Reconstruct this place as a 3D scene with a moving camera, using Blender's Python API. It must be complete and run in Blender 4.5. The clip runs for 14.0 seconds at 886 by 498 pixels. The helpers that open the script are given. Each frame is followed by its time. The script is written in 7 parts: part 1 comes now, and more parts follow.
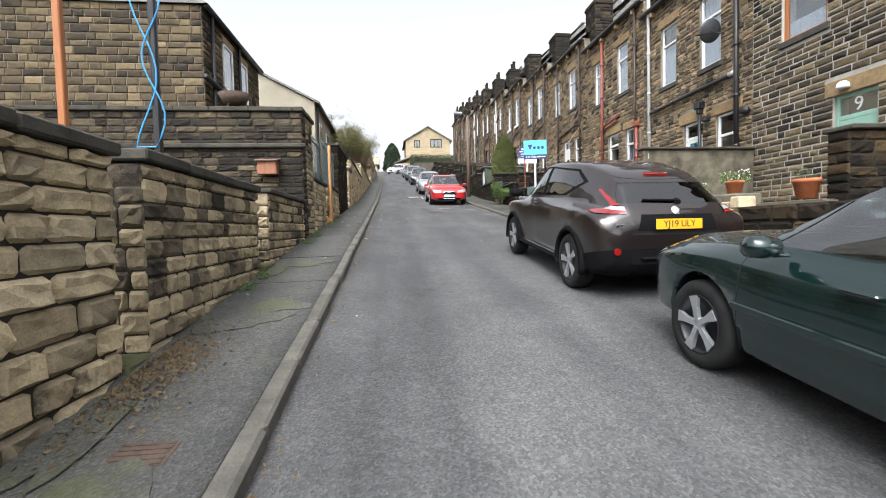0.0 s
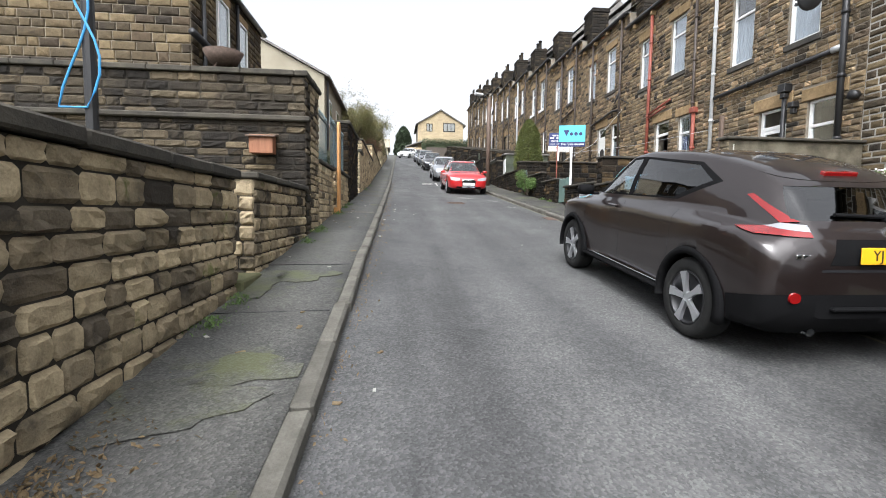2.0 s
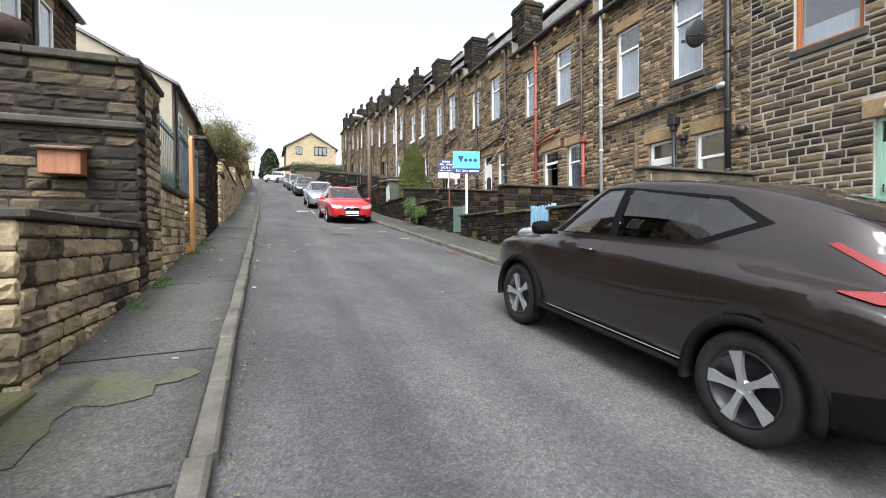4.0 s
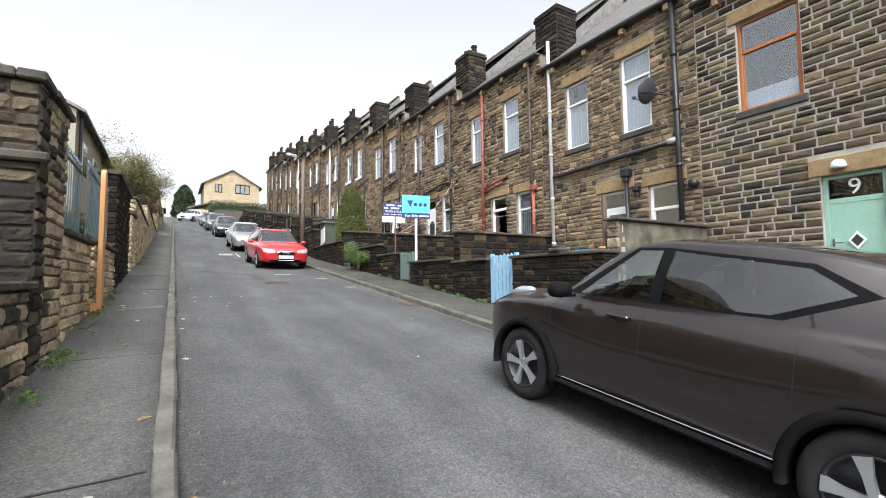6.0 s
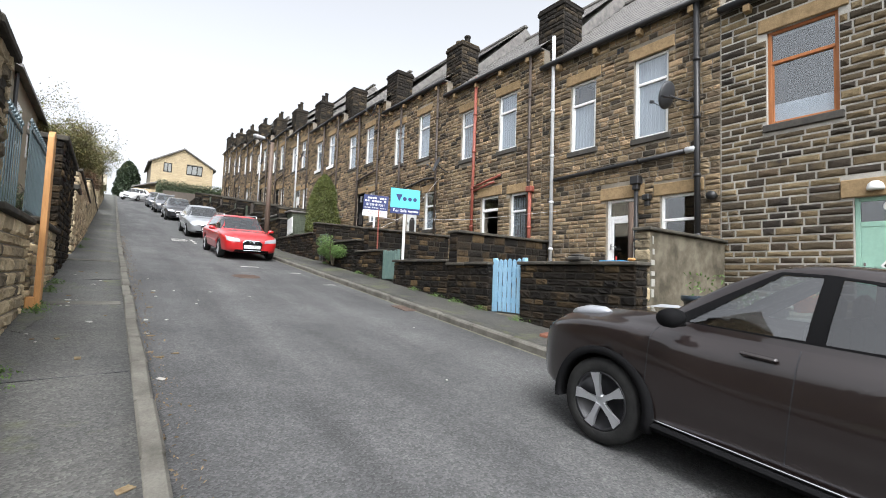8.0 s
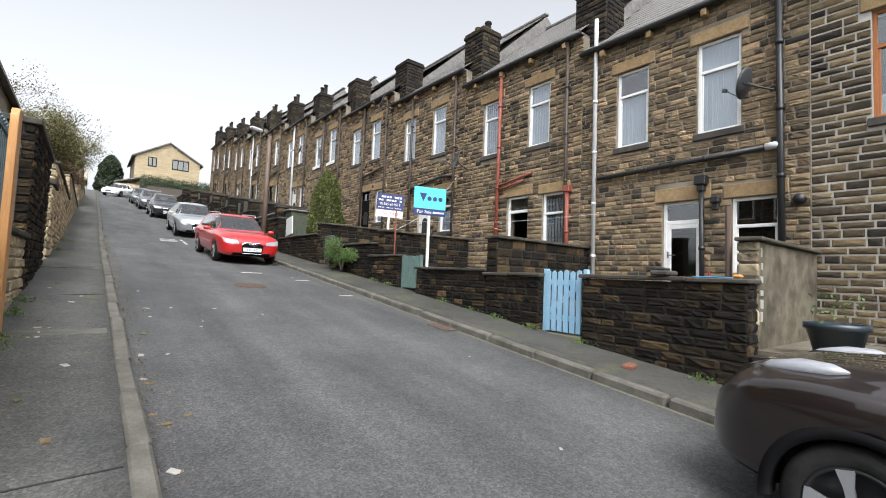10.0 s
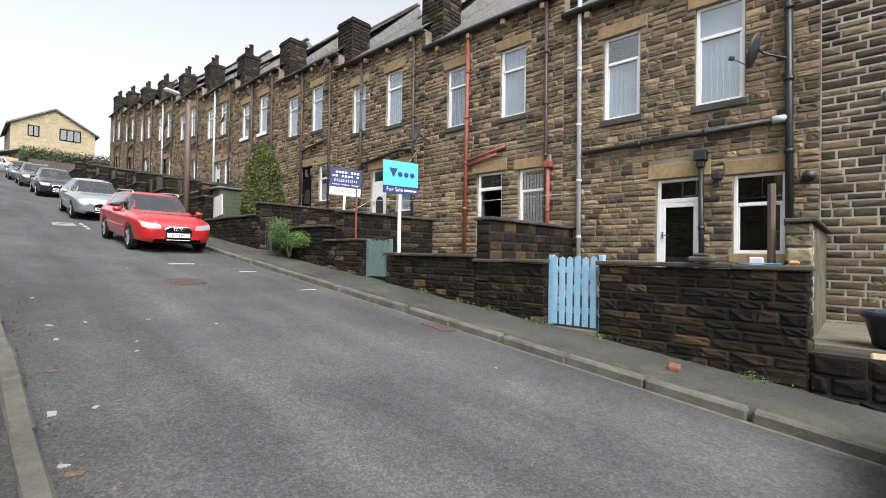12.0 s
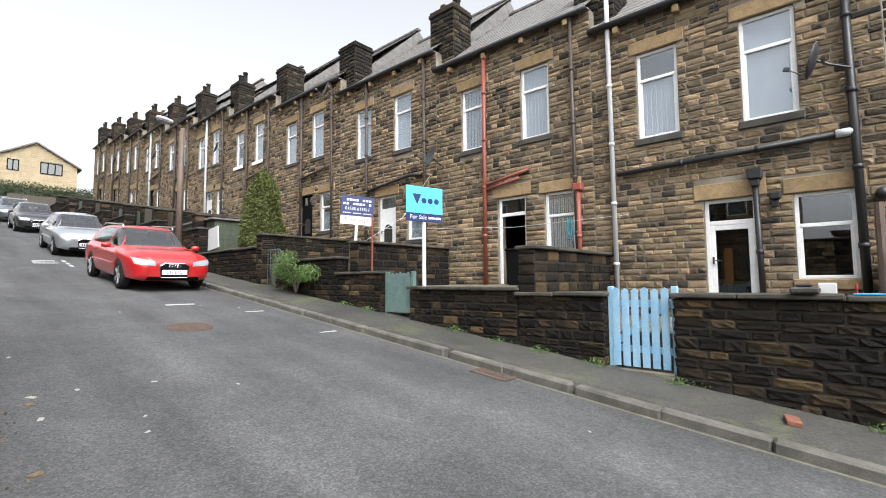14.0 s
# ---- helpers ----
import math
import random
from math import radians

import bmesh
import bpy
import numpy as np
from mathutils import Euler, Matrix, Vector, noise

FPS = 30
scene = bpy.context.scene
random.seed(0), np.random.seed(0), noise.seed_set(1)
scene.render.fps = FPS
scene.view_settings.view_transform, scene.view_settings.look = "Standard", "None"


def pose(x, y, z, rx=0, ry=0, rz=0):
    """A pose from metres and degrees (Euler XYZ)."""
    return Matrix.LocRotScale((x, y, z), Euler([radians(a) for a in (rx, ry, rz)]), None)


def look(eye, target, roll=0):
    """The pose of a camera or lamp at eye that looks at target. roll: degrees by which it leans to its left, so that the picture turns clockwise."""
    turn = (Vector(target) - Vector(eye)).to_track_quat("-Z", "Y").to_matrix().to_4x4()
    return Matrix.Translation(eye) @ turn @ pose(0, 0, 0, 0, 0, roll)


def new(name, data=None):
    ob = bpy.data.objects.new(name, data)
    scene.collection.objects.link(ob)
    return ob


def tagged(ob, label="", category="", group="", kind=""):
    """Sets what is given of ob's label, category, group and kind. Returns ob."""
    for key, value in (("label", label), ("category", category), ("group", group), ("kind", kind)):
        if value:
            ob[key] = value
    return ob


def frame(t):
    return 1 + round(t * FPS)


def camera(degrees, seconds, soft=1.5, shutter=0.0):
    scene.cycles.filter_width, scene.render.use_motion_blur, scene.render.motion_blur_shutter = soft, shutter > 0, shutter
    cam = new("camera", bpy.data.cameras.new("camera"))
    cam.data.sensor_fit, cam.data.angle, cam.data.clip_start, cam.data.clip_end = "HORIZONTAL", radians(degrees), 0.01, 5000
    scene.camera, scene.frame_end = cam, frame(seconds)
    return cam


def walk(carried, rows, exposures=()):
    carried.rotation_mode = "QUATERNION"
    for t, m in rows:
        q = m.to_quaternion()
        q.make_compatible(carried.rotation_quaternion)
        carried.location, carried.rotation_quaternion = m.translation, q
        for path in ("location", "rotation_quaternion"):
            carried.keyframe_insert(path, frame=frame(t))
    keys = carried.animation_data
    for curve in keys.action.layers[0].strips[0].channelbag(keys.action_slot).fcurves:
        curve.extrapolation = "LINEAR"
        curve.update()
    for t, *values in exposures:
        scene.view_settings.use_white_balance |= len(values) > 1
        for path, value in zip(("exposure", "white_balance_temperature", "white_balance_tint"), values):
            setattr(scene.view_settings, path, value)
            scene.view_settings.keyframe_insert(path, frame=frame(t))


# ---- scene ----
cam = camera(88.5, 14.0, 1.0)
# seconds, x, y, z, yaw, pitch, roll
PATH = [
    (0, 0.670, 1.077, 1.504, -6.40, -2.59, -1.36),
    (0.5, 0.649, 1.581, 1.587, -2.66, -3.46, 1.03),
    (1, 0.598, 2.078, 1.645, -5.64, -3.24, -1.79),
    (1.5, 0.541, 2.550, 1.722, -3.19, -2.15, -1.04),
    (2, 0.442, 2.917, 1.732, -5.60, -4.36, 0.76),
    (2.5, 0.315, 3.485, 1.839, -17.66, -6.30, -2.57),
    (2.7, 0.315, 3.672, 1.879, -15.88, -4.21, -3.74),
    (4.8, 0.207, 5.038, 2.059, -27.25, -0.19, 0.23),
    (5, 0.218, 5.128, 2.124, -28.88, 0.02, -0.66),
    (5.5, 0.136, 5.383, 2.139, -30.35, 0.63, -1.74),
    (6, -0.056, 5.569, 2.151, -30.73, 3.93, -0.59),
    (6.5, -0.076, 6.003, 2.224, -32.06, 2.98, -1.58),
    (7, -0.171, 6.223, 2.241, -32.46, 3.64, -0.85),
    (7.2, -0.241, 6.284, 2.239, -32.49, 3.82, 0.83),
    (9.3, -0.396, 7.915, 2.429, -40.06, 3.35, 0.47),
    (9.5, -0.409, 8.050, 2.456, -38.13, 3.79, -0.79),
    (10, -0.376, 8.385, 2.495, -37.86, 3.45, 2.40),
    (10.5, -0.366, 8.821, 2.548, -41.18, 2.40, -0.72),
    (11, -0.349, 9.150, 2.601, -39.19, 1.93, -1.38),
    (11.5, -0.342, 9.547, 2.625, -42.28, 2.44, 0.45),
    (12, -0.346, 9.968, 2.657, -47.00, 0.83, 1.00),
    (12.5, -0.355, 10.263, 2.699, -45.18, 2.65, -0.36),
    (13, -0.341, 10.490, 2.742, -48.13, 4.26, 0.84),
    (13.5, -0.326, 10.817, 2.758, -50.13, 3.29, 0.17),
    (14, -0.280, 11.106, 2.788, -48.61, 4.07, -0.46),
    ]
walk(cam, [(t, pose(x, y, z, 90 + pitch, 0, yaw) @ pose(0, 0, 0, 0, 0, roll)) for t, x, y, z, yaw, pitch, roll in PATH],
     exposures=[(0, 1.17, 6200, 10), (7, 1.2, 6200, 10), (9.5, 0.98, 6250, 10), (12, 1.0, 6250, 10), (13, 1.14, 6250, 10), (14, 1.18, 6250, 10)])

# ---- world and light: a white overcast sky ----
world = bpy.data.worlds.new("sky")
scene.world = world
world.use_nodes = True
wn = world.node_tree.nodes
wn.clear()
sky = wn.new("ShaderNodeTexSky")
sky.sky_type, sky.sun_disc, sky.sun_elevation, sky.sun_rotation = "NISHITA", False, radians(50), radians(200)
sky.air_density, sky.dust_density, sky.ozone_density = 1.0, 6.0, 0.6
pale = wn.new("ShaderNodeHueSaturation")
pale.inputs["Saturation"].default_value = 0.12
pale.inputs["Value"].default_value = 1.12
bg = wn.new("ShaderNodeBackground")
bg.inputs["Strength"].default_value = 0.15
wo = wn.new("ShaderNodeOutputWorld")
world.node_tree.links.new(sky.outputs[0], pale.inputs["Color"])
world.node_tree.links.new(pale.outputs[0], bg.inputs["Color"])
world.node_tree.links.new(bg.outputs[0], wo.inputs["Surface"])
sun = new("sun", bpy.data.lights.new("sun", "SUN"))
sun.data.energy, sun.data.angle, sun.data.color = 0.8, radians(25), (1.0, 0.985, 0.965)
sun.matrix_world = look((-14, -20, 40), (0, 0, 0))

# ---- materials ----
def tree(name):
    m = bpy.data.materials.new(name)
    m.use_nodes = True
    t = m.node_tree
    b = t.nodes["Principled BSDF"]
    return m, t, b


def noise_node(t, scale, detail=4.0, rough=0.6, vec=None):
    n = t.nodes.new("ShaderNodeTexNoise")
    n.inputs["Scale"].default_value, n.inputs["Detail"].default_value, n.inputs["Roughness"].default_value = scale, detail, rough
    if vec is not None:
        t.links.new(vec, n.inputs["Vector"])
    return n.outputs["Fac"]


def world_pos(t, scale=(1, 1, 1)):
    g = t.nodes.new("ShaderNodeNewGeometry")
    mp = t.nodes.new("ShaderNodeMapping")
    mp.inputs["Scale"].default_value = scale
    t.links.new(g.outputs["Position"], mp.inputs["Vector"])
    return mp.outputs[0], g


def local_pos(t):
    return t.nodes.new("ShaderNodeTexCoord").outputs["Object"]


def ramp(t, fac, stops):
    r = t.nodes.new("ShaderNodeValToRGB")
    e = r.color_ramp.elements
    while len(e) < len(stops):
        e.new(0.5)
    for k, (p, c) in enumerate(stops):
        e[k].position = p
        e[k].color = (*c, 1) if len(c) == 3 else c
    t.links.new(fac, r.inputs[0])
    return r.outputs[0]


def mix(t, fac, a, b, how="MIX"):
    n = t.nodes.new("ShaderNodeMix")
    n.data_type, n.blend_type = "RGBA", how
    for sock, val in ((n.inputs[0], fac), (n.inputs[6], a), (n.inputs[7], b)):
        if isinstance(val, (int, float)):
            sock.default_value = val
        elif isinstance(val, tuple):
            sock.default_value = (*val, 1)
        else:
            t.links.new(val, sock)
    return n.outputs[2]


def calc(t, op, a, b=0.0):
    n = t.nodes.new("ShaderNodeMath")
    n.operation = op
    for sock, val in ((n.inputs[0], a), (n.inputs[1], b)):
        if isinstance(val, (int, float)):
            sock.default_value = val
        else:
            t.links.new(val, sock)
    return n.outputs[0]


def bump(t, b, height, strength, dist=0.01):
    n = t.nodes.new("ShaderNodeBump")
    n.inputs["Strength"].default_value, n.inputs["Distance"].default_value = strength, dist
    t.links.new(height, n.inputs["Height"])
    t.links.new(n.outputs[0], b.inputs["Normal"])


def surf(name, c1, c2, scale=3.0, rough=0.7, metal=0.0, relief=0.3, grain=60.0, dist=0.004, coat=0.0, spread=(0.35, 0.65)):
    """A surface of two colours mixed at a large scale, with fine grain."""
    m, t, b = tree(name)
    v, g = world_pos(t)
    n1 = noise_node(t, scale, 5, 0.6, v)
    n2 = noise_node(t, grain, 3, 0.6, v)
    c = mix(t, ramp(t, n1, [(spread[0], (0, 0, 0)), (spread[1], (1, 1, 1))]), c1, c2)
    c = mix(t, 0.35, c, ramp(t, n2, [(0.3, (0.55, 0.55, 0.55)), (0.7, (1.3, 1.3, 1.3))]), "MULTIPLY")
    t.links.new(c, b.inputs["Base Color"])
    b.inputs["Metallic"].default_value = metal
    b.inputs["Coat Weight"].default_value = coat
    b.inputs["Specular IOR Level"].default_value = 0.5 if rough < 0.75 else 0.2
    t.links.new(calc(t, "ADD", calc(t, "MULTIPLY", n1, 0.2), rough - 0.1), b.inputs["Roughness"])
    if relief:
        bump(t, b, n2, relief, dist)
    return m


def stone(name, tones, soot, soot_at, moss=0.0, relief=0.7, green=(0.10, 0.12, 0.03)):
    """Coursed sandstone: a tone for each block, soot in large patches, fine pits."""
    m, t, b = tree(name)
    v, g = world_pos(t)
    oi = t.nodes.new("ShaderNodeObjectInfo")
    rnd = calc(t, "FRACT", calc(t, "ADD", g.outputs["Random Per Island"], calc(t, "MULTIPLY", oi.outputs["Random"], 7.31)))
    c = ramp(t, rnd, [(k / (len(tones) - 1), q) for k, q in enumerate(tones)])
    big = noise_node(t, 0.8, 4, 0.6, v)
    mid = noise_node(t, 9.0, 5, 0.7, v)
    fine = noise_node(t, 70.0, 4, 0.7, v)
    c = mix(t, 0.55, c, ramp(t, mid, [(0.3, (0.5, 0.48, 0.46)), (0.7, (1.4, 1.38, 1.35))]), "MULTIPLY")
    c = mix(t, 0.45, c, ramp(t, fine, [(0.3, (0.6, 0.6, 0.6)), (0.7, (1.35, 1.35, 1.35))]), "MULTIPLY")
    # soot: a share of the blocks in the large patches
    s = calc(t, "ADD", calc(t, "MULTIPLY", big, 0.9), calc(t, "ADD", calc(t, "MULTIPLY", calc(t, "FRACT", calc(t, "MULTIPLY", rnd, 13.7)), 0.35), calc(t, "MULTIPLY", mid, 0.25)))
    c = mix(t, ramp(t, s, [(soot_at, (0, 0, 0)), (soot_at + 0.14, (0.92, 0.92, 0.92))]), c, soot)
    if moss:
        mo = ramp(t, noise_node(t, 2.3, 5, 0.7, v), [(1 - moss, (0, 0, 0)), (1.06 - moss, (0.75, 0.75, 0.75))])
        c = mix(t, mo, c, green)
    t.links.new(c, b.inputs["Base Color"])
    b.inputs["Roughness"].default_value = 0.88
    b.inputs["Specular IOR Level"].default_value = 0.12
    bump(t, b, calc(t, "ADD", calc(t, "MULTIPLY", mid, 1.6), calc(t, "MULTIPLY", fine, 0.5)), relief, 0.02)
    return m


def asphalt(name, c1, c2, tracks=False, moss=0.0):
    m, t, b = tree(name)
    v, g = world_pos(t)
    fine = t.nodes.new("ShaderNodeTexVoronoi")
    fine.inputs["Scale"].default_value = 68.0
    t.links.new(v, fine.inputs["Vector"])
    n0 = noise_node(t, 190.0, 2, 0.6, v)
    n1 = noise_node(t, 0.9, 6, 0.65, v)
    n2 = noise_node(t, 11.0, 5, 0.7, v)
    c = mix(t, ramp(t, n1, [(0.33, (0, 0, 0)), (0.66, (1, 1, 1))]), c1, c2)
    if tracks:
        vs, _ = world_pos(t, (1.0, 0.045, 1.0))
        n3 = noise_node(t, 1.35, 4, 0.55, vs)
        c = mix(t, 0.75, c, ramp(t, n3, [(0.34, (0.62, 0.62, 0.62)), (0.5, (1.0, 1.0, 1.0)), (0.66, (1.38, 1.37, 1.35))]), "MULTIPLY")
    c = mix(t, 0.5, c, ramp(t, n2, [(0.3, (0.72, 0.72, 0.72)), (0.7, (1.25, 1.25, 1.25))]), "MULTIPLY")
    c = mix(t, 0.8, c, ramp(t, fine.outputs["Color"], [(0.15, (0.58, 0.58, 0.58)), (0.6, (1.0, 1.0, 1.0)), (0.97, (1.6, 1.59, 1.56))]), "MULTIPLY")
    sp = ramp(t, n0, [(0.74, (0, 0, 0)), (0.79, (1, 1, 1))])
    c = mix(t, sp, c, (0.42, 0.41, 0.38))
    if moss:
        c = mix(t, ramp(t, noise_node(t, 1.1, 6, 0.7, v), [(1 - moss, (0, 0, 0)), (1.12 - moss, (0.6, 0.6, 0.6))]), c, (0.10, 0.11, 0.045))
    t.links.new(c, b.inputs["Base Color"])
    b.inputs["Roughness"].default_value = 0.82
    b.inputs["Specular IOR Level"].default_value = 0.35
    bump(t, b, calc(t, "ADD", fine.outputs["Distance"], calc(t, "MULTIPLY", n2, 0.4)), 0.5, 0.008)
    return m


def paint(name, c, metal=0.55, rough=0.32, dirt=0.25):
    """Car paint under a clear coat, with road dust."""
    m, t, b = tree(name)
    v = local_pos(t)
    d = ramp(t, noise_node(t, 2.2, 5, 0.65, v), [(0.4, (0, 0, 0)), (0.75, (dirt, dirt, dirt))])
    t.links.new(mix(t, d, c, (0.16, 0.145, 0.12)), b.inputs["Base Color"])
    b.inputs["Metallic"].default_value, b.inputs["Coat Weight"].default_value, b.inputs["Coat Roughness"].default_value = metal, 1.0, 0.03
    b.inputs["Coat IOR"].default_value = 1.52
    t.links.new(calc(t, "ADD", rough, calc(t, "MULTIPLY", d, 0.5)), b.inputs["Roughness"])
    return m


def plain(name, c, rough=0.5, metal=0.0, emit=None, coat=0.0):
    m, t, b = tree(name)
    v = local_pos(t)
    n = noise_node(t, 14.0, 4, 0.6, v)
    t.links.new(mix(t, 0.3, c, ramp(t, n, [(0.3, (0.75, 0.75, 0.75)), (0.7, (1.15, 1.15, 1.15))]), "MULTIPLY"), b.inputs["Base Color"])
    b.inputs["Roughness"].default_value, b.inputs["Metallic"].default_value, b.inputs["Coat Weight"].default_value = rough, metal, coat
    b.inputs["Specular IOR Level"].default_value = 0.5 if rough < 0.7 else 0.2
    return m


def glass(name, tint, rough=0.012, face=0.07):
    """A thin pane: tinted and clear, glossier towards grazing angles."""
    m, t, b = tree(name)
    t.nodes.remove(b)
    clear, gloss, join, lw = (t.nodes.new(k) for k in ("ShaderNodeBsdfTransparent", "ShaderNodeBsdfGlossy", "ShaderNodeMixShader", "ShaderNodeLayerWeight"))
    clear.inputs["Color"].default_value = (*tint, 1)
    gloss.inputs["Roughness"].default_value, lw.inputs["Blend"].default_value = rough, 0.5
    fac = calc(t, "ADD", calc(t, "MULTIPLY", calc(t, "POWER", lw.outputs["Facing"], 4.0), 1 - face), face)
    t.links.new(fac, join.inputs[0])
    t.links.new(clear.outputs[0], join.inputs[1])
    t.links.new(gloss.outputs[0], join.inputs[2])
    t.links.new(join.outputs[0], t.nodes["Material Output"].inputs["Surface"])
    return m


def wood(name, c1, c2, scale=(14, 14, 1.2)):
    m, t, b = tree(name)
    v, g = world_pos(t, scale)
    n = noise_node(t, 1.6, 6, 0.6, v)
    n2 = noise_node(t, 9.0, 3, 0.6, v)
    c = mix(t, ramp(t, n, [(0.35, (0, 0, 0)), (0.65, (1, 1, 1))]), c1, c2)
    t.links.new(mix(t, 0.4, c, ramp(t, n2, [(0.3, (0.7, 0.7, 0.7)), (0.7, (1.2, 1.2, 1.2))]), "MULTIPLY"), b.inputs["Base Color"])
    b.inputs["Roughness"].default_value = 0.6
    bump(t, b, n, 0.3, 0.004)
    return m


def leaf(name, tones):
    m, t, b = tree(name)
    g = t.nodes.new("ShaderNodeNewGeometry")
    t.links.new(ramp(t, g.outputs["Random Per Island"], [(k / (len(tones) - 1), q) for k, q in enumerate(tones)]), b.inputs["Base Color"])
    b.inputs["Roughness"].default_value = 0.6
    b.inputs["Subsurface Weight"].default_value = 0.0
    return m


TAN = [(0.173, 0.129, 0.0811), (0.298, 0.225, 0.136), (0.0624, 0.0541, 0.0457), (0.377, 0.271, 0.166), (0.105, 0.0822, 0.0582), (0.221, 0.168, 0.105), (0.0333, 0.0312, 0.0281), (0.272, 0.21, 0.131), (0.142, 0.107, 0.0707)]
DARK = [(0.05, 0.042, 0.031), (0.024, 0.021, 0.018), (0.10, 0.077, 0.047), (0.036, 0.031, 0.025), (0.02, 0.018, 0.016), (0.065, 0.052, 0.036), (0.03, 0.026, 0.022)]
WARM = [(0.42, 0.34, 0.217), (0.573, 0.469, 0.308), (0.323, 0.259, 0.17), (0.504, 0.413, 0.265), (0.196, 0.162, 0.116), (0.616, 0.511, 0.343)]
M_FACADE = stone("sandstone_facade", TAN, (0.04, 0.034, 0.029), 0.94)
BLACK = [(0.0253, 0.02, 0.0144), (0.105, 0.073, 0.038), (0.0109, 0.00959, 0.00835), (0.059, 0.0416, 0.0243), (0.0168, 0.0144, 0.0114), (0.0101, 0.00881, 0.00758), (0.0354, 0.0264, 0.0175), (0.0144, 0.012, 0.00991)]
M_OLDFACADE = stone("brown_blackened_sandstone", [(0.13, 0.1, 0.06), (0.05, 0.042, 0.032), (0.22, 0.17, 0.1), (0.07, 0.057, 0.04), (0.16, 0.122, 0.072), (0.035, 0.03, 0.025), (0.1, 0.075, 0.05)], (0.03, 0.026, 0.023), 0.88)
M_SOOTY = stone("sooty_sandstone", BLACK, (0.012, 0.011, 0.010), 0.70, 0.32, 0.7, (0.055, 0.048, 0.023))
M_WARM = stone("warm_sandstone", WARM, (0.05, 0.044, 0.038), 0.94, 0.34)
M_MIXED = stone("stained_sandstone", [(0.302, 0.245, 0.159), (0.5, 0.409, 0.264), (0.167, 0.136, 0.0953), (0.409, 0.333, 0.216), (0.113, 0.0953, 0.0726)], (0.03, 0.027, 0.024), 0.8, 0.36)
M_GREYWALL = stone("weathered_dark_stone", [(0.1, 0.083, 0.058), (0.045, 0.039, 0.031), (0.15, 0.12, 0.078), (0.07, 0.058, 0.043), (0.03, 0.027, 0.023)], (0.022, 0.02, 0.018), 0.72, 0.3)
M_CHIM = stone("chimney_stone", DARK, (0.02, 0.018, 0.016), 0.7)
M_PALE = stone("pale_stone", [(0.42, 0.32, 0.17), (0.48, 0.37, 0.21), (0.38, 0.29, 0.16)], (0.3, 0.23, 0.13), 1.2, 0.0, 0.25)
M_LINTEL = stone("dressed_lintel", [(0.25, 0.18, 0.1), (0.31, 0.222, 0.125)], (0.09, 0.07, 0.05), 1.0, 0.0, 0.3)
M_SILL = surf("dark_sill_stone", (0.05, 0.047, 0.043), (0.09, 0.083, 0.072), 4, 0.85)
M_COPING = surf("weathered_coping", (0.04, 0.037, 0.032), (0.085, 0.077, 0.062), 3, 0.9, relief=0.6, dist=0.008)
M_MORTAR = surf("old_mortar", (0.16, 0.138, 0.108), (0.27, 0.24, 0.195), 3, 0.95, relief=0.6)
M_DARKMORTAR = surf("sooty_mortar", (0.02, 0.018, 0.015), (0.05, 0.043, 0.033), 3, 0.95, relief=0.6)
M_RENDER = surf("stained_render", (0.06, 0.052, 0.037), (0.16, 0.142, 0.105), 3.2, 0.92, relief=0.5)
M_BEIGE = surf("beige_render", (0.28, 0.25, 0.19), (0.34, 0.305, 0.235), 1.5, 0.9, relief=0.2)
M_SLATE = surf("roof_slate", (0.11, 0.106, 0.102), (0.2, 0.188, 0.172), 6, 0.7)
M_ROAD = asphalt("road_asphalt", (0.061, 0.0615, 0.0615), (0.09, 0.09, 0.0895), True)
M_DARKPAVE = asphalt("dark_asphalt", (0.036, 0.035, 0.032), (0.068, 0.065, 0.057), False, 0.46)
M_PAVE = asphalt("pavement_asphalt", (0.062, 0.062, 0.06), (0.104, 0.102, 0.093), False, 0.45)
M_PAVEMOSS = asphalt("mossy_asphalt", (0.063, 0.063, 0.058), (0.1, 0.099, 0.085), False, 0.53)
M_PALEMORTAR = surf("pale_pointing", (0.3, 0.285, 0.255), (0.46, 0.44, 0.4), 3, 0.95, relief=0.6)
M_KERB = surf("kerb_stone", (0.078, 0.074, 0.063), (0.14, 0.132, 0.114), 3.5, 0.9, relief=0.6, dist=0.006)
M_EARTH = surf("soil_and_grass", (0.05, 0.055, 0.025), (0.10, 0.09, 0.05), 1.2, 0.95, relief=0.9, dist=0.03)
M_FLAG = surf("yard_flags", (0.11, 0.096, 0.072), (0.18, 0.16, 0.122), 2.0, 0.9)
M_MOSSY = surf("mossy_slab", (0.075, 0.08, 0.04), (0.125, 0.122, 0.065), 5, 0.95, relief=0.5)
M_LEAFLITTER = surf("dead_leaves", (0.12, 0.08, 0.042), (0.21, 0.16, 0.095), 20, 0.9)
M_WHITE = plain("white_upvc", (0.78, 0.78, 0.77), 0.35)
M_DOORWHITE = plain("white_door", (0.7, 0.7, 0.69), 0.4)
M_MINT = plain("mint_door_paint", (0.27, 0.45, 0.36), 0.5)
M_ORANGE = wood("orange_stained_frame", (0.30, 0.105, 0.03), (0.38, 0.14, 0.04))
M_POST = wood("orange_fence_wood", (0.42, 0.2, 0.062), (0.52, 0.27, 0.095))
M_NEST = wood("nest_box_wood", (0.22, 0.085, 0.04), (0.3, 0.125, 0.06))
M_BROWNPOST = wood("brown_lamp_post", (0.085, 0.055, 0.04), (0.13, 0.09, 0.065))
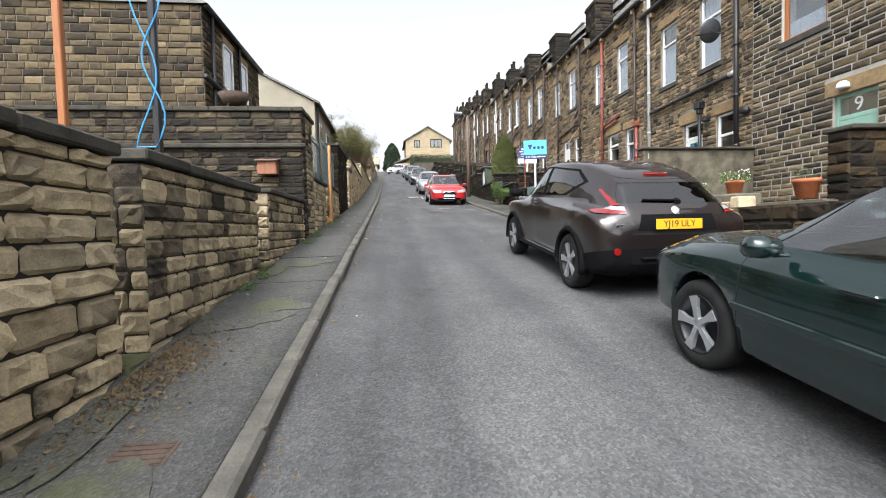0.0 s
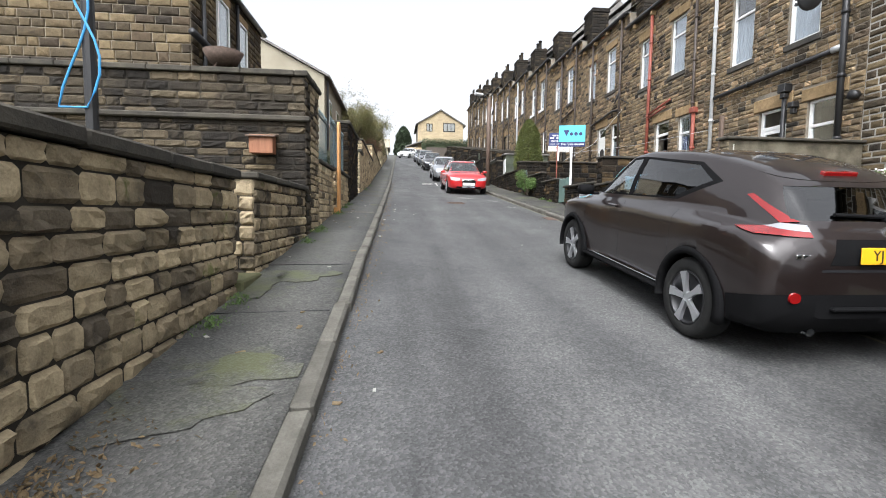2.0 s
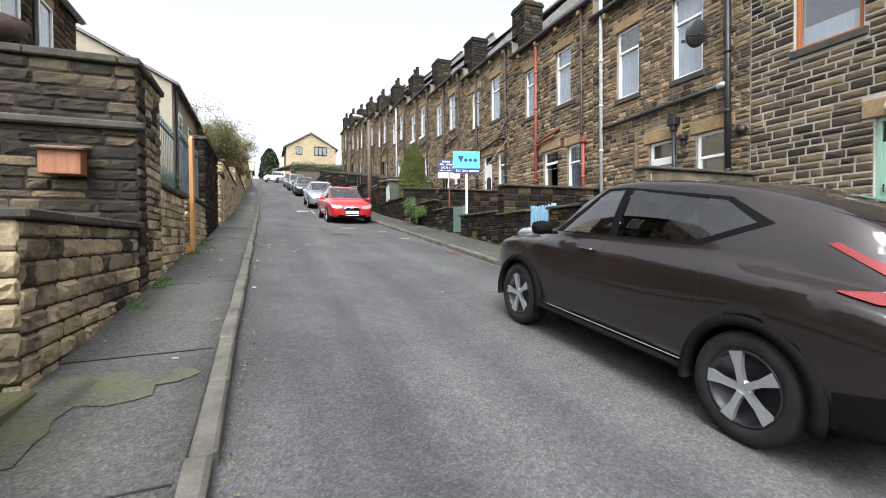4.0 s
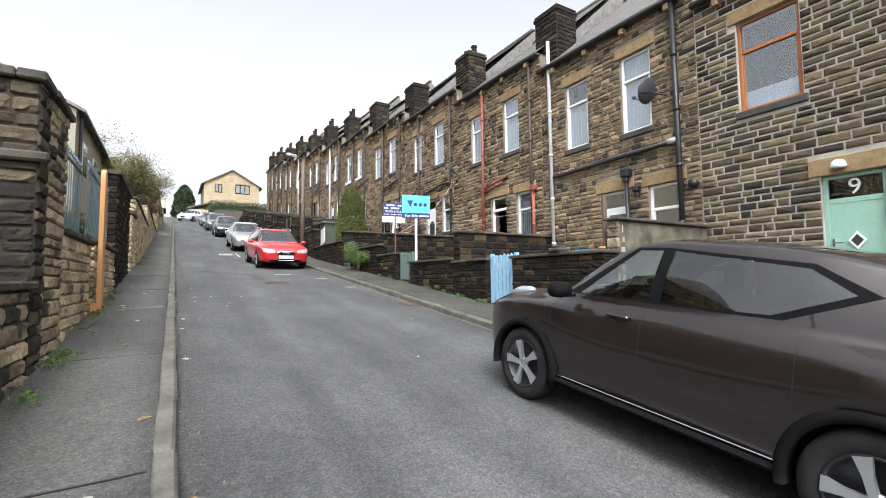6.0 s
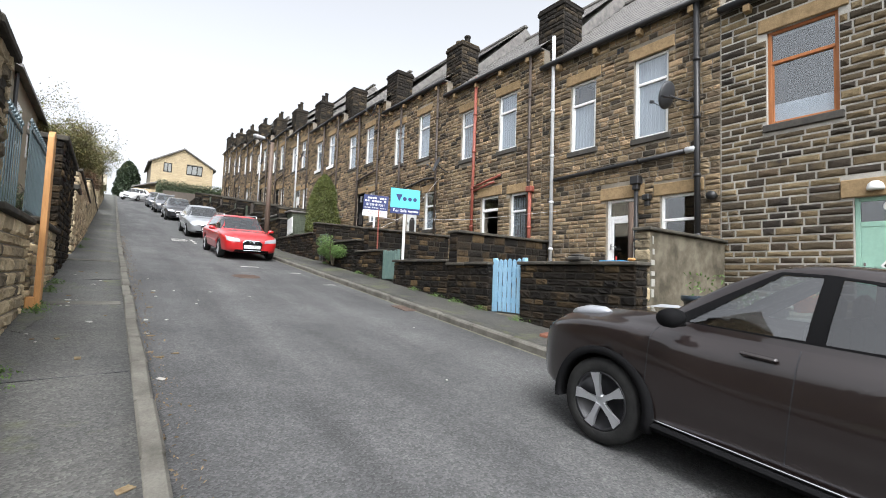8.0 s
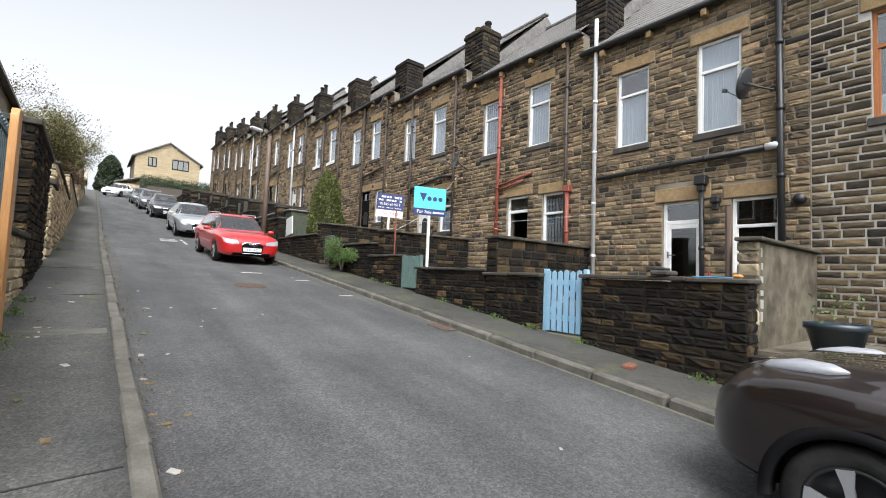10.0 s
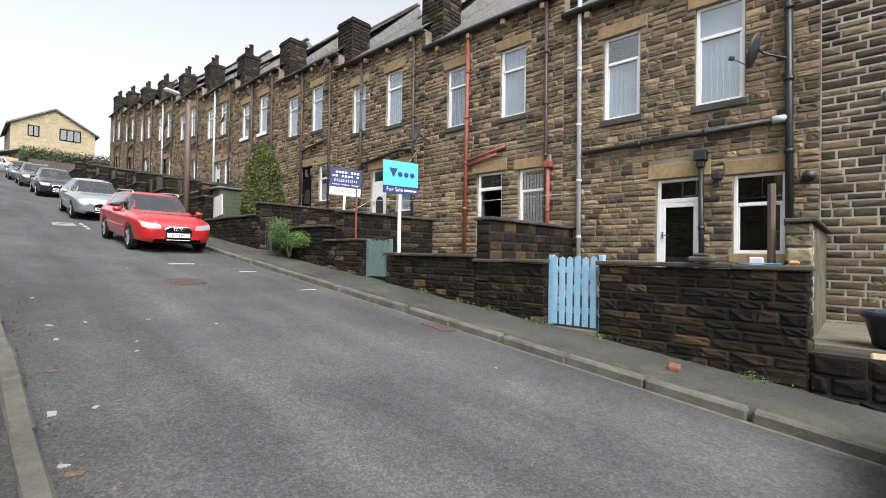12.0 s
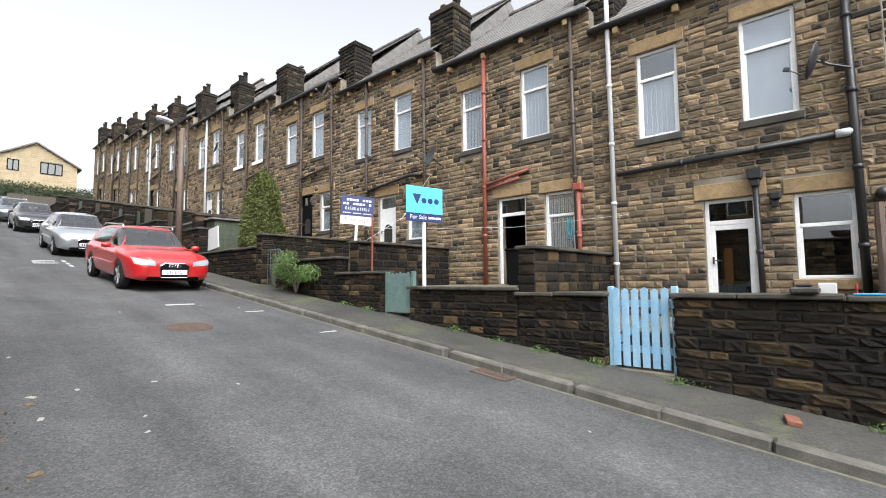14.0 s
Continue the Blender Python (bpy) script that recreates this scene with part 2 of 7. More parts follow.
M_SHED = wood("green_shed_boards", (0.05, 0.062, 0.042), (0.085, 0.1, 0.068))
M_FENCE = wood("dark_fence_boards", (0.05, 0.04, 0.03), (0.09, 0.07, 0.055))
M_BLUE = surf("pale_blue_gate_paint", (0.23, 0.42, 0.58), (0.31, 0.5, 0.64), 5, 0.6, relief=0.2)
M_TEAL = surf("grey_green_gate_paint", (0.10, 0.165, 0.15), (0.15, 0.225, 0.2), 5, 0.65, relief=0.2)
M_BLACKPIPE = plain("black_iron", (0.013, 0.013, 0.014), 0.45)
M_BROWNPIPE = plain("brown_pipe", (0.05, 0.036, 0.028), 0.5)
M_REDPIPE = plain("red_oxide_pipe", (0.24, 0.062, 0.04), 0.55)
M_WHITEPIPE = plain("white_pipe", (0.5, 0.51, 0.52), 0.5)
M_DISH = plain("grey_dish", (0.04, 0.042, 0.046), 0.5)
M_RAIL = plain("blue_grey_railing", (0.075, 0.105, 0.115), 0.5, 0.2)
M_GLASS = glass("window_glass", (0.8, 0.83, 0.85), 0.012, 0.17)
M_CARGLASS = glass("car_glass", (0.6, 0.68, 0.68), 0.01, 0.22)
M_TINTGLASS = glass("tinted_car_glass", (0.14, 0.15, 0.16), 0.01, 0.14)
# near-black colour puts the shade of unlit rooms into walls and panes
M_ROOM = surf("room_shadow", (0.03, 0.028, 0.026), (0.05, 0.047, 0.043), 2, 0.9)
M_SKYCURTAIN = surf("curtain_with_sky_sheen", (0.5, 0.54, 0.58), (0.58, 0.62, 0.66), 5, 0.9)
M_JUKE = paint("brown_metallic", (0.017, 0.011, 0.0102), 0.4, 0.36, 0.01)
M_GREEN = paint("dark_green_metallic", (0.004, 0.019, 0.018), 0.4, 0.22, 0.05)
M_RED = paint("red_paint", (0.46, 0.009, 0.011), 0.1, 0.35, 0.03)
M_SILVER = paint("silver_paint", (0.5, 0.52, 0.54), 0.8, 0.32, 0.1)
M_BLACKCAR = paint("black_paint", (0.018, 0.02, 0.024), 0.4, 0.3, 0.15)
M_GREYCAR = paint("grey_paint", (0.16, 0.17, 0.19), 0.7, 0.3, 0.1)
M_WHITECAR = paint("white_paint", (0.75, 0.75, 0.74), 0.0, 0.4, 0.05)
M_TRIM = plain("black_plastic", (0.007, 0.007, 0.0075), 0.8)
M_TRIM.node_tree.nodes["Principled BSDF"].inputs["Specular IOR Level"].default_value = 0.06
M_TYRE = surf("tyre_rubber", (0.011, 0.011, 0.011), (0.022, 0.022, 0.021), 8, 0.85)
M_ALLOY = plain("alloy_metal", (0.55, 0.56, 0.58), 0.35, 0.8)
M_GREYALLOY = plain("grey_alloy_metal", (0.38, 0.39, 0.4), 0.45, 0.6)
M_DARKRIM = plain("dark_rim", (0.02, 0.02, 0.022), 0.4, 0.3)
M_CHROME = plain("chrome", (0.7, 0.71, 0.73), 0.12, 1.0)
M_TAIL = plain("red_lamp_plastic", (0.2, 0.006, 0.006), 0.15, coat=1.0)
M_CLEAR = plain("clear_lamp_plastic", (0.27, 0.28, 0.3), 0.3, 0.0, coat=0.3)
M_AMBER = plain("amber_lamp_plastic", (0.6, 0.2, 0.03), 0.2, coat=1.0)
M_YPLATE = plain("yellow_plate", (0.74, 0.37, 0.008), 0.4)
M_WPLATE = plain("white_plate", (0.75, 0.76, 0.74), 0.4)
M_INK = plain("black_ink", (0.012, 0.012, 0.014), 0.5)
M_CYAN = plain("turquoise_board", (0.1, 0.58, 0.72), 0.45)
M_NAVY = plain("navy_board", (0.018, 0.03, 0.12), 0.45)
M_BOARDWHITE = plain("white_board", (0.74, 0.74, 0.73), 0.5)
M_PINKINK = plain("red_ink", (0.6, 0.05, 0.06), 0.5)
M_TERRA = surf("terracotta", (0.42, 0.13, 0.055), (0.5, 0.18, 0.08), 9, 0.8)
M_REDPOT = plain("red_glazed_pot", (0.42, 0.03, 0.025), 0.3)
M_BLUEPOT = plain("blue_black_pot", (0.02, 0.03, 0.042), 0.35)
M_BRICKRED = surf("red_brick", (0.15, 0.065, 0.043), (0.22, 0.095, 0.062), 14, 0.9)
M_RUST = surf("rusty_iron", (0.075, 0.055, 0.045), (0.12, 0.085, 0.068), 18, 0.85)
M_HEDGE = leaf("hedge_leaves", [(0.018, 0.03, 0.012), (0.04, 0.06, 0.02), (0.03, 0.045, 0.016), (0.055, 0.07, 0.025)])
M_CONIFER = leaf("conifer_leaves", [(0.075, 0.095, 0.018), (0.14, 0.155, 0.03), (0.04, 0.058, 0.013), (0.1, 0.115, 0.022)])
M_DARKCON = leaf("dark_conifer_leaves", [(0.016, 0.028, 0.012), (0.03, 0.05, 0.02), (0.022, 0.036, 0.014)])
M_BUSH = leaf("spring_leaves", [(0.16, 0.15, 0.045), (0.10, 0.11, 0.035), (0.2, 0.17, 0.06), (0.08, 0.09, 0.03), (0.17, 0.12, 0.05)])
M_RUSSET = leaf("russet_leaves", [(0.2, 0.09, 0.045), (0.14, 0.075, 0.04), (0.12, 0.1, 0.04)])
M_WEED = leaf("green_weeds", [(0.07, 0.13, 0.025), (0.11, 0.18, 0.04), (0.05, 0.09, 0.02)])
M_BARK = surf("bark", (0.07, 0.055, 0.04), (0.12, 0.1, 0.075), 12, 0.95, relief=0.8)
M_FLOWER = plain("white_petals", (0.75, 0.76, 0.7), 0.7)
M_LITTER = plain("pale_litter", (0.34, 0.33, 0.3), 0.8)
M_BRICKBEIGE = stone("buff_brick", [(0.4, 0.325, 0.21), (0.45, 0.37, 0.245), (0.36, 0.295, 0.19)], (0.38, 0.29, 0.16), 1.3, 0.0, 0.15)
M_LINE = surf("worn_road_paint", (0.35, 0.34, 0.31), (0.55, 0.54, 0.5), 9, 0.8)
M_YLINE = surf("worn_yellow_edge", (0.11, 0.1, 0.075), (0.19, 0.175, 0.125), 7, 0.85)
M_HOSE = plain("blue_hose", (0.05, 0.3, 0.6), 0.4)

# ---- mesh helpers ----
SLOPE = 0.1144
TILT = math.degrees(math.atan(SLOPE))


def G(y):
    """Height of the road along the street; it steepens up the hill and flattens at the top."""
    z = SLOPE * min(y, 80.0) + 0.042 * max(0.0, min(y, 80.0) - 27.0)
    return z + 0.02 * max(0.0, y - 80.0)


def on_slope(x, y, z=0.0, turn=0.0):
    s = math.degrees(math.atan((G(y + 1) - G(y - 1)) / 2))
    return pose(x, y, G(y) + z, s, 0, 0) @ pose(0, 0, 0, 0, 0, turn)


class Geo:
    """Vertices and faces of one mesh."""

    def __init__(self):
        self.v, self.f = [], []

    def add(self, vs, fs, m=None):
        n = len(self.v)
        self.v += [tuple(m @ Vector(p)) for p in vs] if m is not None else [tuple(p) for p in vs]
        self.f += [tuple(i + n for i in q) for q in fs]

    def box(self, x0, x1, y0, y1, z0, z1, b=0.0, m=None):
        x0, x1, y0, y1, z0, z1 = min(x0, x1), max(x0, x1), min(y0, y1), max(y0, y1), min(z0, z1), max(z0, z1)
        if b <= 0:
            vs = [(x, y, z) for x in (x0, x1) for y in (y0, y1) for z in (z0, z1)]
            fs = [(0, 1, 3, 2), (4, 6, 7, 5), (0, 4, 5, 1), (2, 3, 7, 6), (0, 2, 6, 4), (1, 5, 7, 3)]
            return self.add(vs, fs, m)
        b = min(b, (x1 - x0) * 0.45, (y1 - y0) * 0.45, (z1 - z0) * 0.45)
        bm = bmesh.new()
        bmesh.ops.create_cube(bm, size=1.0)
        for p in bm.verts:
            p.co = Vector((x0 if p.co.x < 0 else x1, y0 if p.co.y < 0 else y1, z0 if p.co.z < 0 else z1))
        bmesh.ops.bevel(bm, geom=bm.edges[:], offset=b, segments=1, affect="EDGES")
        bm.verts.index_update()
        self.add([p.co.copy() for p in bm.verts], [[q.index for q in f.verts] for f in bm.faces], m)
        bm.free()

    def tube(self, pts, r, n=8, m=None, r1=None):
        pts = [Vector(p) for p in pts]
        vs, fs = [], []
        for k, p in enumerate(pts):
            a = pts[max(k - 1, 0)]
            c = pts[min(k + 1, len(pts) - 1)]
            d = (c - a).normalized()
            up = Vector((0, 0, 1)) if abs(d.z) < 0.9 else Vector((1, 0, 0))
            e = d.cross(up).normalized()
            g = d.cross(e)
            rr = r if r1 is None else r + (r1 - r) * k / (len(pts) - 1)
            vs += [p + e * rr * math.cos(6.28319 * j / n) + g * rr * math.sin(6.28319 * j / n) for j in range(n)]
        for k in range(len(pts) - 1):
            fs += [(k * n + j, k * n + (j + 1) % n, (k + 1) * n + (j + 1) % n, (k + 1) * n + j) for j in range(n)]
        fs += [tuple(range(n))[::-1], tuple((len(pts) - 1) * n + j for j in range(n))]
        self.add(vs, fs, m)

    def lathe(self, prof, n=24, m=None, closed=False):
        vs, fs = [], []
        for r, h in prof:
            vs += [(r * math.cos(6.28319 * j / n), r * math.sin(6.28319 * j / n), h) for j in range(n)]
        for k in range(len(prof) - 1):
            fs += [(k * n + j, k * n + (j + 1) % n, (k + 1) * n + (j + 1) % n, (k + 1) * n + j) for j in range(n)]
        if not closed:
            fs += [tuple(range(n))[::-1], tuple((len(prof) - 1) * n + j for j in range(n))]
        self.add(vs, fs, m)

    def slab(self, poly, h, m=None):
        """A flat polygon (x, y) given the thickness h in z."""
        n = len(poly)
        vs = [(x, y, 0) for x, y in poly] + [(x, y, h) for x, y in poly]
        fs = [tuple(range(n))[::-1], tuple(range(n, 2 * n))] + [(j, (j + 1) % n, n + (j + 1) % n, n + j) for j in range(n)]
        self.add(vs, fs, m)

    def block(self, o, u, nrm, u0, u1, z0, z1, depth, rng, rough=1.0):
        """A pitch-faced stone on a wall: chamfered, with an uneven proud face."""
        c = min(0.016, (z1 - z0) * 0.15)
        up = Vector((0, 0, 1))
        back = [(u0, z0), (u1, z0), (u1, z1), (u0, z1)]
        front = [(u0 + c, z0 + c), (u1 - c, z0 + c), (u1 - c, z1 - c), (u0 + c, z1 - c)]
        rough *= 0.55
        um, zm = u0 + (u1 - u0) * rng.uniform(0.35, 0.65), z0 + (z1 - z0) * rng.uniform(0.4, 0.65)
        vs = [o + u * a + up * b for a, b in back]
        vs += [o + u * (a + rng.uniform(-0.005, 0.005)) + up * (b + rng.uniform(-0.006, 0.006)) + nrm * depth * rng.uniform(0.55, 1.0) for a, b in front]
        vs.append(o + u * um + up * zm + nrm * depth * (1.0 + rough * rng.uniform(0.1, 0.7)))
        self.add(vs, [(0, 1, 5, 4), (1, 2, 6, 5), (2, 3, 7, 6), (3, 0, 4, 7), (4, 5, 8), (5, 6, 8), (6, 7, 8), (7, 4, 8)])

    def rock(self, o, u, nrm, u0, u1, z0, z1, depth, rng):
        """A rock-faced stone: rounded edges and a broken, uneven face."""
        nu, nz = 5, 4
        up = Vector((0, 0, 1))
        fu, fz = (0, 0.1, 0.36, 0.66, 0.9, 1), (0, 0.16, 0.5, 0.84, 1)
        lean = rng.uniform(-0.25, 0.25)
        vs, fs = [], []
        for j in range(nz + 1):
            for i in range(nu + 1):
                edge = i in (0, nu) or j in (0, nz)
                a, b = u0 + (u1 - u0) * fu[i], z0 + (z1 - z0) * fz[j]
                h = 0.0 if edge else depth * (0.75 + rng.uniform(-0.32, 0.42) + lean * (fu[i] - 0.5) + 0.15 * (fz[j] - 0.5))
                if not edge:
                    a += rng.uniform(-0.012, 0.012)
                    b += rng.uniform(-0.008, 0.008)
                elif i in (0, nu) and j in (0, nz):
                    a += 0.012 if i == 0 else -0.012
                    b += 0.01 if j == 0 else -0.01
                vs.append(o + u * a + up * b + nrm * h)
        w = nu + 1
        for j in range(nz):
            for i in range(nu):
                fs.append((j * w + i, j * w + i + 1, (j + 1) * w + i + 1, (j + 1) * w + i))
        self.add(vs, fs)

    def mesh(self, name, mat, smooth=False):
        me = bpy.data.meshes.new(name)
        me.from_pydata(self.v, [], self.f)
        me.materials.append(mat)
        if smooth:
            me.polygons.foreach_set("use_smooth", [True] * len(me.polygons))
        me.update()
        return me


def part(name, geo, mat, parent=None, label="", smooth=False):
    ob = new(name, geo.mesh(name, mat, smooth))
    if parent is not None:
        ob.parent = parent
    return tagged(ob, label)


def thing(name, label, category, m=None, group="", kind=""):
    ob = new(name)
    ob.empty_display_size = 0.2
    if m is not None:
        ob.matrix_basis = m
    return tagged(ob, label, category, group, kind)


def solo(name, geo, mat, label, category, kind="", smooth=False, group=""):
    return tagged(new(name, geo.mesh(name, mat, smooth)), label, category, group, kind)


def courses(u0, u1, z0, z1, holes, hmin, hmax, lmin, lmax, rng, joint=0.012):
    """Stones (a, b, c, d) in level courses between u0..u1 and z0..z1, clear of the holes."""
    out = []
    z = z0
    while z < z1 - 0.03:
        h = rng.uniform(hmin, hmax)
        if z + h > z1 - hmin * 0.5:
            h = z1 - z
        spans = [(u0, u1)]
        for a, b, c, d in holes:
            if c < z + h - 0.01 and d > z + 0.01:
                nxt = []
                for p, q in spans:
                    if b <= p or a >= q:
                        nxt.append((p, q))
                    else:
                        if a - p > 0.04:
                            nxt.append((p, a))
                        if q - b > 0.04:
                            nxt.append((b, q))
                spans = nxt
        for p, q in spans:
            a = p
            while a < q - 0.01:
                w = rng.uniform(lmin, lmax)
                if a + w > q - lmin * 0.6:
                    w = q - a
                out.append((a + joint / 2, a + w - joint / 2, z + joint / 2, z + h - joint / 2))
                a += w
        z += h
    return out


def lettering(txt, size, m, mat, owner, name="lettering"):
    cu = bpy.data.curves.new(name, "FONT")
    cu.body, cu.size, cu.align_x, cu.align_y, cu.extrude = txt, size, "CENTER", "CENTER", 0.0015
    tmp = new("tmp", cu)
    dg = bpy.context.evaluated_depsgraph_get()
    me = bpy.data.meshes.new_from_object(tmp.evaluated_get(dg))
    bpy.data.objects.remove(tmp)
    me.materials.clear()
    me.materials.append(mat)
    ob = new(name, me)
    ob.parent = owner
    ob.matrix_basis = m
    return ob


PIECES = []  # stones that stand as objects of their own, made last
SIDE = Vector((0, 1, 0))


def garden_wall(y0, y1, xf, face, thick, top, mat, mortar, label, sizes=(0.10, 0.17, 0.2, 0.46), depth=0.03, coping=0.07, seed=1, pieces=0,
                base=None, ends=True, mossy=False, rough=1.0):
    """A stone wall along the street with its face at x = xf looking towards face (+1 or -1)."""
    rng = random.Random(seed)
    w = thing("garden_wall", label, "wall", pose(xf, y0, G(y0)))
    inv = Matrix.Translation((-xf, -y0, -G(y0)))
    xb = xf - face * thick
    lo = (G(y0) if base is None else base) - 0.25
    g = Geo()
    g.box(xf - face * 0.012, xb + face * 0.012, y0 + 0.012, y1 - 0.012, lo, top - 0.005, 0, inv)
    part("core", g, mortar, w, "recessed mortar core")
    stones = []
    sides = [(Vector((xf - face * 0.012, 0, 0)), Vector((face, 0, 0))), (Vector((xb + face * 0.012, 0, 0)), Vector((-face, 0, 0)))]
    g = Geo()
    for k, (o, n) in enumerate(sides):
        for a, b, c, d in courses(y0, y1, lo + 0.1, top, [], *sizes, rng):
            if d < G(min(max(a, y0), y1)) - 0.12:
                continue
            if k == 0 and pieces > 0 and d > G(a):
                stones.append((o, SIDE, n, a, b, c, d))
                pieces -= 1
            else:
                (g.rock if y0 < 24 else g.block)(o, SIDE, n, a, b, c, d, depth * rng.uniform(0.7, 1.25), rng)
    if ends:
        for yy, n in ((y0 + 0.012, Vector((0, -1, 0))), (y1 - 0.012, Vector((0, 1, 0)))):
            for a, b, c, d in courses(min(xf, xb), max(xf, xb), lo + 0.1, top, [], sizes[0], sizes[1], sizes[2] * 0.8, sizes[3] * 0.7, rng):
                g.rock(Vector((0, yy, 0)), Vector((1, 0, 0)), n, a, b, c, d, depth * rng.uniform(0.7, 1.25), rng)
    g.v = [tuple(inv @ Vector(p)) for p in g.v]
    tagged(part("stonework", g, mat, w), kind="stuff")
    for s in stones:
        PIECES.append((w, inv, mat, depth, s))
    if coping:
        a = y0 - 0.04
        while a < y1 + 0.03:
            b = min(a + rng.uniform(0.55, 0.95), y1 + 0.04)
            if y1 + 0.04 - b < 0.25:
                b = y1 + 0.04
            g = Geo()
            dz = rng.uniform(-0.008, 0.008)
            g.box(xf + face * 0.06, xb - face * 0.05, a + 0.004, b - 0.004, top + dz, top + coping + dz, 0.014, inv)
            part("coping_stone", g, M_COPING, w)
            a = b
    return w


def cross_wall(x0, x1, y0, y1, top, mat, mortar, label, sizes=(0.10, 0.17, 0.2, 0.46), depth=0.028, coping=0.06, seed=5, lo=None, ledge=None):
    """A stone wall across the street's direction, from x0 to x1, seen from below (its face at y0)."""
    rng = random.Random(seed)
    lo = G(y0) - 0.3 if lo is None else lo
    w = thing("garden_wall", label, "wall", pose(x0, y0, lo))
    inv = Matrix.Translation((-x0, -y0, -lo))
    g = Geo()
    g.box(x0 + 0.012, x1 - 0.012, y0 + 0.012, y1 - 0.012, lo, top - 0.004, 0, inv)
    part("core", g, mortar, w)
    g = Geo()
    X = Vector((1, 0, 0))
    for yy, n in ((y0 + 0.012, Vector((0, -1, 0))), (y1 - 0.012, Vector((0, 1, 0)))):
        for a, b, c, d in courses(x0, x1, lo, top, [], *sizes, rng):
            g.rock(Vector((0, yy, 0)), X, n, a, b, c, d, depth * rng.uniform(0.6, 1.2), rng)
    for xx, n in ((x0 + 0.012, Vector((-1, 0, 0))), (x1 - 0.012, Vector((1, 0, 0)))):
        for a, b, c, d in courses(y0, y1, lo, top, [], sizes[0], sizes[1], 0.15, 0.4, rng):
            g.block(Vector((xx, 0, 0)), SIDE, n, a, b, c, d, depth * rng.uniform(0.6, 1.2), rng)
    g.v = [tuple(inv @ Vector(p)) for p in g.v]
    tagged(part("stonework", g, mat, w), kind="stuff")
    if ledge:
        g = Geo()
        g.box(x0, x1 + 0.09, y0 - 0.09, y0 + 0.02, ledge, ledge + 0.09, 0.02, inv)
        part("ledge_course", g, M_COPING, w, "projecting dark ledge stones")
    if coping:
        a = x0 - 0.03
        while a < x1 + 0.04:
            b = min(a + rng.uniform(0.6, 0.95), x1 + 0.05)
            g = Geo()
            g.box(a + 0.004, b - 0.004, y0 - 0.06, y1 + 0.05, top, top + coping, 0.014, inv)
            part("coping_stone", g, M_COPING, w)
            a = b
    return w


# ---- ground, road, pavements, kerbs ----
def strip(name, x0, x1, y0, y1, z, mat, label, dy=1.0, thick=0.0, wob=0.0, category="ground", dx=None):
    """A sheet that follows the hill between x0 and x1."""
    g = Geo()
    n = max(1, int(round((y1 - y0) / dy)))
    nx = 1 if dx is None else max(1, int(round((x1 - x0) / dx)))
    rng = random.Random(7)
    for j in range(n + 1):
        y = y0 + (y1 - y0) * j / n
        for i in range(nx + 1):
            g.v.append((x0 + (x1 - x0) * i / nx, y, G(y) + z + (rng.uniform(-wob, wob) if 0 < i < nx else 0)))
    w = nx + 1
    for j in range(n):
        for i in range(nx):
            g.f.append((j * w + i, j * w + i + 1, (j + 1) * w + i + 1, (j + 1) * w + i))
    if thick:
        m = len(g.v)
        g.v += [(x, y, zz - thick) for x, y, zz in g.v]
        for j in range(n):
            g.f.append((j * w, (j + 1) * w, m + (j + 1) * w, m + j * w))
            g.f.append((j * w + nx, m + j * w + nx, m + (j + 1) * w + nx, (j + 1) * w + nx))
        g.f.append((0, m, m + nx, nx))
    return tagged(new(name, g.mesh(name, mat, True)), label, category, kind="structure")


g = Geo()
ys = [-600, -40, -20, 0, 20, 27, 34, 40, 60, 80, 120, 250, 900]
xs = [-700, -40, -6, 12, 40, 700]
for y in ys:
    for x in xs:
        g.v.append((x, y, G(max(y, -40)) - 0.06))
for j in range(len(ys) - 1):
    for i in range(len(xs) - 1):
        a = j * len(xs) + i
        g.f.append((a, a + 1, a + len(xs) + 1, a + len(xs)))
tagged(new("ground", g.mesh("ground", M_EARTH)), "rough soil and grass of the hillside", "ground", kind="structure")

ROAD_R = 4.48
strip("road", -0.02, ROAD_R + 0.02, -18, 84, 0.0, M_ROAD, "worn grey asphalt road running uphill", 0.5, 0, 0.006, "road", 0.47)
strip("pavement_1", -1.6, -0.13, -18, 84, 0.10, M_PAVE, "dark patched asphalt pavement with moss", 0.6, 0.2, 0.006, "pavement", 0.3)
strip("pavement_2", ROAD_R + 0.13, 6.05, -18, 66, 0.10, M_DARKPAVE, "dark asphalt pavement below garden walls", 0.6, 0.2, 0.006, "pavement", 0.3)
strip("road_edge_line", ROAD_R - 0.06, ROAD_R - 0.015, 4, 60, 0.004, M_YLINE, "worn pale line along the kerb", 0.6, 0, 0, "road marking")


def kerb_row(x0, x1, label, seed):
    rng = random.Random(seed)
    k = thing("kerb", label, "kerb", None, "", "structure")
    meshes = []
    for _ in range(5):
        g = Geo()
        g.box(x0, x1, -0.445, 0.445, -0.2, 0.105, 0.022)
        for i, p in enumerate(g.v):
            g.v[i] = (p[0] + rng.uniform(-0.004, 0.004), p[1], p[2] + rng.uniform(-0.004, 0.004))
        meshes.append(g.mesh("kerb_stone", M_KERB))
    y = -6.0
    while y < 80:
        ob = new("kerb_stone", meshes[rng.randrange(5)])
        ob.parent = k
        ob.matrix_basis = on_slope(rng.uniform(-0.012, 0.012), y, rng.uniform(-0.008, 0.008), rng.uniform(-0.5, 0.5))
        y += 0.905


kerb_row(-0.135, 0.0, "worn grey stone kerb beside the pavement", 3)
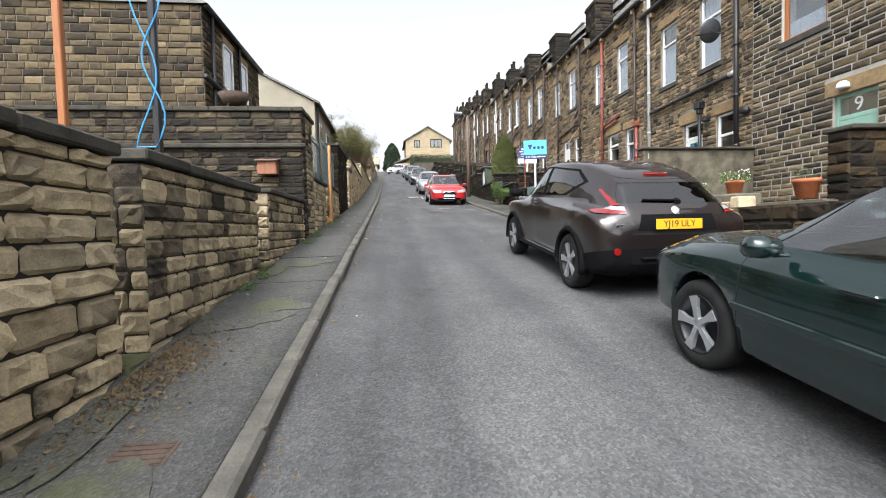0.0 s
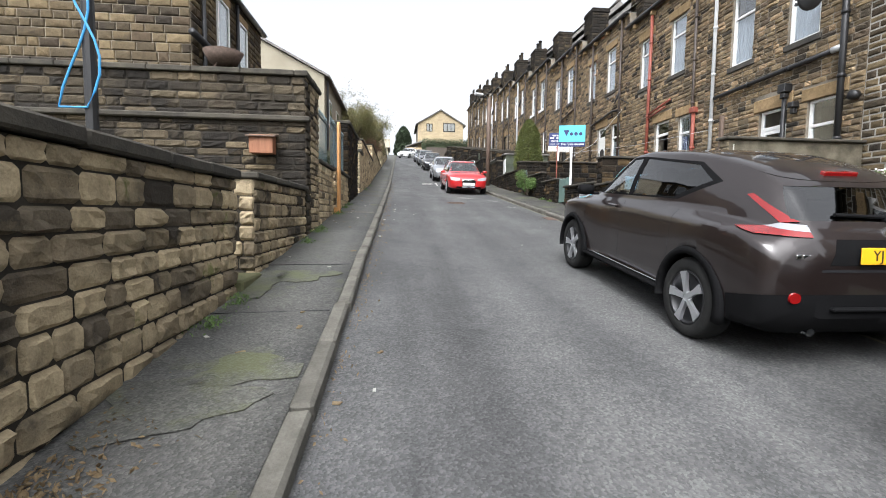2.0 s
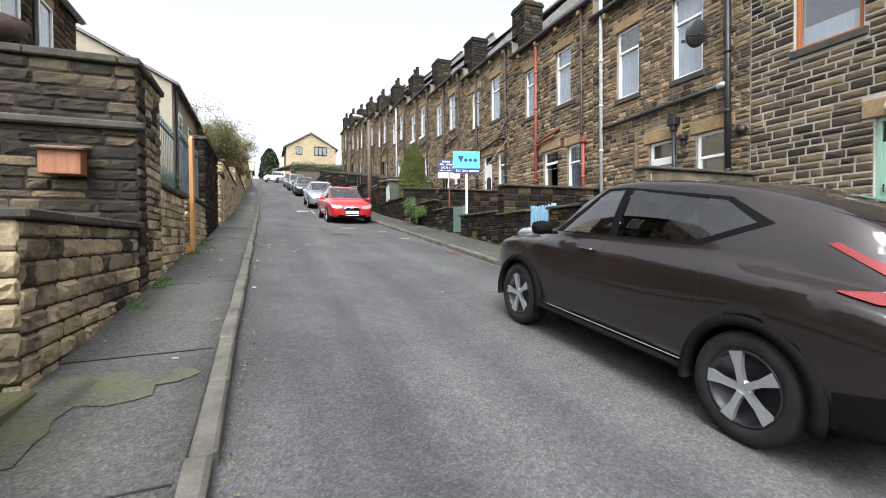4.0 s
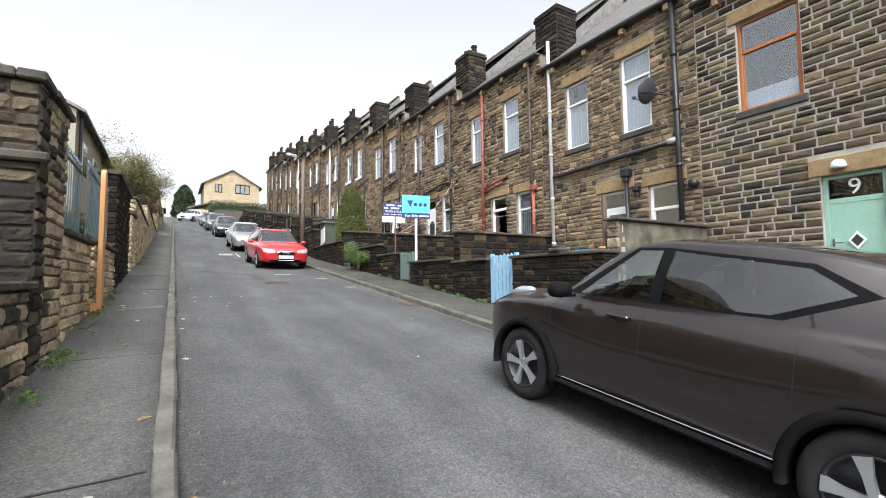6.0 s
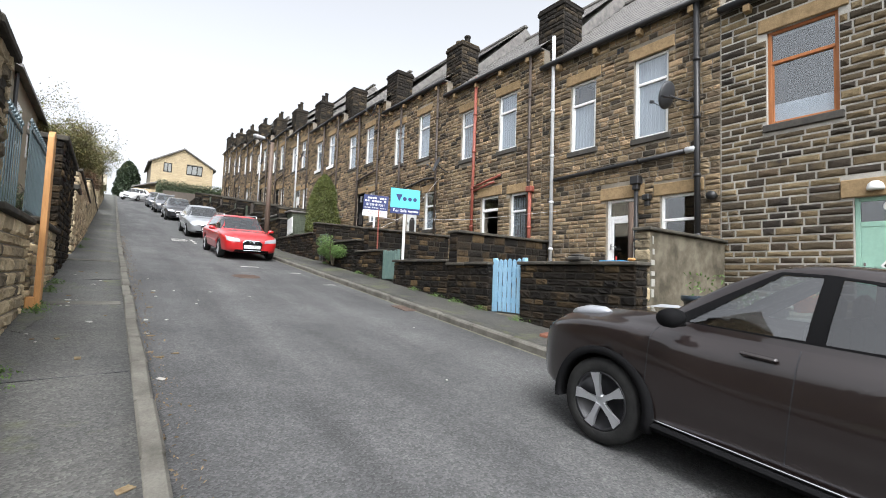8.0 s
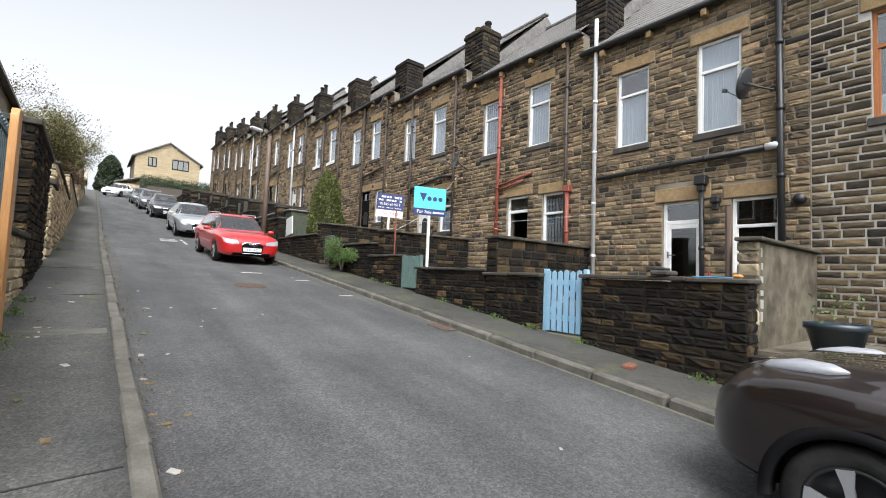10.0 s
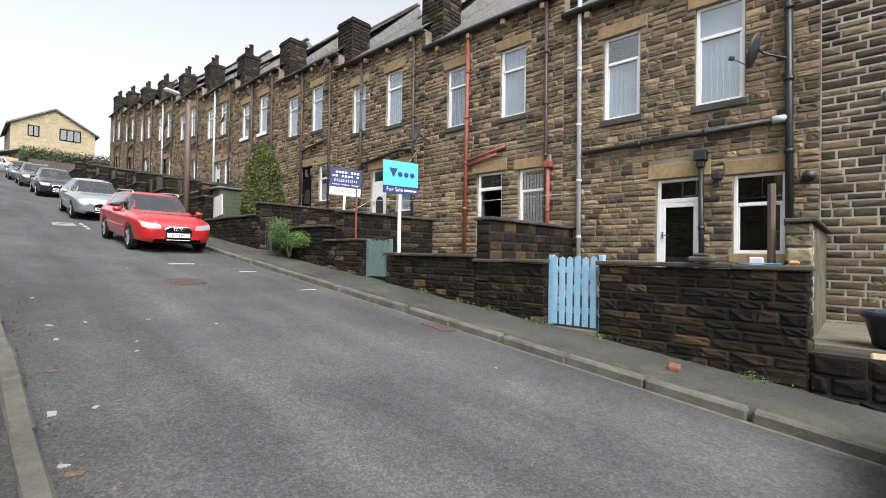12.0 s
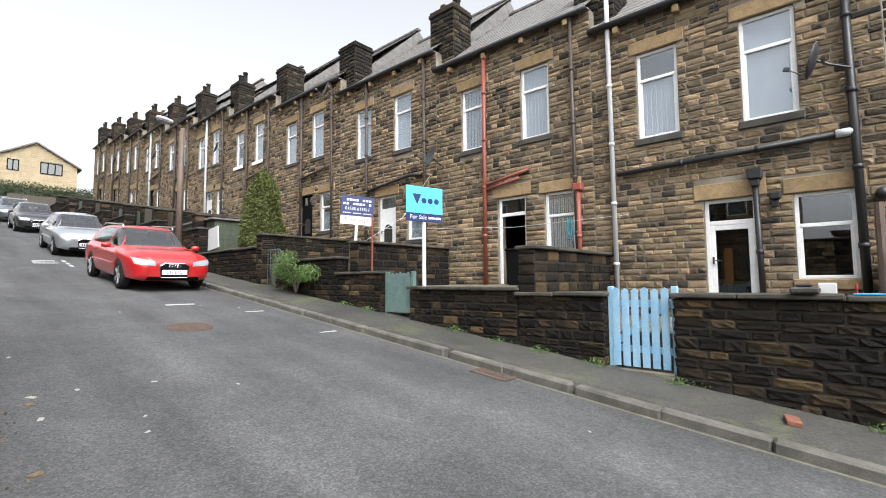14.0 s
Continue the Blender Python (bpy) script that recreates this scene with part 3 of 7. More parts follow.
kerb_row(ROAD_R, ROAD_R + 0.14, "worn grey stone kerb below the terrace", 4)

# patches and joints in the left pavement
def moss_patch(x, y, rx, ry, seed):
    rng = random.Random(seed)
    g = Geo()
    n = 26
    pts = []
    for k in range(n):
        a = 6.28319 * k / n
        f = 1 + 0.22 * math.sin(3 * a + seed) + rng.uniform(-0.14, 0.14)
        pts.append((max(-1.1 - x, min(-0.15 - x, rx * f * math.cos(a))), ry * f * math.sin(a)))
    g.slab(pts, 0.004)
    ob = solo("moss_patch", g, M_PAVEMOSS, "thin yellow-green moss on the pavement", "moss", "structure")
    ob.matrix_basis = on_slope(x, y, 0.108)


for k, (x, y, rx, ry) in enumerate(((-0.75, 5.35, 0.4, 0.3), (-0.45, 5.75, 0.32, 0.22), (-0.95, 3.7, 0.16, 0.7), (-0.6, 2.7, 0.42, 0.45), (-0.98, 7.75, 0.2, 0.5), (-0.7, 8.1, 0.45, 0.25), (-1.0, 13.6, 0.12, 0.6))):
    moss_patch(x, y, rx, ry, k + 1)
for y, w, x0, x1, mat, lab in ((14.5, 0.22, -1.1, -0.16, M_KERB, "pale stone strip across the pavement"),
                               (19.9, 0.3, -1.1, -0.16, M_KERB, "pale stone strip across the pavement")):
    g = Geo()
    g.box(x0, x1, -w / 2, w / 2, -0.02, 0.006, 0.003)
    ob = solo("paving_patch", g, mat, lab, "paving", "structure")
    ob.matrix_basis = on_slope(0, y, 0.102)
for y in (6.9, 8.7, 11.4, 16.8):
    g = Geo()
    g.box(-1.15, -0.15, -0.008, 0.008, -0.02, 0.005)
    ob = solo("pavement_joint", g, M_INK, "dark joint across the pavement", "joint", "structure")
    ob.matrix_basis = on_slope(0, y, 0.1) @ pose(0, 0, 0, 0, 0, 4)
g = Geo()
g.box(-0.14, 0.14, -0.1, 0.1, -0.02, 0.004, 0.004)
for k in range(5):
    g.box(-0.12, 0.12, -0.085 + k * 0.04, -0.065 + k * 0.04, 0.0, 0.009)
solo("stopcock_cover", g, M_RUST, "small rusty iron cover in the pavement", "drain cover").matrix_basis = on_slope(-0.52, 3.3, 0.102)


# ---- the terrace ----
FX, PITCH, Y1 = 8.75, 4.38, 10.5
NORM = Vector((-1, 0, 0))


def rise(k):
    """Height of house k above the first one."""
    return 0.445 * (k - 1) if k < 1 else 0.595 * (k - 1) + 0.06 * max(0, k - 4)


def house_y(k):
    """Near end of house k along the street."""
    return Y1 + (PITCH if k >= 1 else 4.28) * (k - 1)


def window(house, y0, y1, z0, z1, mat, sash, blind, sill=True, bars=False, lab="white plastic window with a top light"):
    """A window in the terrace wall, its frame set back in the opening. sash: height of the transom as a share."""
    w = thing("window", lab, "")
    w.parent = house
    g = Geo()
    xf, t, dd = FX + 0.05, 0.055, 0.06
    g.box(xf, xf + dd, y0, y0 + t, z0, z1, 0.006)
    g.box(xf, xf + dd, y1 - t, y1, z0, z1, 0.006)
    g.box(xf, xf + dd, y0 + t, y1 - t, z1 - t, z1, 0.006)
    g.box(xf, xf + dd, y0 + t, y1 - t, z0, z0 + t, 0.006)
    zt = z0 + (z1 - z0) * sash
    g.box(xf - 0.006, xf + dd, y0 + t, y1 - t, zt - 0.03, zt + 0.03, 0.006)
    g.box(xf + 0.01, xf + dd, y0 + t, y0 + t + 0.03, z0 + t, zt - 0.03, 0.004)
    g.box(xf + 0.01, xf + dd, y1 - t - 0.03, y1 - t, z0 + t, zt - 0.03, 0.004)
    part("frame", g, mat, w)
    for a, b in ((z0 + t, zt - 0.03), (zt + 0.03, z1 - t)):
        g = Geo()
        g.box(xf + 0.03, xf + 0.036, y0 + t, y1 - t, a, b)
        part("pane", g, M_GLASS, w).visible_shadow = False
    # curtain kept pale so that it also imitates sky reflected in the panes
    if blind:
        g = Geo()
        n = 14
        zb = z0 + t if blind > 0 else z1 - t
        ze = z0 + (z1 - z0) * abs(blind)
        for k in range(n):
            ya, yb = y0 + t + (y1 - y0 - 2 * t) * k / n, y0 + t + (y1 - y0 - 2 * t) * (k + 1) / n
            o = 0.012 * (k % 2)
            g.box(xf + 0.055 + o, xf + 0.065 + o, ya + (0.012 if bars else 0), yb - (0.012 if bars else 0), min(zb, ze), max(zb, ze))
        part("curtain", g, M_SKYCURTAIN, w, "pale curtain, also standing in for reflected sky")
    if sill:
        g = Geo()
        g.box(FX - 0.05, FX + 0.08, y0 - 0.06, y1 + 0.06, z0 - 0.13, z0 - 0.002, 0.012)
        part("sill", g, M_SILL, w, "dark stone sill")
    g = Geo()
    g.box(FX - 0.035, FX + 0.12, y0 - 0.13, y1 + 0.13, z1 + 0.002, z1 + 0.25, 0.012)
    part("lintel", g, M_LINTEL, w, "dressed tan stone lintel")
    return w


def house_door(house, y0, y1, z0, z1, mat, label, split=0.79, opened=False, diamond=False):
    d = thing("door", label, "")
    d.parent = house
    g = Geo()
    xf, t = FX + 0.06, 0.06
    zt = z0 + (z1 - z0) * split
    g.box(xf, xf + 0.06, y0, y0 + t, z0, z1, 0.006)
    g.box(xf, xf + 0.06, y1 - t, y1, z0, z1, 0.006)
    g.box(xf, xf + 0.06, y0 + t, y1 - t, z1 - t, z1, 0.006)
    g.box(xf, xf + 0.06, y0 + t, y1 - t, zt - 0.04, zt + 0.04, 0.006)
    part("frame", g, mat, d)
    g = Geo()
    g.box(xf + 0.03, xf + 0.036, y0 + t, y1 - t, zt + 0.04, z1 - t)
    part("fanlight", g, M_GLASS, d).visible_shadow = False
    if not opened:
        g = Geo()
        if mat is M_WHITE:
            s = 0.085
            g.box(xf + 0.005, xf + 0.05, y0 + t, y0 + t + s, z0, zt - 0.04, 0.006)
            g.box(xf + 0.005, xf + 0.05, y1 - t - s, y1 - t, z0, zt - 0.04, 0.006)
            g.box(xf + 0.005, xf + 0.05, y0 + t + s, y1 - t - s, zt - 0.04 - s, zt - 0.04, 0.006)
            g.box(xf + 0.005, xf + 0.05, y0 + t + s, y1 - t - s, z0, z0 + 0.15, 0.006)
            part("leaf", g, mat, d)
            g = Geo()
            g.box(xf + 0.02, xf + 0.03, y0 + t + s, y1 - t - s, z0 + 0.15, zt - 0.04 - s)
            part("door_pane", g, M_GLASS, d, "dark glazed door panel").visible_shadow = False
        else:
            g.box(xf + 0.005, xf + 0.05, y0 + t, y1 - t, z0, zt - 0.04, 0.006)
            part("leaf", g, mat, d)
            if diamond:
                g = Geo()
                c, zc = (y0 + y1) / 2, z0 + (zt - z0) * 0.62
                g.slab([(-0.11, 0), (0, -0.14), (0.11, 0), (0, 0.14)], 0.02, Matrix.Translation((xf, c, zc)) @ pose(0, 0, 0, 90, 0, -90))
                rim = part("diamond_light", g, M_WHITE, d, "white-rimmed diamond light")
                g = Geo()
                g.slab([(-0.075, 0), (0, -0.095), (0.075, 0), (0, 0.095)], 0.008, Matrix.Translation((xf - 0.014, c, zc)) @ pose(0, 0, 0, 90, 0, -90))
                part("diamond_pane", g, M_ROOM, rim, "dark diamond pane")
                lettering("9", 0.34, pose(xf + 0.026, c, (zt + z1) / 2 - 0.01, 90, 0, -90), M_BOARDWHITE, d, "door_number")
                g = Geo()
                g.lathe([(0.1, 0.0), (0.1, 0.03), (0.085, 0.09), (0.045, 0.125), (0.0, 0.13)], 18, pose(FX - 0.1, c + 0.12, z1 + 0.08, 0, 0, 0))
                part("outside_lamp", g, M_WHITE, d, "white domed outside lamp", True)
            else:
                g = Geo()
                c, zc = (y0 + y1) / 2, z0 + (zt - z0) * 0.55
                pts = [(-0.17, -0.25)] + [(-0.17 * math.cos(a * 0.3142), 0.12 + 0.17 * math.sin(a * 0.3142)) for a in range(11)] + [(0.17, -0.25)]
                g.slab(pts, 0.02, Matrix.Translation((xf + 0.002, c, zc)) @ pose(0, 0, 0, 90, 0, -90))
                part("arched_light", g, M_ROOM, d, "dark arched pane in the door")
        g = Geo()
        g.box(xf - 0.04, xf - 0.02, y1 - t - 0.17, y1 - t - 0.03, z0 + 0.98, z0 + 1.0, 0.004)
        g.box(xf - 0.03, xf + 0.01, y1 - t - 0.06, y1 - t - 0.03, z0 + 0.93, z0 + 1.06, 0.004)
        part("handle", g, M_CHROME, d)
    g = Geo()
    g.box(FX - 0.035, FX + 0.12, y0 - 0.15, y1 + 0.15, z1 + 0.002, z1 + 0.28, 0.012)
    part("lintel", g, M_LINTEL, d, "dressed tan stone lintel")
    return d


def pipe(house, pts, r, mat, name="downpipe", label="", collars=True):
    g = Geo()
    g.tube(pts, r, 10)
    if collars:
        for a, b in zip(pts[:-1], pts[1:]):
            a, b = Vector(a), Vector(b)
            n = int((b - a).length / 1.3)
            for k in range(1, n + 1):
                c = a + (b - a) * k / (n + 1)
                d = (b - a).normalized() * 0.035
                g.tube([c - d, c + d], r * 1.25, 10)
                g.box(FX - 0.1, FX, c.y - 0.012, c.y + 0.012, c.z - 0.015, c.z + 0.015)
    p = part(name, g, mat, house, label, True)
    return p


def satellite_dish(house, y, z, r=0.27, turn=0):
    d = thing("satellite_dish", "grey satellite dish on a wall bracket", "")
    d.parent = house
    d.matrix_basis = pose(FX - 0.42, y, z, 0, 0, 180 + turn) @ pose(0, 0, 0, 0, 90, 0) @ pose(0, 0, 0, 0, -18, 0)
    g = Geo()
    n = 20
    prof = [(r * k / 6, 0.22 * (r * k / 6) ** 2 / r) for k in range(1, 7)] + [(r, 0.22 * r + 0.012)] + [(r * k / 6, 0.22 * (r * k / 6) ** 2 / r + 0.012) for k in range(6, 0, -1)]
    g.lathe(prof, n)
    part("reflector", g, M_DISH, d, "", True)
    g = Geo()
    g.tube([(r * 0.9, 0, 0.06), (r * 0.5, 0, 0.33)], 0.01, 6)
    g.box(r * 0.5 - 0.03, r * 0.5 + 0.03, -0.03, 0.03, 0.3, 0.38, 0.008)
    part("receiver_arm", g, M_DISH, d)
    g = Geo()
    g.tube([(0, 0, 0), (0.06, 0, -0.18), (0.1, 0, -0.42)], 0.018, 6)
    part("bracket", g, M_BLACKPIPE, d)
    if turn < -45:
        g = Geo()
        g.tube([(0.05, 0, -0.1), (0.12, 0.42, -0.1)], 0.018, 6)
        part("wall_arm", g, M_BLACKPIPE, d)


def chimney(house, y, z, k):
    c = thing("chimney", "soot-black stone chimney stack", "")
    c.parent = house
    rng = random.Random(40 + k)
    x0, x1, w, h = FX + 0.25, FX + 1.0, 0.44, 1.9 + rng.uniform(-0.08, 0.08)
    g = Geo()
    g.box(x0, x1, y - w, y + w, z - 0.6, z + h - 0.02)
    part("stack_core", g, M_DARKMORTAR, c)
    g = Geo()
    for yy, n in ((y - w, Vector((0, -1, 0))), (y + w, Vector((0, 1, 0)))):
        for a, b, p, q in courses(x0, x1, z - 0.4, z + h, [], 0.1, 0.16, 0.18, 0.4, rng):
            g.block(Vector((0, yy, 0)), Vector((1, 0, 0)), n, a, b, p, q, 0.025, rng)
    for a, b, p, q in courses(y - w, y + w, z - 0.4, z + h, [], 0.1, 0.16, 0.18, 0.4, rng):
        g.block(Vector((x0, 0, 0)), SIDE, NORM, a, b, p, q, 0.025, rng)
    tagged(part("stonework", g, M_CHIM, c), kind="stuff")
    g = Geo()
    g.box(x0 - 0.05, x1 + 0.05, y - w - 0.05, y + w + 0.05, z + h - 0.13, z + h, 0.03)
    g.box(x0 - 0.02, x1 + 0.02, y - w - 0.02, y + w + 0.02, z + h, z + h + 0.07, 0.02)
    part("cap", g, M_CHIM, c)
    if k >= 5 or k == 2:
        for j, yy in enumerate((-0.24, 0.24)):
            g = Geo()
            hp = 0.55 if k >= 5 else 0.32
            g.lathe([(0.12, 0), (0.135, 0.06), (0.105, 0.1), (0.095, hp - 0.08), (0.12, hp - 0.05), (0.11, hp)], 14, Matrix.Translation(((x0 + x1) / 2, y + yy, z + h + 0.06)))
            part("chimney_pot", g, M_CHIM, c, "", True)


def terrace_house(k, far=False):
    y0 = house_y(k)
    y1 = house_y(k + 1) if k < 1 else y0 + PITCH
    dz = rise(k)
    eave = 7.93 + dz
    rng = random.Random(100 + k)
    h = thing("terraced_house", "two-storey sooty sandstone terraced house with slate roof", "house", None, "houses of the terrace")
    ops = {"A": (y0 + 2.74, y0 + 3.47, 5.5 + dz, 7.2 + dz), "B": (y0 + 1.0, y0 + 1.76, 5.44 + dz, 7.22 + dz),
           "D": (y0 + 1.64, y0 + 2.41, 2.12 + dz, 4.17 + dz), "C": (y0 + 0.42, y0 + 1.15, 2.78 + dz, 4.13 + dz)}
    if k >= 2:
        ops["A"] = (y0 + 2.77, y0 + 3.5, 5.53 + dz, 7.13 + dz)
        ops["B"] = (y0 + 0.99, y0 + 1.72, 5.46 + dz, 7.13 + dz)
    if k == 0:
        ops = {"A": (y0 + 2.55, y0 + 3.53, 5.58 + dz, 7.25 + dz), "D": ops["D"], "C": ops["C"]}
    holes = list(ops.values())
    base = G(y0) - 0.5
    # wall: cells round the openings
    ycut = sorted({y0, y1, *[q for o in holes for q in o[:2]]})
    zcut = sorted({base, eave, *[q for o in holes for q in o[2:]]})
    g = Geo()
    idx = {}

    def vert(i, j, e):
        if (i, j, e) not in idx:
            idx[i, j, e] = len(g.v)
            g.v.append((FX + 0.32 * e, ycut[i], zcut[j]))
        return idx[i, j, e]

    def solid(i, j):
        if not (0 <= i < len(ycut) - 1 and 0 <= j < len(zcut) - 1):
            return False
        return not any(o[0] <= ycut[i] and o[1] >= ycut[i + 1] and o[2] <= zcut[j] and o[3] >= zcut[j + 1] for o in holes)

    for i in range(len(ycut) - 1):
        for j in range(len(zcut) - 1):
            if solid(i, j):
                g.f.append((vert(i, j, 0), vert(i, j + 1, 0), vert(i + 1, j + 1, 0), vert(i + 1, j, 0)))
                g.f.append((vert(i, j, 1), vert(i + 1, j, 1), vert(i + 1, j + 1, 1), vert(i, j + 1, 1)))
                for di, dj, a, b in ((-1, 0, (i, j), (i, j + 1)), (1, 0, (i + 1, j + 1), (i + 1, j)), (0, -1, (i + 1, j), (i, j)), (0, 1, (i, j + 1), (i + 1, j + 1))):
                    if not solid(i + di, j + dj):
                        g.f.append((vert(*a, 0), vert(*a, 1), vert(*b, 1), vert(*b, 0)))
    part("wall", g, M_PALEMORTAR if k <= 0 else M_MORTAR, h, "pale mortar wall between the stones")
    g = Geo()
    clear = []
    for n, (a, b, c, d) in ops.items():
        clear.append((a, b, c, d))
        clear.append((a - 0.14, b + 0.14, d, d + (0.28 if n == "D" else 0.25)))
        if n != "D":
            clear.append((a - 0.06, b + 0.06, c - 0.13, c))
    st = courses(y0, y1, max(base, G(y0) + 0.1), eave - 0.02, clear, *((0.1, 0.155, 0.18, 0.44) if k <= 0 else (0.085, 0.14, 0.13, 0.36)), rng, 0.026 if k <= 0 else 0.014)
    for a, b, c, d in st:
        if k == 1 and 4.4 < c < 6.4 and len([1 for q in PIECES if q[0] is h]) < 290:
            PIECES.append((h, Matrix.Identity(4), M_FACADE, 0.024, (Vector((FX, 0, 0)), SIDE, NORM, a, b, c, d)))
        else:
            g.block(Vector((FX, 0, 0)), SIDE, NORM, a, b, c, d, rng.uniform(0.012, 0.032), rng)
    tagged(part("stone_facing", g, M_OLDFACADE if k <= 0 else M_FACADE, h, "coursed tan and blackened sandstone blocks"), kind="stuff")
    # rooms behind the openings, their shade painted in as near-black walls
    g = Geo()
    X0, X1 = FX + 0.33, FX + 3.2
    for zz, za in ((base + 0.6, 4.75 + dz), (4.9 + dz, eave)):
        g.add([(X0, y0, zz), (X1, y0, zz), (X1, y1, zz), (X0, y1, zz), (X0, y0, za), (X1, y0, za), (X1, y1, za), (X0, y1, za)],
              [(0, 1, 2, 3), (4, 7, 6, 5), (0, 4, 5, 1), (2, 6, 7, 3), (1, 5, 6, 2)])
    part("interior", g, M_ROOM, h, "plain rooms coloured near-black as shade")
    # mostly tall curtains upstairs, added to give the glass a pale sky sheen
    blinds = {1: (0.66, 1.0), 2: (1.0, 1.0)}
    for n in ("A", "B"):
        if n in ops:
            a, b, c, d = ops[n]
            if k == 0:
                window(h, a, b, c, d, M_ORANGE, 0.66, 0.22, lab="orange-stained wooden window")
            else:
                bl = blinds.get(k, (rng.choice((0.66, 1.0, 1.0)), rng.choice((0.66, 1.0, 1.0))))[0 if n == "A" else 1]
                window(h, a, b, c, d, M_WHITE, 0.68, bl, bars=(k == 2 and n == "A"))
    a, b, c, d = ops["C"]
    window(h, a, b, c, d, M_WHITE, 0.62, 0.9 if k == 2 else 0.0 if k == 1 else 0.5, sill=k != 1, bars=(k == 2))
    if k == 1:
        g = Geo()
        g.box(FX - 0.05, FX + 0.1, a - 0.06, b + 0.06, c - 0.16, c - 0.002, 0.012)
        part("pale_sill", g, M_LINTEL, h)
    a, b, c, d = ops["D"]
    if k == 0:
        house_door(h, a, b, c, d, M_MINT, "mint green painted door with a diamond light", 0.80, False, True)
    elif k == 1:
        house_door(h, a, b, c, d, M_WHITE, "white framed glazed back door", 0.80)
    elif k == 2:
        house_door(h, a, b, c, d, M_WHITE, "white doorway standing open on a dark room", 0.80, True)
    else:
        house_door(h, a, b, c, d, M_DOORWHITE if k in (3, 6, 9) else M_TRIM, "panelled door with an arched light", 0.80)
    # roof of overlapping slate courses, gutter and its stone brackets
    g = Geo()
    rise_x, rise_z, n = 4.0, 3.35, 16
    ux, uz = rise_x / n, rise_z / n
    for j in range(n):
        xa, za = FX - 0.16 + ux * j, eave + 0.02 + uz * j
        m = 11
        for i in range(m):
            off = 0.5 * (j % 2)
            ya = max(y0, y0 + (y1 - y0) * (i - off) / m + 0.004)
            yb = min(y1, y0 + (y1 - y0) * (i + 1 - off) / m - 0.004)
            g.add([(xa, ya, za + 0.014), (xa, yb, za + 0.014), (xa + ux * 1.25, yb, za + uz * 1.25), (xa + ux * 1.25, ya, za + uz * 1.25),
                   (xa, ya, za), (xa, yb, za)], [(0, 1, 2, 3), (4, 5, 1, 0), (4, 0, 3), (5, 2, 1)])
    g.box(FX - 0.1, FX + 0.3, y0, y1, eave - 0.02, eave + 0.015)
    part("roof", g, M_SLATE, h, "grey slate roof")
    g = Geo()
    xr, zr = FX - 0.16 + rise_x, eave + rise_z
    g.add([(FX + 0.3, y0 + 0.02, eave), (xr, y0 + 0.02, zr - 0.05), (xr + 4, y0 + 0.02, eave), (FX + 0.3, y1 - 0.02, eave), (xr, y1 - 0.02, zr - 0.05), (xr + 4, y1 - 0.02, eave)],
          [(0, 1, 2), (3, 5, 4), (1, 4, 5, 2), (0, 3, 4, 1)])
    g.box(xr + 3.7, xr + 4.0, y0, y1, base, eave)
    g.box(FX + 0.32, xr + 3.7, y0 + 0.005, y0 + 0.1, base, eave)
    g.box(FX + 0.32, xr + 3.7, y1 - 0.1, y1 - 0.005, base, eave)
    g.box(xr - 0.1, xr + 0.1, y0, y1, zr - 0.02, zr + 0.08, 0.02)
    part("gable_and_ridge", g, M_SLATE, h)
    g = Geo()
    g.tube([(FX - 0.15, y0 + 0.02, eave - 0.01), (FX - 0.15, y1 - 0.02, eave + 0.0)], 0.065, 8)
    part("gutter", g, M_BLACKPIPE, h, "", True)
    for j in range(4):
        g = Geo()
        yy = y0 + 0.5 + j * 1.1
        g.box(FX - 0.16, FX + 0.02, yy - 0.055, yy + 0.055, eave - 0.22, eave - 0.08, 0.012)
        part("gutter_bracket", g, M_LINTEL, h)
    chimney(h, y1, eave, k)
    # pipes
    pm = M_BLACKPIPE if k < 2 else M_BROWNPIPE
    r = 0.055 if k == 1 else 0.04
    pipe(h, [(FX - 0.1, y0 + 0.4, eave - 0.05), (FX - 0.1, y0 + 0.36, G(y0) + 0.9)], r, pm)
    if k == 1:
        pipe(h, [(FX - 0.09, y0 + 3.98, eave + 0.75), (FX - 0.09, y0 + 3.98, eave - 0.05), (FX - 0.09, y0 + 3.94, G(y0) + 0.7)], 0.047, M_WHITEPIPE, label="white soil pipe")
        pipe(h, [(FX - 0.09, y0 + 3.87, 4.86), (FX - 0.09, y0 + 0.42, 4.95)], 0.05, M_BLACKPIPE, "waste_pipe", "black pipe across the wall")
        g = Geo()
        g.tube([(FX - 0.09, y0 + 0.6, 4.95), (FX - 0.09, y0 + 0.38, 4.955)], 0.062, 10)
        part("pipe_end", g, M_WHITEPIPE, h, "", True)
        g = Geo()
        g.box(FX - 0.2, FX - 0.01, y0 + 1.53, y0 + 1.73, 4.42, 4.6, 0.015)
        g.box(FX - 0.17, FX - 0.04, y0 + 1.57, y0 + 1.69, 4.3, 4.42, 0.015)
        part("hopper", g, M_BLACKPIPE, h)
        pipe(h, [(FX - 0.1, y0 + 1.63, 4.35), (FX - 0.1, y0 + 1.6, 2.1)], 0.045, M_BLACKPIPE)
        satellite_dish(h, y0 + 0.75, 6.02, 0.27, -90)
        g = Geo()
        g.box(FX - 0.2, FX - 0.03, y0 + 1.3, y0 + 1.45, 4.05, 4.17, 0.02)
        g.box(FX - 0.14, FX - 0.05, y0 + 1.33, y0 + 1.43, 3.93, 4.04, 0.01)
        part("security_lamp", g, M_BLACKPIPE, h, "small black outside lamp")
        g = Geo()
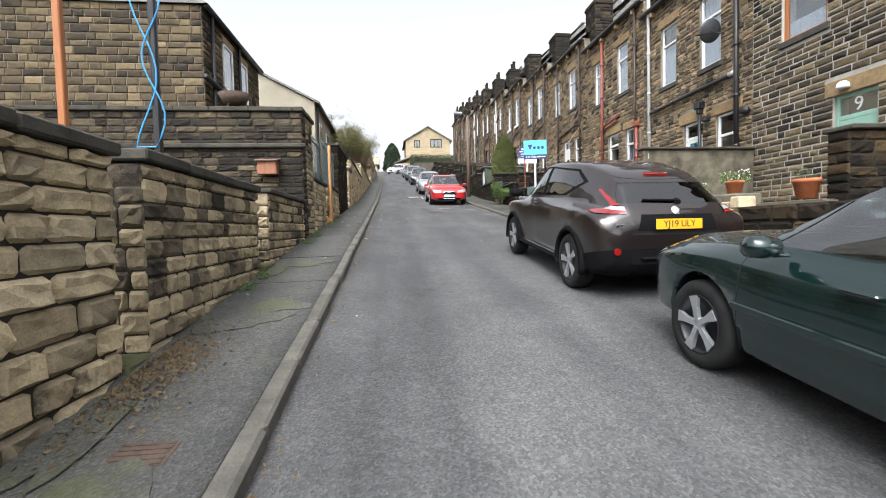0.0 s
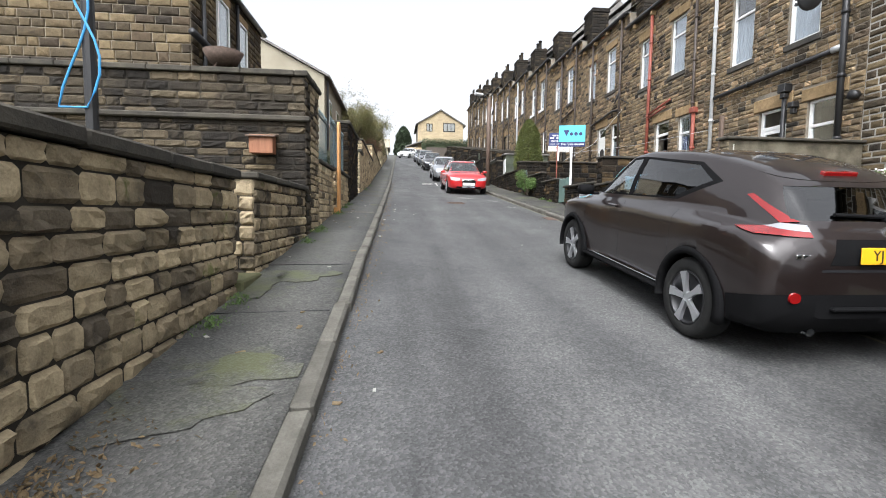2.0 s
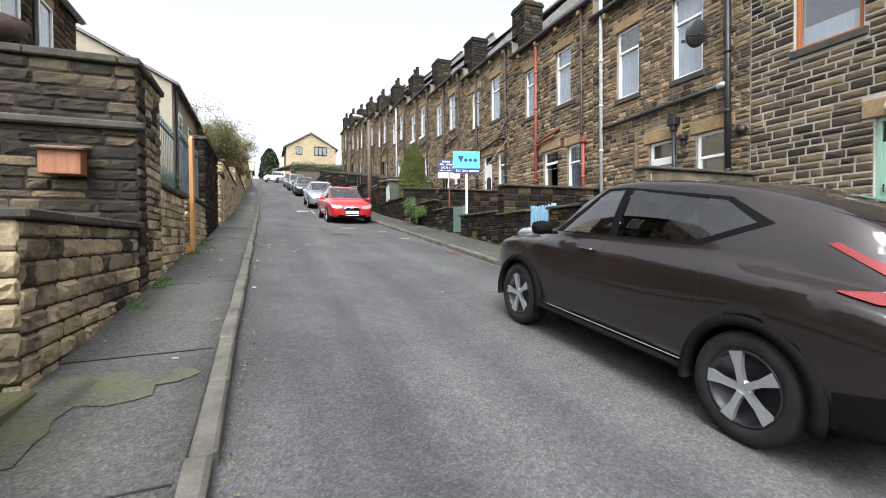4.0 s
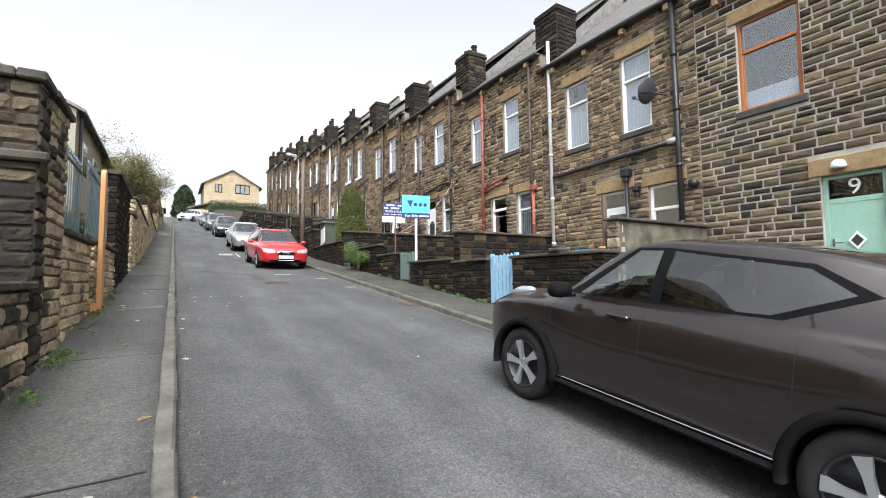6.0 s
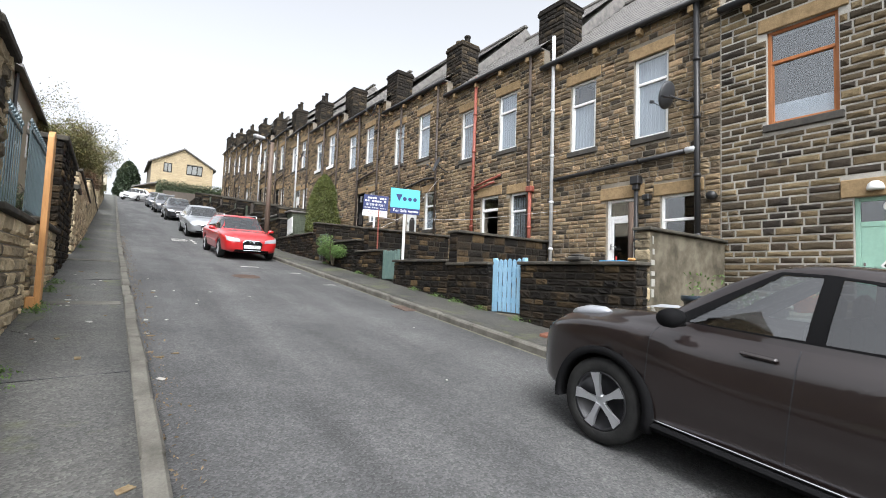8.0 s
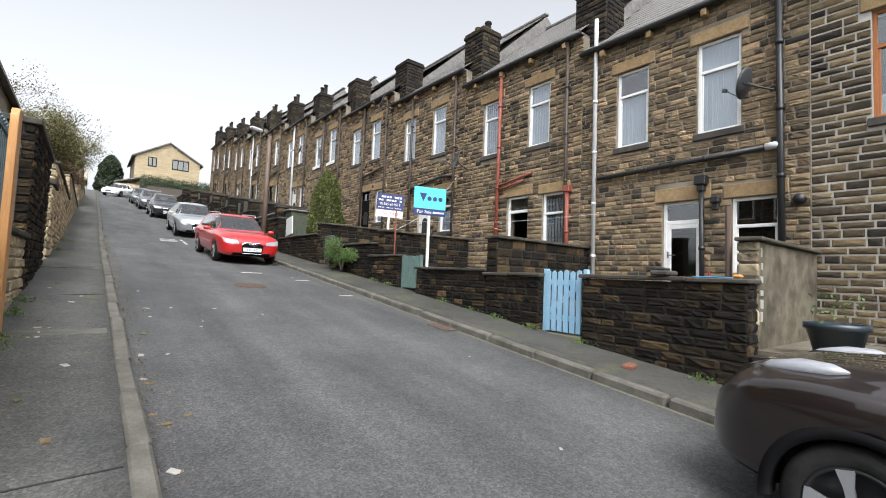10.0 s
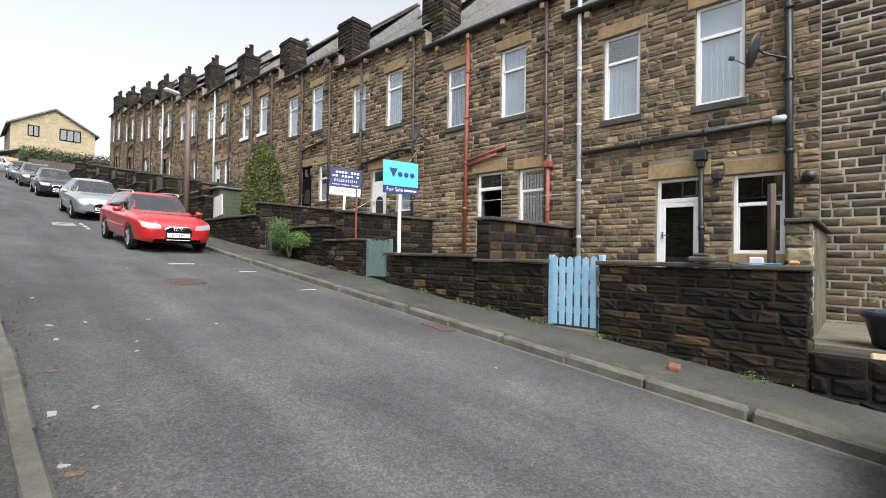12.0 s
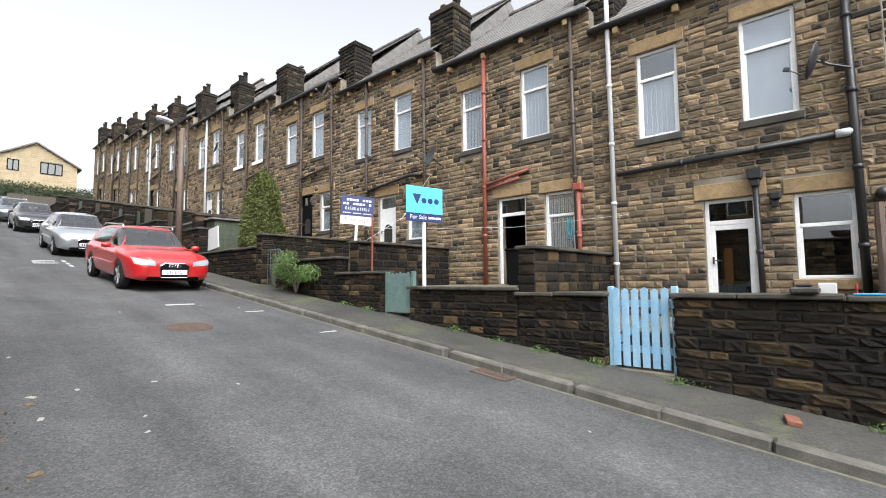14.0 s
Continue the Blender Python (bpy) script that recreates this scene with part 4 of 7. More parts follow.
        g.tube([(FX - 0.13, y0 + 0.13, 4.0), (FX, y0 + 0.13, 4.0)], 0.085, 12)
        part("flue", g, M_BLACKPIPE, h, "round black boiler flue", True)
        g = Geo()
        for j in range(2):
            for i in range(2):
                g.box(FX - 0.04, FX, y0 + 2.02 + i * 0.09, y0 + 2.08 + i * 0.09, 7.52 + j * 0.07, 7.57 + j * 0.07)
        part("air_brick", g, M_INK, h)
    if k == 2:
        pipe(h, [(FX - 0.09, y0 + 2.71, eave + 0.1), (FX - 0.09, y0 + 2.74, G(y0) + 1.0)], 0.05, M_REDPIPE, label="red oxide painted downpipe")
        pipe(h, [(FX - 0.09, y0 + 2.68, 5.12), (FX - 0.09, y0 + 1.5, 5.32)], 0.035, M_REDPIPE, "waste_pipe")
        pipe(h, [(FX - 0.09, y0 + 2.68, 5.0), (FX - 0.09, y0 + 1.75, 5.16)], 0.03, M_REDPIPE, "waste_pipe")
        pipe(h, [(FX - 0.09, y0 + 0.32, 4.7), (FX - 0.09, y0 + 0.32, G(y0) + 1.0)], 0.05, M_REDPIPE)
        g = Geo()
        g.box(FX - 0.17, FX - 0.01, y0 + 0.22, y0 + 0.42, 4.66, 4.82, 0.02)
        part("hopper", g, M_REDPIPE, h)
    if k == 3:
        satellite_dish(h, y0 - 0.2, 6.03, 0.27, -20)
        pipe(h, [(FX - 0.09, y0 + 2.91, eave), (FX - 0.09, y0 + 2.9, G(y0) + 1.0)], 0.045, M_BROWNPIPE)
        pipe(h, [(FX - 0.09, y0 + 0.5, 5.75), (FX - 0.09, y0 + 1.0, 5.8), (FX - 0.09, y0 + 2.8, 5.6)], 0.045, M_BLACKPIPE, "waste_pipe")
    if k >= 4:
        if k % 2 == 0:
            satellite_dish(h, y0 + 0.2, (eave - 0.5 if k == 4 else eave - 2.0), 0.28, -20)
        pipe(h, [(FX - 0.09, y0 + 2.3, eave), (FX - 0.09, y0 + 2.3, G(y0) + 1.0)], 0.05, M_WHITEPIPE if k in (6, 8) else M_BROWNPIPE)
        if k % 3 != 0:
            pipe(h, [(FX - 0.09, y0 + 0.45, 5.0 + dz), (FX - 0.09, y0 + 2.25, 4.8 + dz)], 0.045, M_BROWNPIPE, "waste_pipe")
    if k == 5:
        for o in ("A", "B"):
            a, b, c, d = ops[o]
            g = Geo()
            g.box(FX - 0.09, FX - 0.052, a - 0.08, b + 0.08, c - 0.14, c + 0.01, 0.01)
            part("painted_sill", g, M_WHITE, h, "white painted window sill")
    return h


HOUSES = [terrace_house(k) for k in range(-2, 12)]

# ---- yards and garden walls of the terrace ----
WX = 5.78  # face of the garden walls on the terrace side
for k in range(-2, 12):
    y0 = house_y(k)
    top = 2.08 + rise(k)
    if k == 0:
        top = 1.75
    g = Geo()
    g.box(WX - 0.25 if k != 0 else WX, FX, y0 + 0.001, y0 + PITCH - 0.001, G(y0) - 0.4, top)
    for j in range(4):
        for i in range(6):
            g.box(WX + 0.3 + i * 0.42, WX + 0.3 + i * 0.42 + 0.41, y0 + 0.05 + j * 1.05, y0 + 0.05 + j * 1.05 + 1.03, top, top + 0.015, 0.004)
    g.v = [(max(x, WX + 0.3), y, z) for x, y, z in g.v]
    solo("yard_paving", g, M_FLAG, "pale stone flags of a small back yard", "yard", "structure")

garden_wall(10.41, 12.7, WX, -1, 0.3, 2.56, M_SOOTY, M_DARKMORTAR, "soot-black garden wall beside the blue gate", (0.1, 0.17, 0.18, 0.46), 0.03, 0.06, 11, 110)
garden_wall(13.56, 14.92, WX, -1, 0.3, 2.56, M_SOOTY, M_DARKMORTAR, "soot-black garden wall with stone coping", (0.09, 0.15, 0.16, 0.42), 0.03, 0.06, 12, 60)
garden_wall(14.93, 17.3, WX, -1, 0.3, 2.64, M_SOOTY, M_DARKMORTAR, "long soot-black garden wall", (0.09, 0.15, 0.16, 0.42), 0.03, 0.06, 13, 100)
garden_wall(18.12, 19.6, WX, -1, 0.3, 2.95, M_SOOTY, M_DARKMORTAR, "low dark garden wall beside a grey-green gate", (0.09, 0.15, 0.16, 0.42), 0.03, 0.06, 14)
garden_wall(19.6, 22.3, WX, -1, 0.3, 3.3, M_SOOTY, M_DARKMORTAR, "dark garden wall below a bush", (0.09, 0.15, 0.16, 0.42), 0.03, 0.06, 15)
garden_wall(23.4, 27.4, WX, -1, 0.3, 3.75, M_SOOTY, M_DARKMORTAR, "dark garden wall beside a green shed", (0.09, 0.15, 0.16, 0.42), 0.03, 0.06, 16)
for j in range(7):
    ya = 27.5 + j * PITCH
    garden_wall(ya, ya + PITCH - 0.9, WX, -1, 0.3, G(ya + 2) + 1.15, M_SOOTY, M_DARKMORTAR, "dark garden wall up the hill", (0.14, 0.2, 0.3, 0.6), 0.03, 0.06, 60 + j)
# walls between the yards
cross_wall(WX, FX, 14.6, 14.9, 3.27, M_SOOTY, M_DARKMORTAR, "dark stone wall between two yards", seed=21)
cross_wall(WX, FX, 18.85, 19.15, 3.62, M_SOOTY, M_DARKMORTAR, "dark stone wall between two yards", seed=22)
cross_wall(WX, FX, 23.1, 23.4, 4.1, M_SOOTY, M_DARKMORTAR, "dark stone wall between two yards", seed=23)
for j in range(5, 12):
    yb = Y1 + PITCH * (j - 1)
    cross_wall(WX, FX, yb - 0.15, yb + 0.15, G(yb) + 1.9, M_SOOTY, M_DARKMORTAR, "dark stone wall between two yards", (0.14, 0.2, 0.3, 0.6), seed=30 + j)
# rendered wall with a stone end, beside the open yard
w = thing("garden_wall", "stained rendered wall with flaking white paint", "wall", pose(WX + 0.35, 10.42, G(10.4)))
inv = Matrix.Translation((-(WX + 0.35), -10.42, -G(10.4)))
g = Geo()
g.box(WX + 0.35, FX - 0.02, 10.42, 10.62, 1.2, 3.1, 0.02, inv)
part("rendered_wall", g, M_RENDER, w)
g = Geo()
g.box(WX + 0.28, FX - 0.02, 10.36, 10.66, 3.1, 3.15, 0.012, inv)
part("coping_stone", g, M_COPING, w)
g = Geo()
wr = random.Random(5)
for a, b, c, d in courses(10.4, 10.66, 1.3, 3.1, [], 0.14, 0.22, 0.2, 0.3, wr):
    g.rock(Vector((WX + 0.36, 0, 0)), SIDE, NORM, a, b, c, d, 0.03, wr)
g.v = [tuple(inv @ Vector(p)) for p in g.v]
tagged(part("quoin_stonework", g, M_MIXED, w), kind="stuff")
g = Geo()
for j in range(6):
    zz = 2.1 + j * 0.16
    g.box(WX + 0.40 + wr.uniform(0, 0.05), WX + 0.46 + wr.uniform(0, 0.06), 10.405, 10.42, zz, zz + wr.uniform(0.06, 0.14), 0.004, inv)
part("flaking_paint", g, M_LITTER, w, "patches of old white paint")
# low front wall of the open yard
garden_wall(4.2, 10.4, WX, -1, 0.35, 1.72, M_SOOTY, M_DARKMORTAR, "low broken stone wall of an open yard", (0.13, 0.2, 0.25, 0.6), 0.04, 0.0, 17)
garden_wall(-12, 4.1, WX, -1, 0.3, 1.6, M_SOOTY, M_DARKMORTAR, "dark garden wall down the hill", (0.13, 0.2, 0.25, 0.6), 0.04, 0.06, 18)
cross_wall(WX + 0.5, FX, 6.1, 6.4, 2.6, M_SOOTY, M_DARKMORTAR, "dark stone wall between two yards", seed=24)


def picket_gate(y0, y1, x, h, mat, label, n, brace=True, flat=False):
    z0 = G((y0 + y1) / 2) + 0.16
    t = thing("garden_gate", label, "gate", pose(x, y0, z0))
    w = (y1 - y0) / n
    for k in range(n):
        g = Geo()
        a = k * w + w * (0.02 if flat else 0.14)
        b = (k + 1) * w - w * (0.02 if flat else 0.14)
        hh = h + random.Random(k).uniform(-0.012, 0.012)
        g.add([(-0.01, a, 0), (-0.01, b, 0), (-0.01, b, hh - 0.03), (-0.01, (a + b) / 2, hh), (-0.01, a, hh - 0.03),
               (0.01, a, 0), (0.01, b, 0), (0.01, b, hh - 0.03), (0.01, (a + b) / 2, hh), (0.01, a, hh - 0.03)],
              [(4, 3, 2, 1, 0), (5, 6, 7, 8, 9), (0, 1, 6, 5), (1, 2, 7, 6), (2, 3, 8, 7), (3, 4, 9, 8), (4, 0, 5, 9)])
        part("picket", g, mat, t)
    for zz in (0.18, h - 0.25):
        g = Geo()
        g.box(0.012, 0.045, 0, y1 - y0, zz, zz + 0.09, 0.006)
        part("rail", g, mat, t)
    if brace:
        g = Geo()
        L = math.hypot(y1 - y0, h - 0.45)
        g.box(0.012, 0.04, 0, L, -0.04, 0.04, 0.005, pose(0, 0.02, h - 0.2, -math.degrees(math.atan2(h - 0.45, y1 - y0)), 0, 0))
        part("brace", g, mat, t)
    for yy in (-0.05, y1 - y0 + 0.01):
        g = Geo()
        g.box(0.0, 0.09, yy - 0.03, yy + 0.04, -0.1, h + 0.02, 0.008)
        part("gate_post", g, mat, t)
    return t


picket_gate(12.76, 13.5, WX + 0.1, 1.02, M_BLUE, "pale blue picket gate, closed, in a dark stone wall", 6)
picket_gate(17.38, 18.06, WX + 0.1, 0.78, M_TEAL, "grey-green boarded garden gate between walls", 6, False, True)
g = Geo()
g.box(WX + 0.02, WX + 0.28, 12.72, 13.54, 1.2, G(13.1) + 0.13, 0.01)
solo("gate_step", g, M_FLAG, "worn stone step under the blue gate", "step", "structure")

# things by the houses
def plant_pot(x, y, z, r, h, mat, label, leafmat, n, spread, flowers=False, seed=1):
    t = thing("plant_pot", label, "plant pot", pose(x, y, z))
    g = Geo()
    g.lathe([(r * 0.7, 0), (r * 0.95, h * 0.8), (r * 1.05, h * 0.82), (r * 1.05, h), (r * 0.92, h), (r * 0.85, h * 0.85)], 20)
    part("pot", g, mat, t, "", True)
    rng = random.Random(seed)
    g, f = Geo(), Geo()
    for _ in range(n):
        a, q, zz = rng.uniform(0, 6.28), r * spread * rng.random() ** 0.5, h * 0.85 + rng.uniform(0, r * 1.3)
        c = Vector((q * math.cos(a), q * math.sin(a), zz))
        clump(g, c, 0.03, rng)
        if flowers and rng.random() < 0.3:
            clump(f, c + Vector((0, 0, 0.03)), 0.025, rng)
    part("foliage", g, leafmat, t)
    if flowers:
        part("flowers", f, M_FLOWER, t, "small white flowers")
    return t


def clump(g, c, s, rng):
    """One small leaf: a bent quad with a random turn."""
    m = Matrix.Translation(c) @ Euler((rng.uniform(-1.2, 1.2), rng.uniform(-1.2, 1.2), rng.uniform(0, 6.28))).to_matrix().to_4x4()
    g.add([(-s, 0, 0), (0, -s * 0.45, s * 0.15), (s, 0, 0), (0, s * 0.45, s * 0.15)], [(0, 1, 2), (0, 2, 3)], m)


plant_pot(6.35, 9.72, 1.79, 0.29, 0.36, M_BLUEPOT, "wide blue-black glazed pot with a low plant", M_WEED, 60, 0.9, seed=2)
plant_pot(6.4, 9.1, 1.8, 0.16, 0.24, M_REDPOT, "red pot of small white flowers", M_WEED, 150, 1.5, True, 3)
plant_pot(6.9, 8.75, 2.0, 0.15, 0.24, M_TERRA, "terracotta pot with a white-flowering shrub", M_WEED, 220, 1.7, True, 4)
plant_pot(6.2, 6.6, 1.79, 0.16, 0.26, M_TERRA, "terracotta flower pot on the low wall", M_HEDGE, 40, 0.9, seed=5)
plant_pot(6.2, 5.3, 1.79, 0.16, 0.26, M_TERRA, "terracotta flower pot on the low wall", M_HEDGE, 40, 0.9, seed=6)
g = Geo()
g.box(6.2, 6.75, 8.9, 9.35, 1.74, 1.8, 0.02)
g2 = Geo()
g2.box(6.65, 7.2, 8.45, 9.05, 1.7, 2.0, 0.03)
solo("stone_block", g2, M_FLAG, "weathered stone block under a flower pot", "block")
g2 = Geo()
g2.box(5.85, 6.2, 8.15, 8.75, 1.7, 1.96, 0.03)
solo("stone_trough", g2, M_KERB, "pale grey stone trough at a yard edge", "trough")
g2 = Geo()
g2.tube([(6.28, 10.8, 1.95), (6.27, 10.8, 3.58)], 0.042, 8)
g2.tube([(6.27, 10.8, 3.33), (6.27, 10.8, 3.36)], 0.048, 8)
solo("clothes_post", g2, M_BROWNPOST, "weathered brown wooden clothes post", "post")
g2 = Geo()
g2.box(WX + 0.02, WX + 0.26, 10.66, 11.05, 2.621, 2.634, 0.004)
solo("plastic_sheet", g2, M_HOSE, "folded blue plastic sheet on a wall coping", "sheet")
g2 = Geo()
g2.box(WX + 0.06, WX + 0.16, 10.5, 10.6, 2.621, 2.67, 0.02)
solo("sponge", g2, M_POST, "dull yellow block lying on a wall coping", "sponge")
g2 = Geo()
g2.lathe([(0.05, 2.08), (0.045, 2.3), (0.012, 2.62), (0.012, 2.72)], 10, Matrix.Translation((6.22, 11.02, 0)))
solo("red_tool", g2, M_REDPOT, "small red plastic tool behind the wall", "tool")
solo("plastic_board", g, M_TEAL, "flat grey-green plastic board lying in the yard", "board")
for k, (y, lab) in enumerate(((9.6, "broken stone blocks"), (9.0, "rough stone step"), (7.6, "stacked stone steps"))):
    g = Geo()
    rr = random.Random(k)
    for j in range(3):
        g.box(WX + 0.02 - j * 0.0, WX + 0.3, y - 0.3 + j * 0.22, y - 0.1 + j * 0.22, 1.7, 1.74 + 0.07 * (2 - j), 0.02)
    solo("step_stones", g, M_WARM, "worn mossy " + lab + " at a yard edge", "steps")
g = Geo()
g.box(FX - 0.1, FX - 0.06, 11.2, 11.42, 2.55, 2.72, 0.02)
solo("house_sign", g, M_BOARDWHITE, "small white house sign under a window", "sign")
g = Geo()
g.box(WX - 0.12, WX + 0.18, 11.3, 11.55, 2.63, 2.7, 0.02)
g.box(WX - 0.08, WX + 0.1, 11.36, 11.5, 2.7, 2.74, 0.015)
solo("flower_tray", g, M_SILL, "small dark tray on the wall coping", "tray")


# ---- the walls beside the left pavement ----
LX = -1.12
garden_wall(-0.4, 4.25, LX, 1, 0.4, 2.02, M_WARM, M_DARKMORTAR, "rock-faced warm sandstone garden wall", (0.13, 0.2, 0.24, 0.52), 0.048, 0.09, 31, 120, rough=1.6)
garden_wall(-12, -0.45, LX, 1, 0.4, 1.6, M_WARM, M_DARKMORTAR, "rock-faced sandstone garden wall down the hill", (0.13, 0.2, 0.24, 0.52), 0.05, 0.09, 32)
garden_wall(4.63, 7.45, LX, 1, 0.42, 2.04, M_MIXED, M_DARKMORTAR, "sandstone garden wall with dark coping and soot stains", (0.12, 0.18, 0.16, 0.4), 0.035, 0.09, 33, 130)
cross_wall(-3.4, LX - 0.44, 4.66, 5.06, 2.04, M_SOOTY, M_DARKMORTAR, "blackened return of a garden wall", (0.14, 0.2, 0.25, 0.5), 0.03, 0.09, 34)
garden_wall(8.12, 10.88, LX - 0.02, 1, 0.4, 2.1, M_MIXED, M_DARKMORTAR, "sandstone garden wall beside a mossy step", (0.12, 0.18, 0.2, 0.45), 0.035, 0.07, 35, 100)
cross_wall(-6.5, LX - 0.01, 10.92, 11.3, 4.0, M_GREYWALL, M_DARKMORTAR, "tall soot-black cross wall with a ledge", (0.09, 0.17, 0.2, 0.5), 0.03, 0.09, 36, None, 3.25)
garden_wall(11.31, 12.1, LX, 1, 0.45, 4.0, M_MIXED, M_DARKMORTAR, "tall dark stone pier beside the pavement", (0.09, 0.17, 0.2, 0.45), 0.03, 0.08, 37)
garden_wall(12.12, 14.04, LX, 1, 0.3, 2.72, M_WARM, M_MORTAR, "low sandstone wall under blue-grey railings", (0.1, 0.16, 0.2, 0.45), 0.03, 0.07, 38, 60)
garden_wall(14.38, 16.98, LX + 0.03, 1, 0.3, 2.78, M_WARM, M_MORTAR, "low sandstone wall under railings beside a wooden gate", (0.1, 0.16, 0.2, 0.45), 0.03, 0.07, 39, 50)
garden_wall(17.0, 20.1, LX + 0.04, 1, 0.45, 4.4, M_SOOTY, M_DARKMORTAR, "tall sooty stone wall with black coping", (0.09, 0.15, 0.18, 0.42), 0.03, 0.09, 40)
garden_wall(21.1, 22.2, LX + 0.04, 1, 0.4, 4.1, M_WARM, M_DARKMORTAR, "stone gate pier with heavy cap", (0.12, 0.18, 0.2, 0.4), 0.03, 0.12, 41)
garden_wall(22.3, 30.0, LX + 0.02, 1, 0.35, 4.75, M_WARM, M_DARKMORTAR, "mossy sandstone wall below bushes", (0.12, 0.18, 0.2, 0.45), 0.03, 0.07, 42)
garden_wall(30.1, 44.0, LX, 1, 0.35, 5.7, M_WARM, M_DARKMORTAR, "long sandstone wall up the hill", (0.14, 0.2, 0.25, 0.5), 0.03, 0.06, 43)
garden_wall(44.1, 66.0, LX, 1, 0.35, 8.9, M_WARM, M_DARKMORTAR, "long sandstone wall near the hilltop", (0.16, 0.24, 0.3, 0.6), 0.03, 0.06, 44)
g = Geo()
g.box(-2.2, LX + 0.06, 7.47, 8.1, 0.6, G(7.8) + 0.17, 0.02)
solo("gateway_step", g, M_MOSSY, "green mossy stone step in a gateway", "step", "structure")
g = Geo()
g.box(-2.2, LX + 0.03, 4.27, 4.61, 0.3, G(4.5) + 0.13, 0.02)
solo("gateway_step", g, M_MOSSY, "mossy stone threshold in a gateway", "step", "structure")


def railing(y0, y1, x, zb, zt, label):
    t = thing("railing", label, "railing", pose(x, y0, zb))
    for zz in (0.06, zt - zb - 0.12):
        g = Geo()
        g.box(-0.015, 0.015, 0, y1 - y0, zz, zz + 0.035, 0.004)
        part("rail", g, M_RAIL, t)
    n = int((y1 - y0) / 0.135)
    g = Geo()
    g.tube([(0, 0, 0), (0, 0, zt - zb - 0.03)], 0.0075, 6)
    g.lathe([(0.012, 0), (0.022, 0.02), (0.004, 0.07)], 6, Matrix.Translation((0, 0, zt - zb - 0.03)))
    me = g.mesh("bar", M_RAIL)
    for k in range(n + 1):
        ob = new("bar", me)
        ob.parent = t
        ob.location = (0, k * (y1 - y0) / n, 0)
    return t


railing(12.14, 14.0, LX - 0.14, 2.79, 3.9, "blue-grey iron railings on a low wall")
railing(14.42, 16.95, LX - 0.11, 2.85, 4.05, "blue-grey iron railings on a low wall")
t = thing("wooden_gate", "new orange timber gate leaf with a rounded top", "gate", pose(LX + 0.06, 14.2, G(14.2) + 0.1))
g = Geo()
pts = [(-0.13, 0)] + [(-0.13 * math.cos(a * 0.3142), 2.05 + 0.13 * math.sin(a * 0.3142)) for a in range(11)] + [(0.13, 0)]
g.slab(pts, 0.06, pose(0.03, 0, 0, 90, 0, 90))
part("board", g, M_POST, t)
g = Geo()
g.box(-0.045, 0.06, -0.15, 0.15, 0, 0.14, 0.01)
part("foot_board", g, M_POST, t)
g = Geo()
g.lathe([(0.02, 0), (0.022, 0.035)], 10, pose(0.03, 0.05, 1.05, 0, 90, 0))
part("latch", g, M_BLACKPIPE, t)

# nest box on the tall cross wall
t = thing("nest_box", "brown wooden nest box on a black wall", "nest box", pose(-1.8, 10.88, 2.69))
g = Geo()
g.box(-0.19, 0.19, -0.2, 0, 0, 0.3, 0.008)
part("box", g, M_NEST, t)
g = Geo()
g.box(-0.23, 0.23, -0.26, 0.02, 0, 0.025, 0.005, pose(0, 0, 0.31, 12, 0, 0))
part("lid", g, M_BROWNPOST, t, "weathered sloping lid")


